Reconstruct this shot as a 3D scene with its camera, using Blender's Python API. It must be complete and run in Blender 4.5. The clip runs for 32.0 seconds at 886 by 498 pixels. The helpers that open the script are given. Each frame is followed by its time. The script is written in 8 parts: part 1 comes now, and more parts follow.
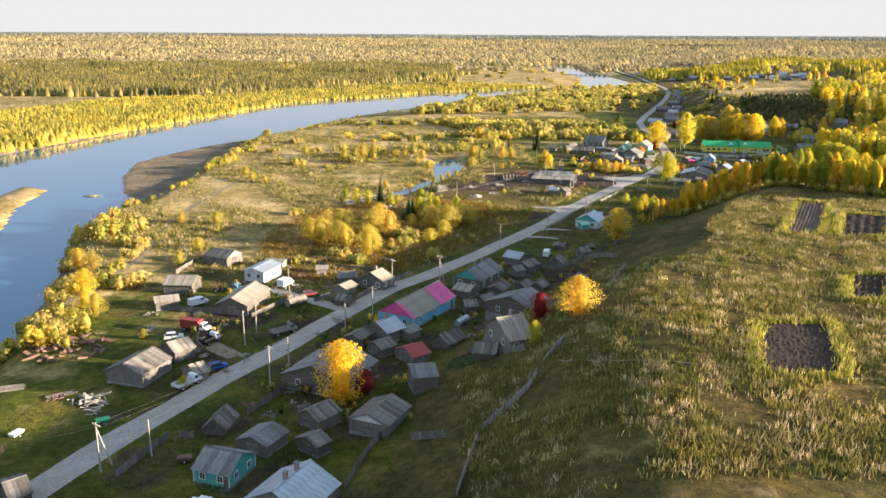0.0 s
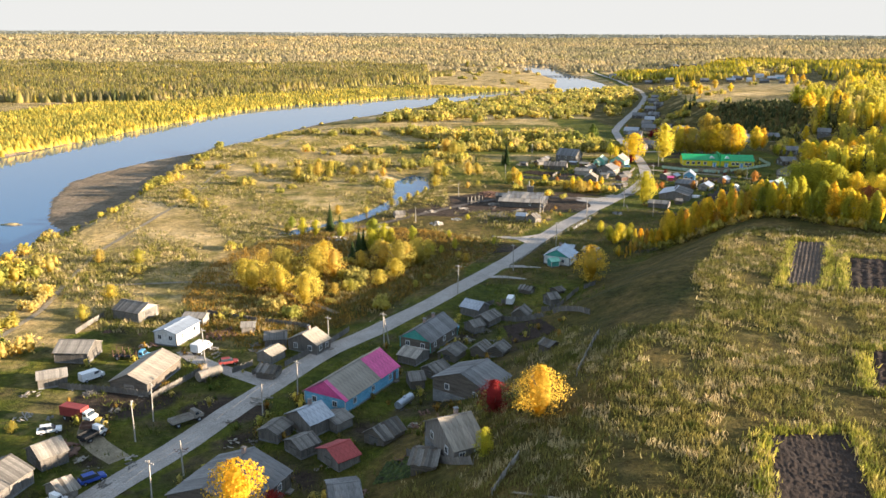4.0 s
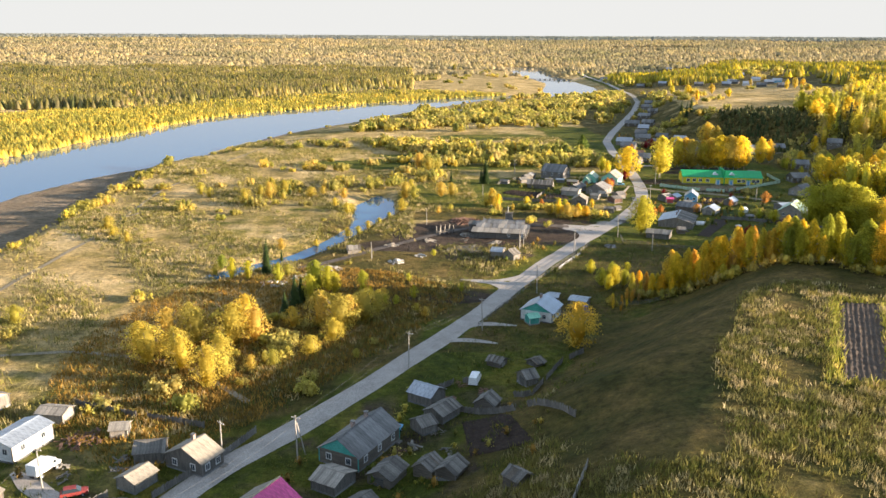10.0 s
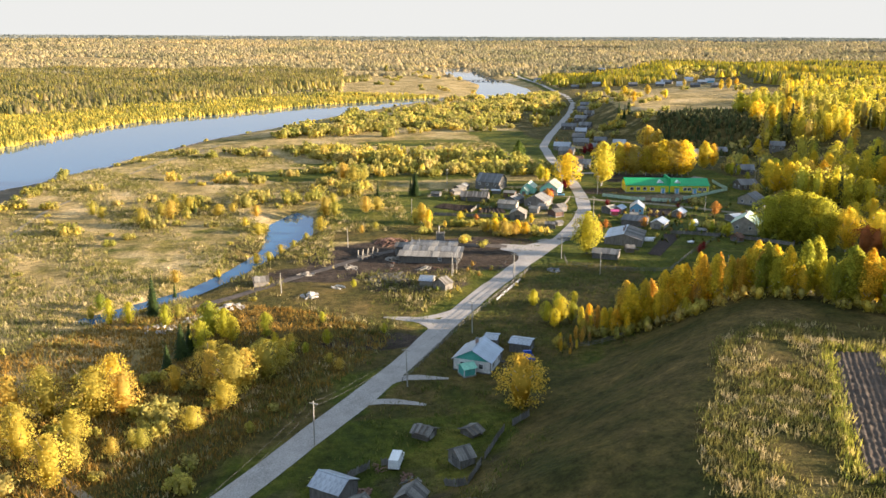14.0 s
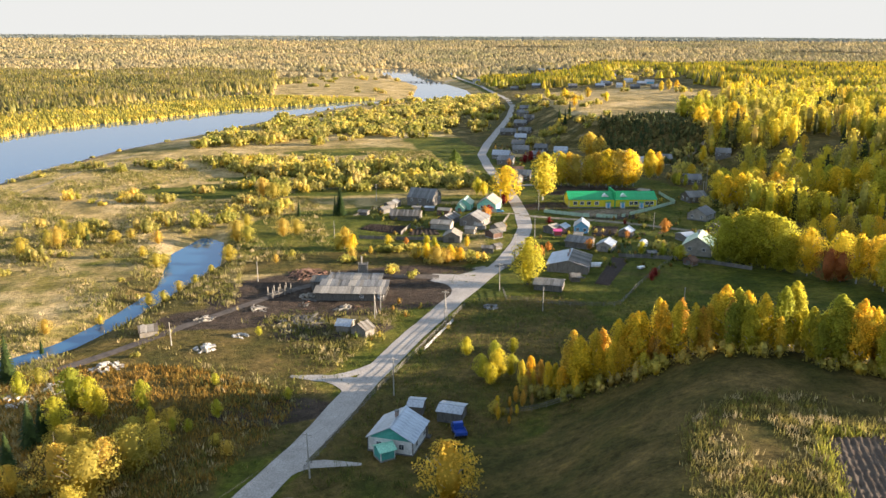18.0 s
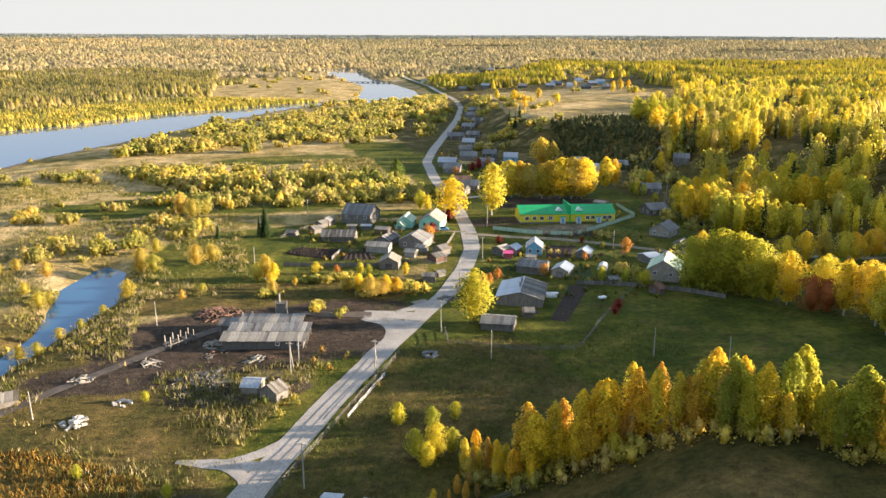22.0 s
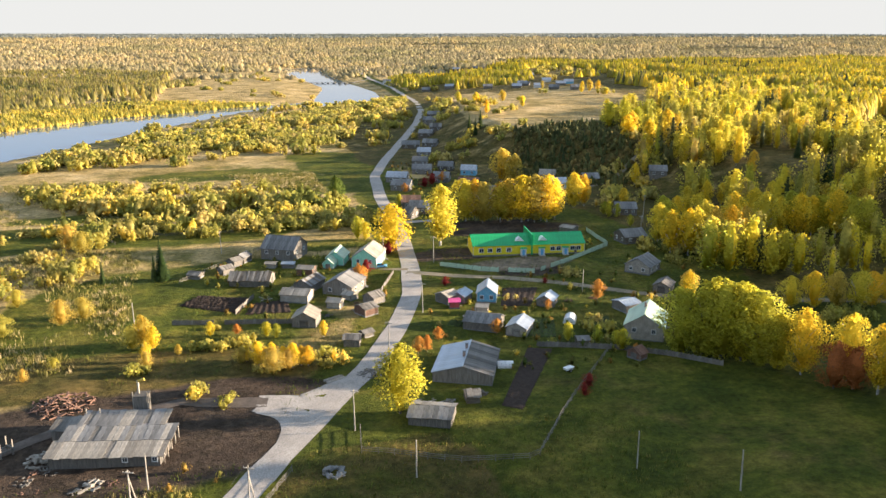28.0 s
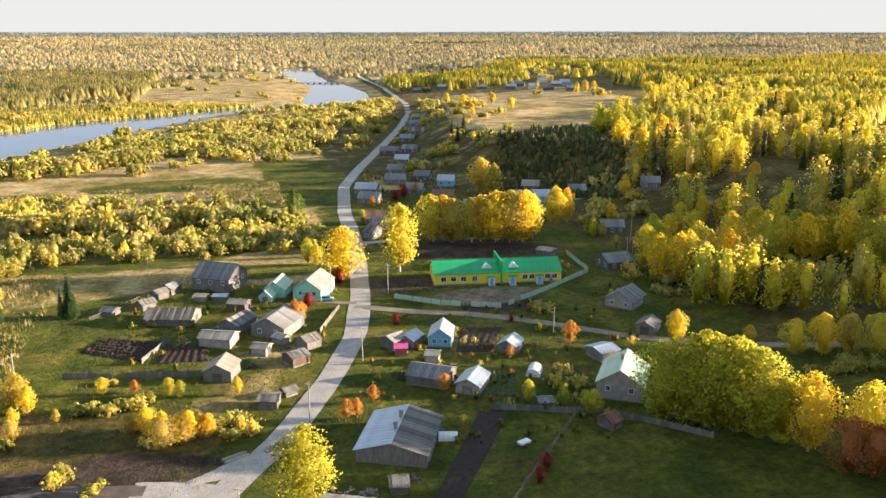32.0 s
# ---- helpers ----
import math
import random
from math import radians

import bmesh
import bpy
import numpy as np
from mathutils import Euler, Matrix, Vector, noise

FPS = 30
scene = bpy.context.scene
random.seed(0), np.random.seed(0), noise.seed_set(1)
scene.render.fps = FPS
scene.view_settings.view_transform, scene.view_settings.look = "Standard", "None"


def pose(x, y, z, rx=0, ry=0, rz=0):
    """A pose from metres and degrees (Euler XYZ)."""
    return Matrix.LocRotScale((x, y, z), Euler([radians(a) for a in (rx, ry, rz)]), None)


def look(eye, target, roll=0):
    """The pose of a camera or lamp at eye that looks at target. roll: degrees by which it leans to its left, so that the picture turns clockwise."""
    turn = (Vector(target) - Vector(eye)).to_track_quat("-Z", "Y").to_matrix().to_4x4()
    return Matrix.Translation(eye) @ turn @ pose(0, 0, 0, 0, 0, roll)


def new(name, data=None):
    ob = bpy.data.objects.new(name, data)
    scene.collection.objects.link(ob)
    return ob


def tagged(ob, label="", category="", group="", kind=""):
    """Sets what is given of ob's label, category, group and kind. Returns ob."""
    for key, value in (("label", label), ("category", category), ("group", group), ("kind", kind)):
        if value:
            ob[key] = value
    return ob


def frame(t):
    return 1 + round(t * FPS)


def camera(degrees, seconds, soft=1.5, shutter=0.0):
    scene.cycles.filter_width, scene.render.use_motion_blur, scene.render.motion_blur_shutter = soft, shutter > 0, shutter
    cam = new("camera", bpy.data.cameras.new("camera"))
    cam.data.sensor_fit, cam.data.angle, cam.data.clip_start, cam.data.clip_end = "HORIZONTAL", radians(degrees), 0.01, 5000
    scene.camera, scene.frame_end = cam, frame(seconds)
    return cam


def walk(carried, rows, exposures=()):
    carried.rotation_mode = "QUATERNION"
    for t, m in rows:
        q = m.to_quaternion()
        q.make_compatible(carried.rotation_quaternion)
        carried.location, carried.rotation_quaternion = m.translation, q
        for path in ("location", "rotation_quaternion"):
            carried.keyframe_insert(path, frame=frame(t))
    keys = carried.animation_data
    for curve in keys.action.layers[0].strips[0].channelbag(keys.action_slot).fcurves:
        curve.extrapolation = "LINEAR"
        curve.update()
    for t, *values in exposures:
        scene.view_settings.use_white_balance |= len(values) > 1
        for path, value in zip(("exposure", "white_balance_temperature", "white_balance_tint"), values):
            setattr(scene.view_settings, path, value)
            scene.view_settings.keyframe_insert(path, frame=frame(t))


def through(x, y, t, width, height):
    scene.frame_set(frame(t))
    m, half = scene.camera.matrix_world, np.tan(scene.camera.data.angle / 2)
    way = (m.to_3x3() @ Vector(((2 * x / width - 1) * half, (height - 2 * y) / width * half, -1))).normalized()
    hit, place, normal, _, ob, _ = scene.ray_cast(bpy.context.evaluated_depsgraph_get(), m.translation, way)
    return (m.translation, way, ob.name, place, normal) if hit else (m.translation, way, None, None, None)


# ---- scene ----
cam = camera(56.8, 32.0)
PATH = [
    (0, (0.00, 0.00, 66.48), (-0.00, 193.53, 16.04), 0.35),
    (2, (3.89, 17.37, 69.95), (7.87, 210.77, 19.14), 0.33),
    (3.5, (6.80, 30.15, 71.42), (12.22, 223.49, 20.50), 0.36),
    (6, (12.37, 51.03, 71.65), (17.43, 244.40, 20.80), 0.34),
    (8, (16.30, 68.10, 71.96), (21.08, 261.50, 21.25), 0.38),
    (9, (18.15, 76.82, 71.79), (23.20, 270.26, 21.26), 0.33),
    (10.5, (19.89, 90.86, 71.62), (28.96, 284.19, 21.20), 0.30),
    (12, (21.85, 103.53, 71.88), (34.93, 296.60, 21.37), 0.36),
    (13, (23.44, 112.01, 71.52), (40.43, 304.82, 21.16), 0.38),
    (14.5, (26.91, 126.51, 70.69), (52.12, 318.48, 20.55), 0.13),
    (16.5, (32.46, 142.85, 71.68), (63.94, 333.85, 21.40), 0.17),
    (17.5, (34.42, 150.00, 72.36), (69.04, 340.47, 22.11), 0.28),
    (19, (38.59, 162.09, 72.59), (77.48, 351.69, 22.19), 0.18),
    (21, (44.65, 179.49, 72.26), (89.07, 367.89, 21.94), 0.34),
    (23, (51.04, 195.43, 73.10), (100.89, 382.37, 22.43), 0.09),
    (24, (54.63, 203.65, 72.98), (106.71, 390.02, 22.47), 0.11),
    (25.5, (59.73, 215.97, 73.07), (113.76, 401.79, 22.53), 0.24),
    (27.5, (69.14, 232.33, 73.05), (122.87, 418.14, 22.16), 0.01),
    (28, (71.74, 236.06, 73.02), (125.36, 421.88, 22.10), -0.00),
    (29, (77.11, 243.17, 72.93), (130.56, 429.08, 22.13), 0.04),
    (30.5, (85.86, 253.82, 73.07), (138.96, 439.76, 22.02), 0.00),
    (32, (94.56, 265.24, 73.29), (147.37, 451.20, 22.02), -0.04),
]
walk(cam, [(t, look(eye, target, roll)) for t, eye, target, roll in PATH])

# ---------------------------------------------------------------- light
SUN_EL, SUN_AZ = 9.9, 99.0          # degrees above the horizon; clockwise from +y
world = bpy.data.worlds.new("sky")
scene.world = world
world.use_nodes = True
wn = world.node_tree.nodes
sky = wn.new("ShaderNodeTexSky")
sky.sky_type, sky.sun_disc = "NISHITA", False
sky.sun_elevation, sky.sun_rotation = radians(SUN_EL), radians(SUN_AZ)
sky.altitude, sky.air_density, sky.dust_density, sky.ozone_density = 100, 1.0, 0.25, 2.5
pale = wn.new("ShaderNodeHueSaturation")      # thin high haze
pale.inputs["Saturation"].default_value = 0.42
world.node_tree.links.new(sky.outputs[0], pale.inputs["Color"])
scaled = wn.new("ShaderNodeMix")               # the sky's own light, never brighter than the even veil of haze
scaled.data_type, scaled.blend_type = "RGBA", "MULTIPLY"
scaled.inputs[0].default_value, scaled.inputs[7].default_value = 1.0, (0.122, 0.122, 0.122, 1)
world.node_tree.links.new(pale.outputs[0], scaled.inputs[6])
veil = wn.new("ShaderNodeMix")
veil.data_type, veil.blend_type = "RGBA", "DARKEN"
veil.inputs[0].default_value = 1.0
up = wn.new("ShaderNodeSeparateXYZ")           # pale at the horizon, bluer higher up
world.node_tree.links.new(wn.new("ShaderNodeTexCoord").outputs["Generated"], up.inputs[0])
tint = wn.new("ShaderNodeValToRGB")
tint.color_ramp.elements[0].position, tint.color_ramp.elements[0].color = 0.045, (0.1974, 0.1974, 0.1929, 1)
tint.color_ramp.elements[1].position, tint.color_ramp.elements[1].color = 0.26, (0.138, 0.196, 0.285, 1)
world.node_tree.links.new(up.outputs[2], tint.inputs["Fac"])
world.node_tree.links.new(tint.outputs[0], veil.inputs[7])
world.node_tree.links.new(scaled.outputs[2], veil.inputs[6])
world.node_tree.links.new(veil.outputs[2], wn["Background"].inputs[0])
wn["Background"].inputs[1].default_value = 1.0
sun = new("sun", bpy.data.lights.new("sun", "SUN"))
sun.data.energy, sun.data.angle, sun.data.color = 5.0, radians(0.6), (1.0, 0.81, 0.615)
to_sun = Vector((math.sin(radians(SUN_AZ)) * math.cos(radians(SUN_EL)), math.cos(radians(SUN_AZ)) * math.cos(radians(SUN_EL)), math.sin(radians(SUN_EL))))
sun.matrix_world = look(to_sun * 300, (0, 0, 0))
scene.view_settings.exposure = 2.12

# ---------------------------------------------------------------- materials
def mat(name, rough=0.8, metal=0.0, spec=0.3):
    m = bpy.data.materials.new(name)
    m.use_nodes = True
    b = m.node_tree.nodes["Principled BSDF"]
    b.inputs["Roughness"].default_value = rough
    b.inputs["Metallic"].default_value = metal
    b.inputs["Specular IOR Level"].default_value = spec
    return m, m.node_tree.nodes, m.node_tree.links, b


def noise_ramp(n, l, scale, stops, detail=4.0, coords=None, stretch=(1, 1, 1), rough=0.6):
    """Noise over the place, coloured by stops of (position, colour)."""
    tc = n.new("ShaderNodeTexCoord")
    mp = n.new("ShaderNodeMapping")
    mp.inputs["Scale"].default_value = stretch
    l.new(coords or tc.outputs["Object"], mp.inputs["Vector"])
    t = n.new("ShaderNodeTexNoise")
    t.inputs["Scale"].default_value, t.inputs["Detail"].default_value, t.inputs["Roughness"].default_value = scale, detail, rough
    l.new(mp.outputs[0], t.inputs["Vector"])
    r = n.new("ShaderNodeValToRGB")
    e = r.color_ramp.elements
    while len(e) < len(stops):
        e.new(0.5)
    for k, (p, c) in zip(e, stops):
        k.position, k.color = p, (*c, 1)
    l.new(t.outputs["Fac"], r.inputs["Fac"])
    return r.outputs["Color"], t.outputs["Fac"]


def mixed(n, l, a, b, fac, kind="MIX"):
    m = n.new("ShaderNodeMix")
    m.data_type, m.blend_type = "RGBA", kind
    for sock, v in ((m.inputs[0], fac), (m.inputs[6], a), (m.inputs[7], b)):
        if isinstance(v, (int, float)):
            sock.default_value = v
        elif isinstance(v, tuple):
            sock.default_value = (*v, 1)
        else:
            l.new(v, sock)
    return m.outputs[2]


def bumped(n, l, b, fac, strength, distance=0.1):
    k = n.new("ShaderNodeBump")
    k.inputs["Strength"].default_value, k.inputs["Distance"].default_value = strength, distance
    l.new(fac, k.inputs["Height"])
    l.new(k.outputs[0], b.inputs["Normal"])


def surface(name, stops, scale=1.0, rough=0.85, stretch=(1, 1, 1), bump=0.3, metal=0.0, vary=0.0, spec=0.3, fine=9.0):
    """A worn surface: coloured noise at two scales, relief, and a shade that differs from piece to piece."""
    m, n, l, b = mat(name, rough, metal, spec)
    c, f = noise_ramp(n, l, scale, stops, 5.0, None, stretch)
    c2, f2 = noise_ramp(n, l, scale * fine, [(0.3, (0.56, 0.56, 0.56)), (0.7, (1.28, 1.28, 1.28))], 3.0, None, stretch)
    c = mixed(n, l, c, c2, 0.8, "MULTIPLY")
    if vary:
        oi = n.new("ShaderNodeObjectInfo")
        r = n.new("ShaderNodeMapRange")
        r.inputs["To Min"].default_value, r.inputs["To Max"].default_value = 1 - vary, 1 + vary
        l.new(oi.outputs["Random"], r.inputs["Value"])
        cc = n.new("ShaderNodeCombineColor")
        for k in range(3):
            l.new(r.outputs[0], cc.inputs[k])
        c = mixed(n, l, c, cc.outputs[0], 1.0, "MULTIPLY")
    l.new(c, b.inputs["Base Color"])
    if bump:
        bumped(n, l, b, f2, bump, 0.05)
    return m


def foliage(name, stops, spread=0.35, through=0.6, tree=True, cell=0.2):
    """Leaves: a colour for each tree or clump, light through the blade."""
    m, n, l, b = mat(name, 0.75, 0, 0.15)
    if tree:
        src = n.new("ShaderNodeObjectInfo").outputs["Random"]
    else:
        # joined crowns: one shade for each few metres of the plan
        vo = n.new("ShaderNodeTexVoronoi")
        vo.voronoi_dimensions = "2D"
        vo.inputs["Scale"].default_value = cell
        l.new(n.new("ShaderNodeTexCoord").outputs["Object"], vo.inputs["Vector"])
        sc = n.new("ShaderNodeSeparateColor")
        l.new(vo.outputs["Color"], sc.inputs[0])
        src = sc.outputs[0]
    r = n.new("ShaderNodeValToRGB")
    e = r.color_ramp.elements
    while len(e) < len(stops):
        e.new(0.5)
    for k, (p, c) in zip(e, stops):
        k.position, k.color = p, (*c, 1)
    l.new(src, r.inputs["Fac"])
    c2, _ = noise_ramp(n, l, 0.9, [(0.3, (1 - spread,) * 3), (0.7, (1 + spread,) * 3)], 3.0)
    c = mixed(n, l, r.outputs[0], c2, 1.0, "MULTIPLY")
    if not tree:        # stands of one kind, tens of metres across
        c3, _ = noise_ramp(n, l, cell * 0.09, [(0.35, (0.82, 0.86, 0.76)), (0.5, (1.05, 1.04, 1.02)), (0.65, (1.28, 1.2, 1.05))], 4.0)
        c = mixed(n, l, c, c3, 0.9, "MULTIPLY")
    geo = n.new("ShaderNodeNewGeometry")            # every clump of leaves a shade of its own
    leaf = n.new("ShaderNodeValToRGB")
    le = leaf.color_ramp.elements
    le[0].position, le[0].color = 0.0, (0.68, 0.7, 0.6, 1)
    le[1].position, le[1].color = 1.0, (1.5, 1.46, 1.3, 1)
    l.new(geo.outputs["Random Per Island"], leaf.inputs["Fac"])
    c = mixed(n, l, c, leaf.outputs[0], 0.85, "MULTIPLY")
    l.new(c, b.inputs["Base Color"])
    tr = n.new("ShaderNodeBsdfTranslucent")
    l.new(c, tr.inputs["Color"])
    mx = n.new("ShaderNodeMixShader")
    mx.inputs[0].default_value = through
    l.new(b.outputs[0], mx.inputs[1])
    l.new(tr.outputs[0], mx.inputs[2])
    l.new(mx.outputs[0], n["Material Output"].inputs["Surface"])
    return m


def ground_material():
    m, n, l, b = mat("meadow_ground", 0.95, 0, 0.1)
    tc = n.new("ShaderNodeTexCoord")
    at = n.new("ShaderNodeVertexColor")
    at.layer_name = "cover"
    sp = n.new("ShaderNodeSeparateColor")
    l.new(at.outputs["Color"], sp.inputs[0])
    dry, f1 = noise_ramp(n, l, 0.035, [(0.28, (0.12, 0.105, 0.03)), (0.41, (0.27, 0.205, 0.085)), (0.56, (0.42, 0.315, 0.155)), (0.72, (0.55, 0.43, 0.26))], 8.0)
    green, _ = noise_ramp(n, l, 0.06, [(0.3, (0.040, 0.058, 0.010)), (0.5, (0.082, 0.095, 0.014)), (0.72, (0.18, 0.15, 0.034))], 8.0)
    weeds, _ = noise_ramp(n, l, 0.08, [(0.3, (0.05, 0.055, 0.014)), (0.5, (0.10, 0.08, 0.025)), (0.7, (0.17, 0.12, 0.045))], 8.0)
    # dark brown earth, deepened further for the shade over the sawmill yard
    bare, _ = noise_ramp(n, l, 0.1, [(0.3, (0.036, 0.027, 0.022)), (0.7, (0.09, 0.068, 0.054))], 8.0)
    sand, _ = noise_ramp(n, l, 0.05, [(0.3, (0.16, 0.125, 0.09)), (0.7, (0.27, 0.22, 0.17))], 8.0)
    # ragged borders between the covers
    rag = n.new("ShaderNodeTexNoise")
    rag.inputs["Scale"].default_value, rag.inputs["Detail"].default_value = 0.12, 8
    l.new(tc.outputs["Object"], rag.inputs["Vector"])

    def edge(sock):
        s = n.new("ShaderNodeMath")
        s.operation = "ADD"
        l.new(sock, s.inputs[0])
        l.new(rag.outputs["Fac"], s.inputs[1])
        r = n.new("ShaderNodeMapRange")
        r.inputs["From Min"].default_value, r.inputs["From Max"].default_value = 0.82, 1.12
        l.new(s.outputs[0], r.inputs["Value"])
        return r.outputs[0]

    c = mixed(n, l, dry, green, edge(sp.outputs[0]))
    c = mixed(n, l, c, weeds, edge(sp.outputs[1]))
    c = mixed(n, l, c, bare, edge(sp.outputs[2]))
    c = mixed(n, l, c, sand, edge(at.outputs["Alpha"]))
    tuft, f2 = noise_ramp(n, l, 0.55, [(0.3, (0.34, 0.35, 0.28)), (0.5, (0.9, 0.9, 0.88)), (0.68, (1.45, 1.38, 1.25))], 6.0, None, (1, 1, 1), 0.75)
    c = mixed(n, l, c, tuft, 0.9, "MULTIPLY")
    patch, _ = noise_ramp(n, l, 0.11, [(0.32, (0.5, 0.52, 0.42)), (0.5, (0.98, 0.98, 0.96)), (0.66, (1.4, 1.3, 1.2))], 7.0, None, (1, 1, 1), 0.7)
    c = mixed(n, l, c, patch, 0.8, "MULTIPLY")
    blade, f3 = noise_ramp(n, l, 2.4, [(0.32, (0.55, 0.55, 0.5)), (0.5, (1.0, 1.0, 0.98)), (0.68, (1.4, 1.36, 1.25))], 4.0, None, (1, 1, 1), 0.8)
    c = mixed(n, l, c, blade, 0.7, "MULTIPLY")
    l.new(c, b.inputs["Base Color"])
    bumped(n, l, b, f2, 1.0, 0.9)
    return m


def water_material():
    m, n, l, b = mat("river_water", 0.04, 0, 0.5)
    b.inputs["Base Color"].default_value = (0.03, 0.10, 0.19, 1)
    b.inputs["IOR"].default_value = 1.33
    _, f = noise_ramp(n, l, 0.25, [(0, (0, 0, 0)), (1, (1, 1, 1))], 3.0)
    bumped(n, l, b, f, 0.03, 0.3)
    return m


M_GROUND, M_WATER = ground_material(), water_material()
M_ROAD = surface("packed_gravel", [(0.3, (0.29, 0.262, 0.232)), (0.7, (0.40, 0.365, 0.33))], 0.25, 0.95, bump=0.4, fine=14)
M_TRACK = surface("rutted_dirt_track", [(0.3, (0.17, 0.14, 0.09)), (0.7, (0.30, 0.25, 0.17))], 0.4, 0.95, bump=0.5)
M_MUD = surface("wheel_churned_mud", [(0.3, (0.06, 0.048, 0.040)), (0.7, (0.13, 0.105, 0.085))], 0.5, 0.95, bump=0.6)
M_SOIL = surface("dug_dark_soil", [(0.3, (0.026, 0.017, 0.012)), (0.7, (0.052, 0.035, 0.025))], 0.9, 1.0, bump=1.0)
M_FURROW = surface("dry_furrowed_soil", [(0.3, (0.07, 0.048, 0.034)), (0.7, (0.11, 0.084, 0.062))], 0.7, 1.0, bump=0.8, vary=0.2)
M_KITCHEN = surface("leafy_vegetable_rows", [(0.35, (0.035, 0.028, 0.02)), (0.5, (0.05, 0.075, 0.02)), (0.65, (0.09, 0.12, 0.03))], 1.4, 0.95, bump=1.0)
M_WOOD = surface("weathered_grey_wood", [(0.3, (0.10, 0.09, 0.08)), (0.7, (0.22, 0.20, 0.17))], 0.8, 0.9, (4, 4, 0.5), 0.4, vary=0.25)
M_BOARD = surface("grey_roof_boards", [(0.3, (0.10, 0.092, 0.082)), (0.7, (0.22, 0.205, 0.18))], 0.7, 0.9, (1, 1, 1), 0.4, vary=0.45)
M_PALE = surface("pale_grey_boards", [(0.3, (0.22, 0.197, 0.162)), (0.7, (0.36, 0.325, 0.275))], 0.7, 0.9, (1, 1, 1), 0.3, vary=0.3)
M_LOG = surface("dark_log_wall", [(0.3, (0.085, 0.07, 0.055)), (0.7, (0.17, 0.145, 0.115))], 0.6, 0.9, (0.6, 0.6, 5), 0.6, vary=0.2)
M_SLATE = surface("grey_fibre_cement_sheet", [(0.3, (0.11, 0.11, 0.108)), (0.7, (0.25, 0.245, 0.235))], 0.5, 0.85, (1, 1, 1), 0.3, vary=0.3)
M_TANSLATE = surface("tan_weathered_sheet", [(0.3, (0.21, 0.185, 0.145)), (0.7, (0.33, 0.29, 0.235))], 0.5, 0.85, (1, 1, 1), 0.3, vary=0.18)
M_ZINC = surface("galvanised_sheet", [(0.3, (0.33, 0.37, 0.42)), (0.7, (0.46, 0.50, 0.54))], 0.5, 0.42, (1, 1, 1), 0.1, metal=0.55, vary=0.08)
M_WHITE = surface("white_painted_wall", [(0.3, (0.55, 0.54, 0.51)), (0.7, (0.70, 0.69, 0.66))], 0.6, 0.7, bump=0.1)
M_TEAL = surface("teal_painted_boards", [(0.3, (0.05, 0.29, 0.24)), (0.7, (0.10, 0.39, 0.32))], 0.8, 0.7, bump=0.2, vary=0.1)
M_MINT = surface("mint_painted_boards", [(0.3, (0.22, 0.55, 0.40)), (0.7, (0.34, 0.66, 0.50))], 0.8, 0.7, bump=0.2, vary=0.1)
M_BLUE = surface("blue_painted_boards", [(0.3, (0.10, 0.33, 0.50)), (0.7, (0.20, 0.46, 0.62))], 0.8, 0.7, bump=0.2, vary=0.1)
M_PINK = surface("magenta_roof_sheet", [(0.3, (0.58, 0.07, 0.22)), (0.7, (0.68, 0.12, 0.30))], 0.8, 0.5, bump=0.1, vary=0.08)
M_RED = surface("faded_red_roof", [(0.3, (0.30, 0.05, 0.05)), (0.7, (0.42, 0.09, 0.08))], 0.8, 0.7, bump=0.2, vary=0.15)
M_RUST = surface("rusty_brown_sheet", [(0.3, (0.11, 0.06, 0.042)), (0.7, (0.21, 0.125, 0.09))], 0.8, 0.9, bump=0.3, vary=0.25)
M_GREENROOF = surface("bright_green_sheet", [(0.3, (0.01, 0.30, 0.10)), (0.7, (0.02, 0.38, 0.14))], 0.5, 0.45, bump=0.1, vary=0.05)
M_PALEGREEN = surface("pale_green_sheet", [(0.3, (0.34, 0.46, 0.32)), (0.7, (0.48, 0.58, 0.44))], 0.5, 0.5, bump=0.1, vary=0.08)
M_YELLOW = surface("yellow_siding", [(0.3, (0.72, 0.58, 0.02)), (0.7, (0.80, 0.66, 0.04))], 0.8, 0.6, bump=0.15, vary=0.04)
M_BARK = surface("grey_bark", [(0.3, (0.10, 0.085, 0.07)), (0.7, (0.22, 0.19, 0.16))], 2.0, 0.95, (1, 1, 0.3), 0.6)
M_BIRCH = surface("white_birch_bark", [(0.35, (0.12, 0.11, 0.10)), (0.5, (0.50, 0.48, 0.44)), (0.7, (0.62, 0.60, 0.56))], 1.5, 0.9, (1, 1, 3), 0.3)
M_BRICK = surface("sooty_brick", [(0.3, (0.22, 0.14, 0.11)), (0.7, (0.42, 0.34, 0.30))], 3.0, 0.9, bump=0.4)
M_GLASS, _n, _l, _b = mat("window_glass", 0.08, 0, 0.6)
_b.inputs["Base Color"].default_value = (0.03, 0.04, 0.05, 1)
M_BLACK = surface("black_rubber", [(0.3, (0.02, 0.02, 0.02)), (0.7, (0.04, 0.04, 0.04))], 3.0, 0.85, bump=0.1)
GOLD = [(0.0, (0.73, 0.552, 0.060)), (0.25, (0.81, 0.612, 0.053)), (0.5, (0.61, 0.523, 0.074)), (0.75, (0.79, 0.523, 0.053)), (1.0, (0.52, 0.414, 0.095))]
OLIVE = [(0.0, (0.36, 0.374, 0.053)), (0.35, (0.57, 0.493, 0.053)), (0.6, (0.43, 0.424, 0.060)), (0.85, (0.64, 0.523, 0.060)), (1.0, (0.26, 0.305, 0.053))]
M_GOLD = foliage("golden_birch_leaves", GOLD)
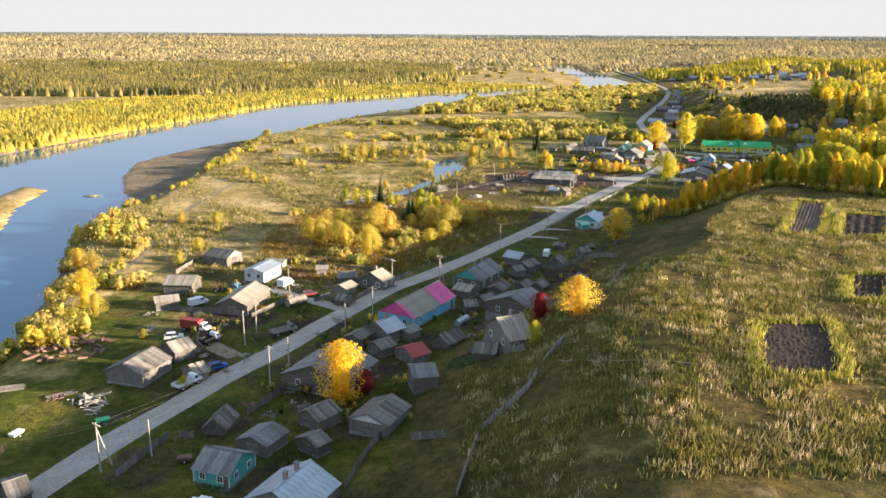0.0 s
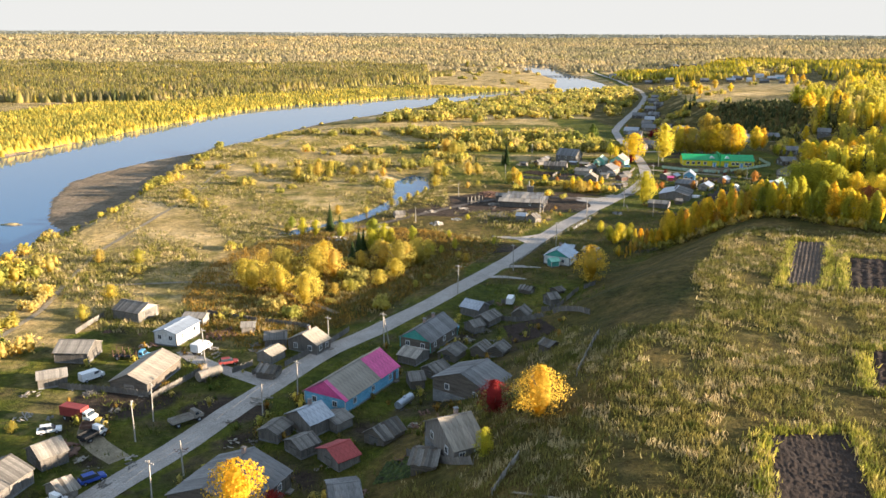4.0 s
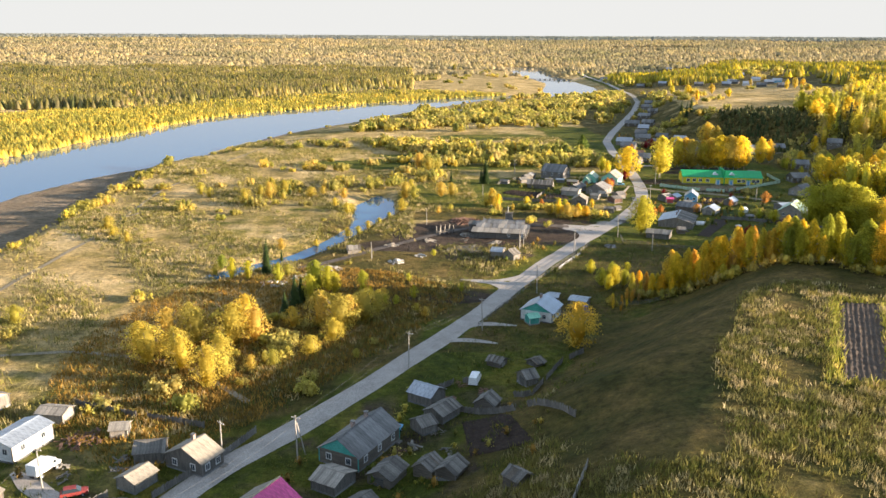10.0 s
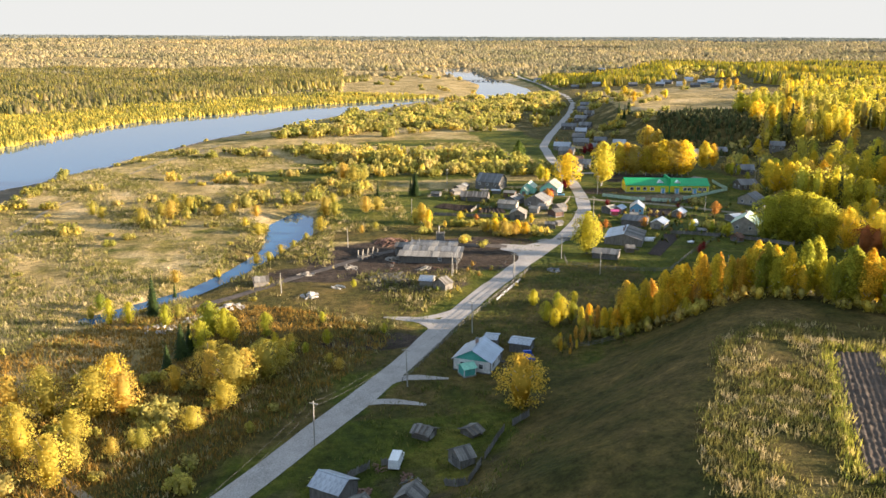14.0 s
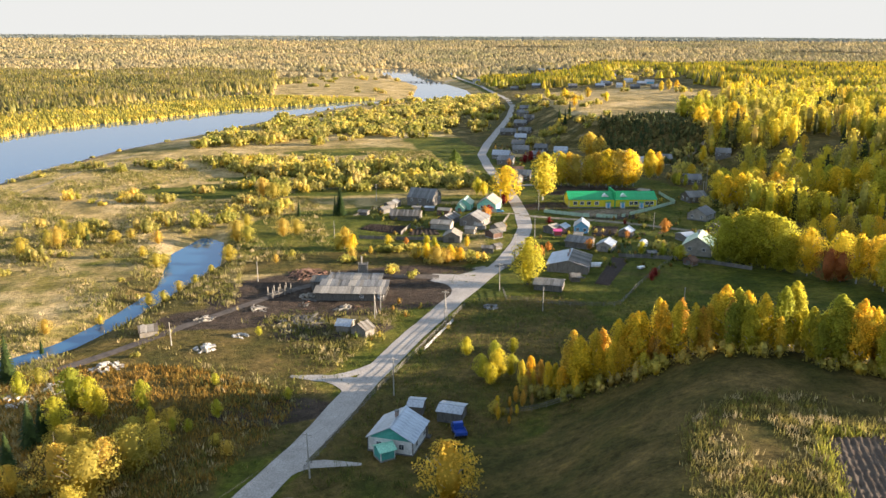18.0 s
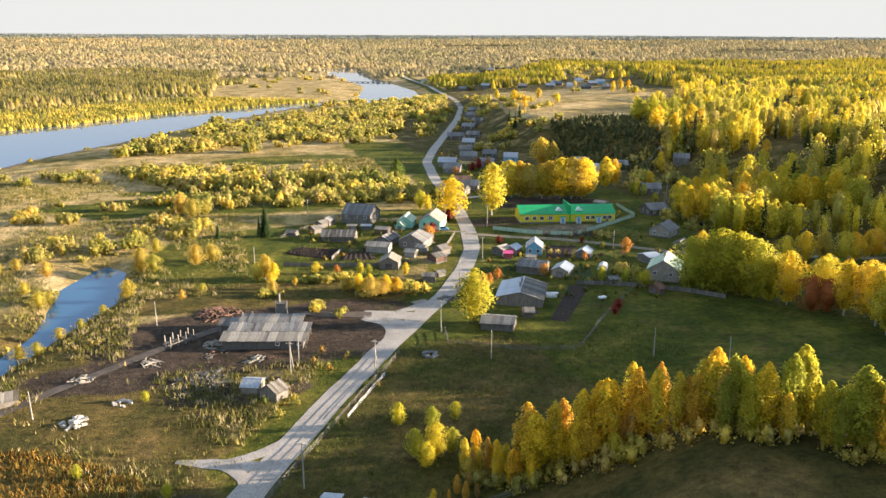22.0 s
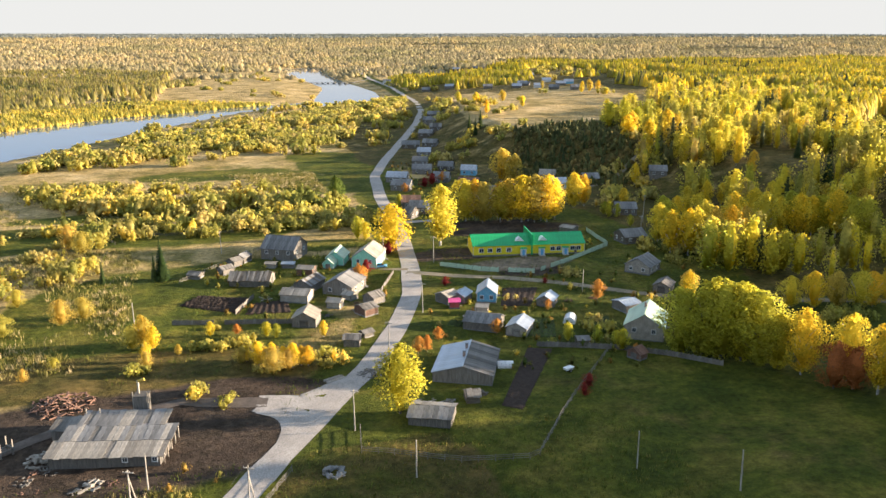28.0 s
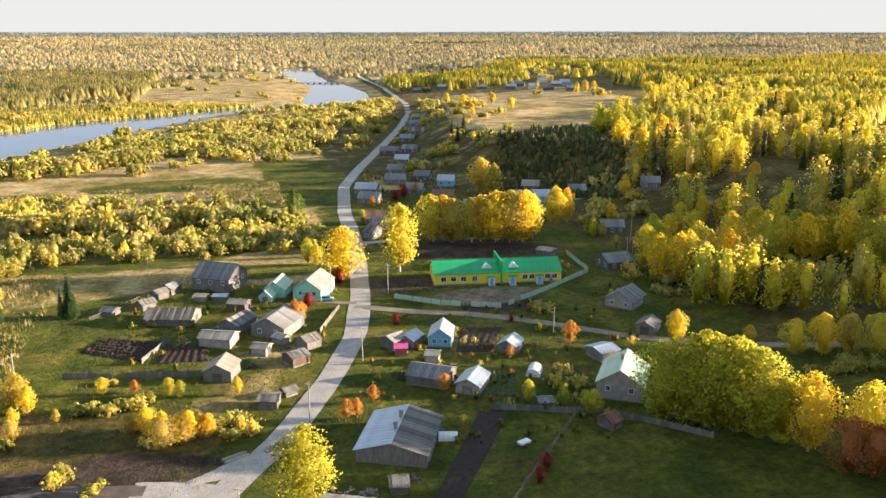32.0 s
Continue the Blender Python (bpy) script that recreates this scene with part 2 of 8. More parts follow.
M_OLIVE = foliage("yellow_green_leaves", OLIVE)
M_WILLOW = foliage("tan_yellow_willow_leaves", [(0.0, (0.43, 0.355, 0.081)), (0.3, (0.59, 0.463, 0.088)), (0.55, (0.41, 0.374, 0.081)), (0.8, (0.61, 0.424, 0.109)), (1.0, (0.69, 0.523, 0.067))])
M_AMBER = foliage("amber_willow_leaves", [(0.0, (0.69, 0.473, 0.081)), (1.0, (0.73, 0.513, 0.088))])
M_COPPER = foliage("copper_birch_leaves", [(0.0, (0.56, 0.335, 0.091)), (0.5, (0.76, 0.473, 0.065)), (1.0, (0.46, 0.305, 0.118))])
M_SPRUCE = foliage("dark_spruce_needles", [(0, (0.025, 0.045, 0.012)), (1, (0.05, 0.07, 0.02))], 0.3, 0.1)
M_GREEN = foliage("dull_green_leaves", [(0, (0.07, 0.11, 0.015)), (1, (0.13, 0.15, 0.025))], 0.3, 0.25)
M_ORANGE = foliage("orange_rowan_leaves", [(0, (0.50, 0.20, 0.04)), (1, (0.55, 0.27, 0.06))], 0.3, 0.3)
M_CRIMSON = foliage("dark_red_leaves", [(0, (0.19, 0.014, 0.018)), (1, (0.27, 0.04, 0.03))], 0.3, 0.3)
M_RUST_LEAF = foliage("russet_leaves", [(0, (0.26, 0.085, 0.03)), (1, (0.34, 0.12, 0.04))], 0.3, 0.3)
M_POLE = surface("bleached_pole_wood", [(0.3, (0.28, 0.25, 0.21)), (0.7, (0.45, 0.42, 0.37))], 1.0, 0.9, (1, 1, 0.3), 0.3)
M_WIRE = surface("grey_wire", [(0.3, (0.12, 0.12, 0.12)), (0.7, (0.18, 0.18, 0.18))], 1.0, 0.7, bump=0.0, metal=0.5)
M_TRUCKRED = surface("dull_red_paint", [(0.3, (0.20, 0.03, 0.03)), (0.7, (0.28, 0.05, 0.04))], 1.0, 0.6, bump=0.1)
M_SKYBLUE = surface("sky_blue_paint", [(0.3, (0.10, 0.32, 0.52)), (0.7, (0.16, 0.40, 0.60))], 1.0, 0.6, bump=0.1)
M_NAVY = surface("deep_blue_paint", [(0.3, (0.02, 0.06, 0.30)), (0.7, (0.03, 0.08, 0.36))], 1.0, 0.45, bump=0.05)
M_OCHRE = surface("ochre_paint", [(0.3, (0.50, 0.33, 0.05)), (0.7, (0.60, 0.42, 0.08))], 1.0, 0.6, bump=0.1)
M_PAINTWHITE = surface("glossy_white_paint", [(0.3, (0.70, 0.70, 0.69)), (0.7, (0.80, 0.80, 0.78))], 1.0, 0.35, bump=0.05)
M_RUBBLE = surface("pale_weathered_rubble", [(0.3, (0.30, 0.28, 0.25)), (0.7, (0.55, 0.52, 0.47))], 1.2, 0.95, bump=0.6)
WOODS = [(0.0, (0.40, 0.358, 0.116)), (0.25, (0.49, 0.408, 0.152)), (0.45, (0.33, 0.315, 0.116)), (0.65, (0.43, 0.366, 0.187)), (0.85, (0.36, 0.298, 0.169)), (1.0, (0.57, 0.477, 0.089))]
M_WOODS = foliage("golden_birch_woods", WOODS, 0.2, 0.6, tree=False, cell=0.16)
# far woods: the haze is mixed into these paler leaf tones
M_HAZYFAR = foliage("haze_paled_distant_woods", [(0.0, (0.43, 0.371, 0.250)), (0.5, (0.53, 0.447, 0.294)), (1.0, (0.58, 0.498, 0.272))], 0.12, 0.6, tree=False, cell=0.03)
# horizon woods: blue-grey of aerial haze painted into the leaf colour
M_HAZEBLUE = foliage("haze_blue_horizon_woods", [(0.0, (0.20, 0.22, 0.22)), (1.0, (0.30, 0.31, 0.29))], 0.12, 0.3, tree=False, cell=0.01)
M_DARKWOODS = foliage("dark_spruce_woods", [(0.0, (0.05, 0.065, 0.025)), (1.0, (0.12, 0.12, 0.045))], 0.3, 0.2, tree=False)
M_EDGE = foliage("birch_wood_edge", [(0.0, (0.36, 0.378, 0.068)), (0.2, (0.76, 0.607, 0.061)), (0.4, (0.54, 0.488, 0.082)), (0.55, (0.47, 0.378, 0.139)), (0.7, (0.68, 0.557, 0.068)), (0.85, (0.31, 0.299, 0.082)), (1.0, (0.80, 0.617, 0.055))], 0.25, 0.6, tree=False, cell=0.14)
M_SCRUB = foliage("yellowing_willow_scrub", [(0.0, (0.30, 0.307, 0.082)), (0.3, (0.50, 0.431, 0.109)), (0.55, (0.37, 0.336, 0.109)), (0.8, (0.52, 0.422, 0.166)), (1.0, (0.65, 0.528, 0.096))], 0.3, 0.6, tree=False, cell=0.14)
M_BANK = foliage("olive_bank_willows", [(0.0, (0.47, 0.438, 0.110)), (0.5, (0.61, 0.518, 0.139)), (1.0, (0.76, 0.607, 0.125))], 0.2, 0.6, tree=False, cell=0.25)
M_SLOPE = foliage("brown_olive_slope_brush", [(0.0, (0.07, 0.075, 0.025)), (0.5, (0.13, 0.115, 0.04)), (1.0, (0.22, 0.16, 0.06))], 0.3, 0.3, tree=False, cell=0.3)
M_TUFT = foliage("dry_grass_tufts", [(0.0, (0.10, 0.108, 0.025)), (0.35, (0.24, 0.208, 0.068)), (0.6, (0.15, 0.139, 0.043)), (1.0, (0.45, 0.362, 0.221))], 0.3, 0.3, tree=False, cell=0.5)
M_RIM = foliage("yellow_green_rank_weeds", [(0.0, (0.16, 0.18, 0.03)), (0.6, (0.32, 0.30, 0.06)), (1.0, (0.46, 0.38, 0.14))], 0.3, 0.4, tree=False, cell=0.8)
M_NETTLE = foliage("dark_yard_weeds", [(0.0, (0.05, 0.08, 0.015)), (0.6, (0.10, 0.12, 0.025)), (1.0, (0.20, 0.16, 0.05))], 0.3, 0.3, tree=False, cell=1.5)
M_WEED = foliage("rusty_weeds", [(0.0, (0.14, 0.10, 0.025)), (0.5, (0.26, 0.15, 0.035)), (1.0, (0.32, 0.20, 0.05))], 0.3, 0.3, tree=False, cell=1.5)

# ---------------------------------------------------------------- the plan
# banks of the river, upstream to downstream of the flight
NEAR_BANK = [(-50, -200), (-80, 60), (-98, 169), (-105, 199), (-111, 226), (-127, 268), (-133, 310), (-134, 350), (-146, 366), (-163, 410), (-173, 455), (-170, 482), (-155, 530), (-130, 576), (-119, 600), (-103, 663), (-80, 738), (-50, 797), (-27, 838), (-3, 890), (25, 950), (60, 1010), (105, 1090), (145, 1140), (190, 1143), (245, 1165), (277, 1218), (294, 1340), (294, 1466), (294, 1620), (298, 1813), (327, 2152)]
FAR_BANK = [(-560, -200), (-420, 150), (-300, 340), (-265, 478), (-252, 530), (-238, 590), (-220, 660), (-202, 730), (-189, 785), (-174, 850), (-155, 886), (-125, 925), (-95, 955), (-62, 992), (-31, 1032), (0, 1065), (34, 1088), (62, 1108), (95, 1138), (146, 1172), (190, 1185), (215, 1311), (240, 1441), (238, 1586), (231, 1831), (238, 2120)]
RIVER = NEAR_BANK + FAR_BANK[::-1]
SANDBAR = [(-120, 320), (-150, 355), (-180, 440), (-180, 490), (-160, 540), (-130, 590), (-124, 560), (-124, 470), (-120, 400)]
ISLAND = [(-140, 250), (-160, 262), (-196, 330), (-200, 384), (-182, 374), (-176, 332), (-160, 290)]
POND = [(-22, 358), (-13, 377), (-5, 401), (-6, 441), (3, 466), (11, 456), (12, 424), (3, 401), (-9, 369), (-17, 354), (-40, 330), (-48, 332)]
ROAD = [(-80, 40), (-70, 84), (-61, 110), (-57, 121), (-51, 135), (-44, 151), (-36, 166), (-25, 191), (-13, 215), (-2, 229), (10, 248), (24, 271), (37, 293), (50, 319), (65, 346), (79, 369), (91, 388), (104, 407), (115, 429), (126, 456), (133, 487), (138, 520), (143, 556), (146, 596), (155, 654), (172, 708), (201, 791), (237, 891), (273, 1008), (293, 1103), (310, 1226), (329, 1390), (341, 1619), (372, 1869), (440, 2300)]


FIELD = [(247, 694), (275, 692), (312, 718), (350, 752), (440, 835), (458, 975), (500, 1130), (350, 1150), (320, 1050), (250, 800)]
SLOPE = [(250, 700), (300, 722), (336, 708), (312, 650), (270, 592), (240, 606), (222, 640)]
PASTURE = [(405, 602), (430, 575), (560, 680), (530, 715)]
DARK_TOP = [(52, 184), (62, 184), (66, 199), (73, 220), (95, 262), (112, 264), (140, 252), (150, 262), (95, 300), (60, 268), (40, 215)]
PLOTS = (  # dug beds: four corners each
    ((56.5, 138), (69, 138.5), (60.5, 115), (48, 115)), ((109.7, 249), (118.4, 247.4), (97.6, 207), (89.2, 208)),
    ((115, 231), (127, 227.5), (113.3, 203), (101.6, 204)), ((88, 169.5), (96, 169), (86, 151), (79, 152)), ((142.4, 408.2), (148.4, 405.7), (129, 376.3), (125.2, 379.4)),
    ((153.5, 456), (164, 453), (155.3, 437), (147, 439.6)), ((61, 462), (67, 470), (80, 464.7), (77, 451.5)), ((80.8, 459), (90.8, 460), (90.7, 449), (78, 450.5)), ((28.5, 230), (37, 229), (40, 211), (29, 214)))


def to_line(x, y, line):
    """How far points lie from a line of many legs."""
    best = np.full(np.shape(x), 1e9)
    for (ax, ay), (bx, by) in zip(line, line[1:]):
        dx, dy = bx - ax, by - ay
        u = np.clip(((x - ax) * dx + (y - ay) * dy) / (dx * dx + dy * dy), 0, 1)
        best = np.minimum(best, np.hypot(x - ax - u * dx, y - ay - u * dy))
    return best


def within(x, y, ring):
    """Whether points lie in a ring."""
    odd = np.zeros(np.shape(x), bool)
    for (ax, ay), (bx, by) in zip(ring, ring[1:] + ring[:1]):
        if ay != by:
            odd ^= ((ay > y) != (by > y)) & (x < (bx - ax) * (y - ay) / (by - ay) + ax)
    return odd


def ramp(a, b, v):
    u = np.clip((v - a) / (b - a), 0, 1)
    return u * u * (3 - 2 * u)


EDGE_Y = (0, 60, 100, 125, 138, 162, 192, 210, 225, 253, 259, 288, 304, 318, 350, 380, 420, 460, 600, 700, 810, 1000, 1300, 1700)
EDGE_X = (-5, 0, 5, 11, 13, 19, 36, 46, 49, 72, 77, 99, 108, 125, 168, 232, 292, 312, 290, 232, 236, 292, 400, 500)


def hollow(x, y):
    """How far a place lies in the low green field behind the birch belt."""
    off = (x - 83) * 0.64 + (y - 310) * 0.77
    rise = np.interp(y, (368, 402), (216, 262))       # unseen ground, raised beyond the row of trees to shade the field
    return ramp(5, 32, off) * (1 - ramp(0, 1, (x - rise) / np.interp(y, (368, 402), (34, 78)))) * (1 - ramp(440, 520, y)) * (x > 60)


def height(x, y):
    """The lie of the land."""
    x, y = np.asarray(x, float), np.asarray(y, float)
    d = (x - np.interp(y, EDGE_Y, EDGE_X)) * 0.8
    z = 17.0 * ramp(-22, 22, d) * (1 - ramp(1500, 2200, y))
    z = z * (1 - 0.83 * hollow(x, y))
    z = z + 0.5 * np.sin(x * 0.021 + 1.3) * np.sin(y * 0.017) + 0.18 * np.sin(x * 0.11 + y * 0.07) * np.sin(y * 0.13 - x * 0.05)
    far = np.hypot(x, y)
    z = z + 58 * ramp(1900, 4700, far) + 3 * np.sin(x * 0.0021 + 1) * np.sin(y * 0.0013) * ramp(1500, 3500, far)
    wet = within(x, y, RIVER)
    shore = to_line(x, y, RIVER + RIVER[:1])
    bar = within(x, y, SANDBAR)
    rise = np.interp(y, (480, 640), (0.55, 0.075))          # steep banks by the village, low ones beyond
    bank = np.where(bar, -3.92 + 0.022 * shore, -3.9 + rise * shore)
    z = np.where(wet, -4.1 - np.minimum(4, 0.25 * shore), np.minimum(z, np.maximum(bank, -4.0)))
    isle = within(x, y, ISLAND)
    z = np.where(isle & wet, np.minimum(-4 + 0.2 * to_line(x, y, ISLAND + ISLAND[:1]), -2.8), z)
    islet = np.hypot((x + 157) / 5.5, (y - 360) / 3.2)
    z = np.where(islet < 1, np.maximum(z, -3.95 + 0.8 * (1 - islet)), z)
    pool = within(x, y, POND)
    pd = to_line(x, y, POND + POND[:1])
    z = np.where(pool, -1.3 - np.minimum(1.5, 0.3 * pd), np.where(pd < 6, np.minimum(z, -1.25 + 0.25 * pd), z))
    return z


def ground_at(x, y):
    return float(height(np.array([x]), np.array([y]))[0])


# ---------------------------------------------------------------- mesh helpers
def mesh_from(name, verts, faces, material, smooth=False):
    """A mesh from arrays: verts (n, 3), faces (m, k) of one size."""
    me = bpy.data.meshes.new(name)
    verts, faces = np.asarray(verts, np.float32), np.asarray(faces, np.int32)
    me.vertices.add(len(verts))
    me.vertices.foreach_set("co", verts.ravel())
    me.loops.add(faces.size)
    me.loops.foreach_set("vertex_index", faces.ravel())
    me.polygons.add(len(faces))
    me.polygons.foreach_set("loop_start", np.arange(0, faces.size, faces.shape[1], dtype=np.int32))
    me.polygons.foreach_set("loop_total", np.full(len(faces), faces.shape[1], np.int32))
    if smooth:
        me.polygons.foreach_set("use_smooth", np.ones(len(faces), bool))
    me.update(calc_edges=True)
    if material:
        me.materials.append(material)
    return me


def lean_out(me, normals):
    """Shade leaf clumps by the roundness of their crown."""
    me.polygons.foreach_set("use_smooth", np.ones(len(me.polygons), bool))
    normals /= np.linalg.norm(normals, axis=1)[:, None] + 1e-9
    me.normals_split_custom_set_from_vertices(normals.astype(np.float32))
    return me


def spaced(lo, hi, step, ends, grow=1.13):
    a = list(np.arange(lo, hi + 0.1, step))
    s, v = step, hi
    while v < ends[1]:
        s *= grow
        v += s
        a.append(min(v, ends[1]))
    s, v = step, lo
    while v > ends[0]:
        s *= grow
        v -= s
        a.insert(0, max(v, ends[0]))
    return np.array(a)


def ground():
    gx, gy = spaced(-200, 260, 2.8, (-4700, 4700), 1.08), spaced(60, 620, 2.8, (-900, 4880), 1.05)
    X, Y = np.meshgrid(gx, gy)
    Z = height(X, Y)
    v = np.stack([X, Y, Z], -1).reshape(-1, 3)
    w, h = len(gx), len(gy)
    i = (np.arange(h - 1)[:, None] * w + np.arange(w - 1)[None]).ravel()
    me = mesh_from("ground", v, np.stack([i, i + 1, i + w + 1, i + w], 1), M_GROUND, True)
    x, y = X.ravel(), Y.ravel()
    d = (x - np.interp(y, EDGE_Y, EDGE_X)) * 0.8
    road = to_line(x, y, ROAD)
    side = x - np.interp(y, [p[1] for p in ROAD], [p[0] for p in ROAD])
    green = np.zeros(len(x))
    weeds = np.zeros(len(x))
    bare = np.zeros(len(x))
    # mown and grazed green: verges, yards, the field under the belt
    green = np.maximum(green, 1 - ramp(6, 16, road))
    green = np.maximum(green, ((side > 0) & (d < -6) & (y < 640)) * 0.85)
    green = np.maximum(green, ((side < 0) & (side > -70) & (y < 240)) * (0.66 + 0.14 * np.sin(x * 0.13) * np.sin(y * 0.11)))
    green = np.maximum(green, ((d > -35) & (y > 300) & (y < 420) & (x > 128 - 0.3 * (y - 340)) & (x < 215)) * 0.95)
    for cx, cy, rx, ry in ((70, 445, 34, 10), (55, 455, 44, 50), (85, 468, 10, 6), (60, 545, 42, 13), (110, 520, 22, 8), (60, 585, 42, 12), (118, 555, 40, 10), (130, 640, 30, 30), (75, 685, 45, 16), (140, 700, 22, 40), (-10, 560, 40, 9), (30, 590, 40, 9), (90, 480, 50, 30), (60, 480, 30, 14)):
        green = np.maximum(green, 1 - ramp(0.7, 1.2, np.hypot((x - cx) / rx, (y - cy) / ry)))
    # patches of green among the dry grass of the flood meadow
    patch = 0.40 + 0.17 * np.sin(x * 0.021 + y * 0.013) * np.sin(y * 0.027 - x * 0.01) + 0.07 * np.sin(x * 0.09) * np.sin(y * 0.083)
    green = np.maximum(green, (side < 0) * (y > 200) * (y < 1100) * np.where(y > 600, patch - 0.1, patch - 0.13))
    # rank weeds: the scarp and the strip of scrub
    weeds = np.maximum(weeds, ramp(-22, -8, d) * (1 - ramp(14, 34, d)) * (y > 150) * (y < 300) * 0.9)
    weeds = np.maximum(weeds, ((d > -14) & (y < 300)) * 0.66)
    green = np.maximum(green, ((d > -6) & (y < 300)) * (0.55 + 0.12 * np.sin(x * 0.07) * np.sin(y * 0.05 + 1)))
    weeds = np.maximum(weeds, ((side > 4) & (y > 265) & (y < 372) & (x < 122)) * (0.62 + 0.14 * np.sin(x * 0.09) * np.sin(y * 0.1)))
    # patches round the sawmill also paint in the shade lying there
    for cx, cy, rx, ry in ((-20, 255, 28, 30), (0, 275, 26, 26), (25, 330, 22, 12), (14, 308, 36, 24), (75, 415, 24, 14), (15, 352, 44, 34), (45, 417, 48, 15), (0, 395, 20, 30)):
        weeds = np.maximum(weeds, 0.95 * (1 - ramp(0.6, 1.1, np.hypot((x - cx) / rx, (y - cy) / ry))))
    weeds = np.maximum(weeds, ((d > -60) & (y > 420) & ~within(x, y, FIELD)) * 0.62)
    field = hollow(x, y) > 0.25
    field &= (x > 113 + 0.12 * (372 - y)) & (x < 206) & (y < 400)
    green = np.where(field, 0.95, green)
    weeds = np.where(field, 0.1 + 0.25 * (np.sin(x * 0.11 + y * 0.06) > 0.7), weeds)
    low = within(x, y, DARK_TOP)                       # short brown-green aftermath between the scarp and the rank weeds
    weeds = np.where(low, 0.86 + 0.12 * np.sin(x * 0.5 - y * 0.25), weeds)
    weeds = np.where(within(x, y, SLOPE), 0.95, weeds)
    green = np.where(within(x, y, PASTURE), 1.0, np.where(low, 0.45, green))
    weeds = np.where(within(x, y, PASTURE) | within(x, y, FIELD), 0.0, weeds)
    for cx, cy, rx, ry in ((0, 555, 24, 24), (60, 556, 44, 13), (70, 443, 36, 9), (85, 680, 48, 14), (140, 735, 26, 20), (150, 690, 12, 36)):
        green = np.maximum(green, 1 - ramp(0.75, 1.1, np.hypot((x - cx) / rx, (y - cy) / ry)))
    # bare: the bar, dug and driven ground, the sawmill yard widened for its shade
    sand = within(x, y, SANDBAR) * 1.0
    sand = np.maximum(sand, ((to_line(x, y, RIVER + RIVER[:1]) < 7) & (y > 200) & (y < 800)) * 0.8)
    for cx, cy, rx, ry in ((48, 384, 44, 25), (20, 366, 24, 10), (72, 400, 24, 9), (45, 352, 18, 7), (184, 524, 32, 9), (30, 308, 14, 7), (150, 496, 20, 8), (170, 470, 14, 7), (-52, 186, 12, 9), (-30, 182, 10, 6), (178, 536, 24, 7)):
        bare = np.maximum(bare, 1 - ramp(0.6, 1.15, np.hypot((x - cx) / rx, (y - cy) / ry)))
    # the gravelled forecourt of the school
    sand = np.maximum(sand, 0.95 * (1 - ramp(0.6, 1.15, np.hypot((x - 168) / 20, (y - 479) / 9))))
    # trodden yards among the barns and sheds
    yard = within(x, y, [(-80, 186), (-55, 158), (-40, 150), (-30, 185), (-12, 225), (-48, 244), (-80, 238)]) | within(x, y, [(-60, 165), (-70, 140), (-58, 128), (-44, 150)])
    bare = np.maximum(bare, yard * (0.34 + 0.16 * np.sin(x * 0.35) * np.sin(y * 0.31 + 1)))
    row = (side > 5) & (d < -12) & (y > 90) & (y < 250)
    bare = np.maximum(bare, row * (0.36 + 0.2 * np.sin(x * 0.27 + 2) * np.sin(y * 0.23)))
    cov = np.stack([green, weeds, bare, sand], 1).astype(np.float32)
    ca = me.color_attributes.new("cover", "FLOAT_COLOR", "POINT")
    ca.data.foreach_set("color", cov.ravel())
    tagged(new("ground", me), "tan autumn meadow, green yards and a low grassy bluff", "ground", kind="structure")


ground()


def flat_ring(name, ring, z, material, label, category, kind="structure"):
    bm = bmesh.new()
    bm.faces.new([bm.verts.new((x, y, z)) for x, y in ring])
    me = bpy.data.meshes.new(name)
    bm.normal_update()
    if bm.faces[:][0].normal.z < 0:
        bmesh.ops.reverse_faces(bm, faces=bm.faces[:])
    bm.to_mesh(me)
    bm.free()
    me.materials.append(material)
    return tagged(new(name, me), label, category, kind=kind)


flat_ring("water", [(-1200, -400), (420, -400), (420, 2400), (-1200, 2400)], -4.0, M_WATER, "calm blue river reflecting a pale sky", "river")
flat_ring("water", [(-60, 320), (30, 320), (30, 475), (-60, 475)], -1.3, M_WATER, "still dark oxbow pond in the meadow", "pond")


def smooth_line(line, step):
    """Points along a line of legs, rounded at its corners."""
    p = np.array(line, float)
    d = np.r_[0, np.cumsum(np.hypot(*np.diff(p, axis=0).T))]
    s = np.linspace(0, d[-1], max(2, int(d[-1] / step) + 1))
    q = np.stack([np.interp(s, d, p[:, 0]), np.interp(s, d, p[:, 1])], 1)
    for _ in range(4):
        q[1:-1] = 0.25 * q[:-2] + 0.5 * q[1:-1] + 0.25 * q[2:]
    return q


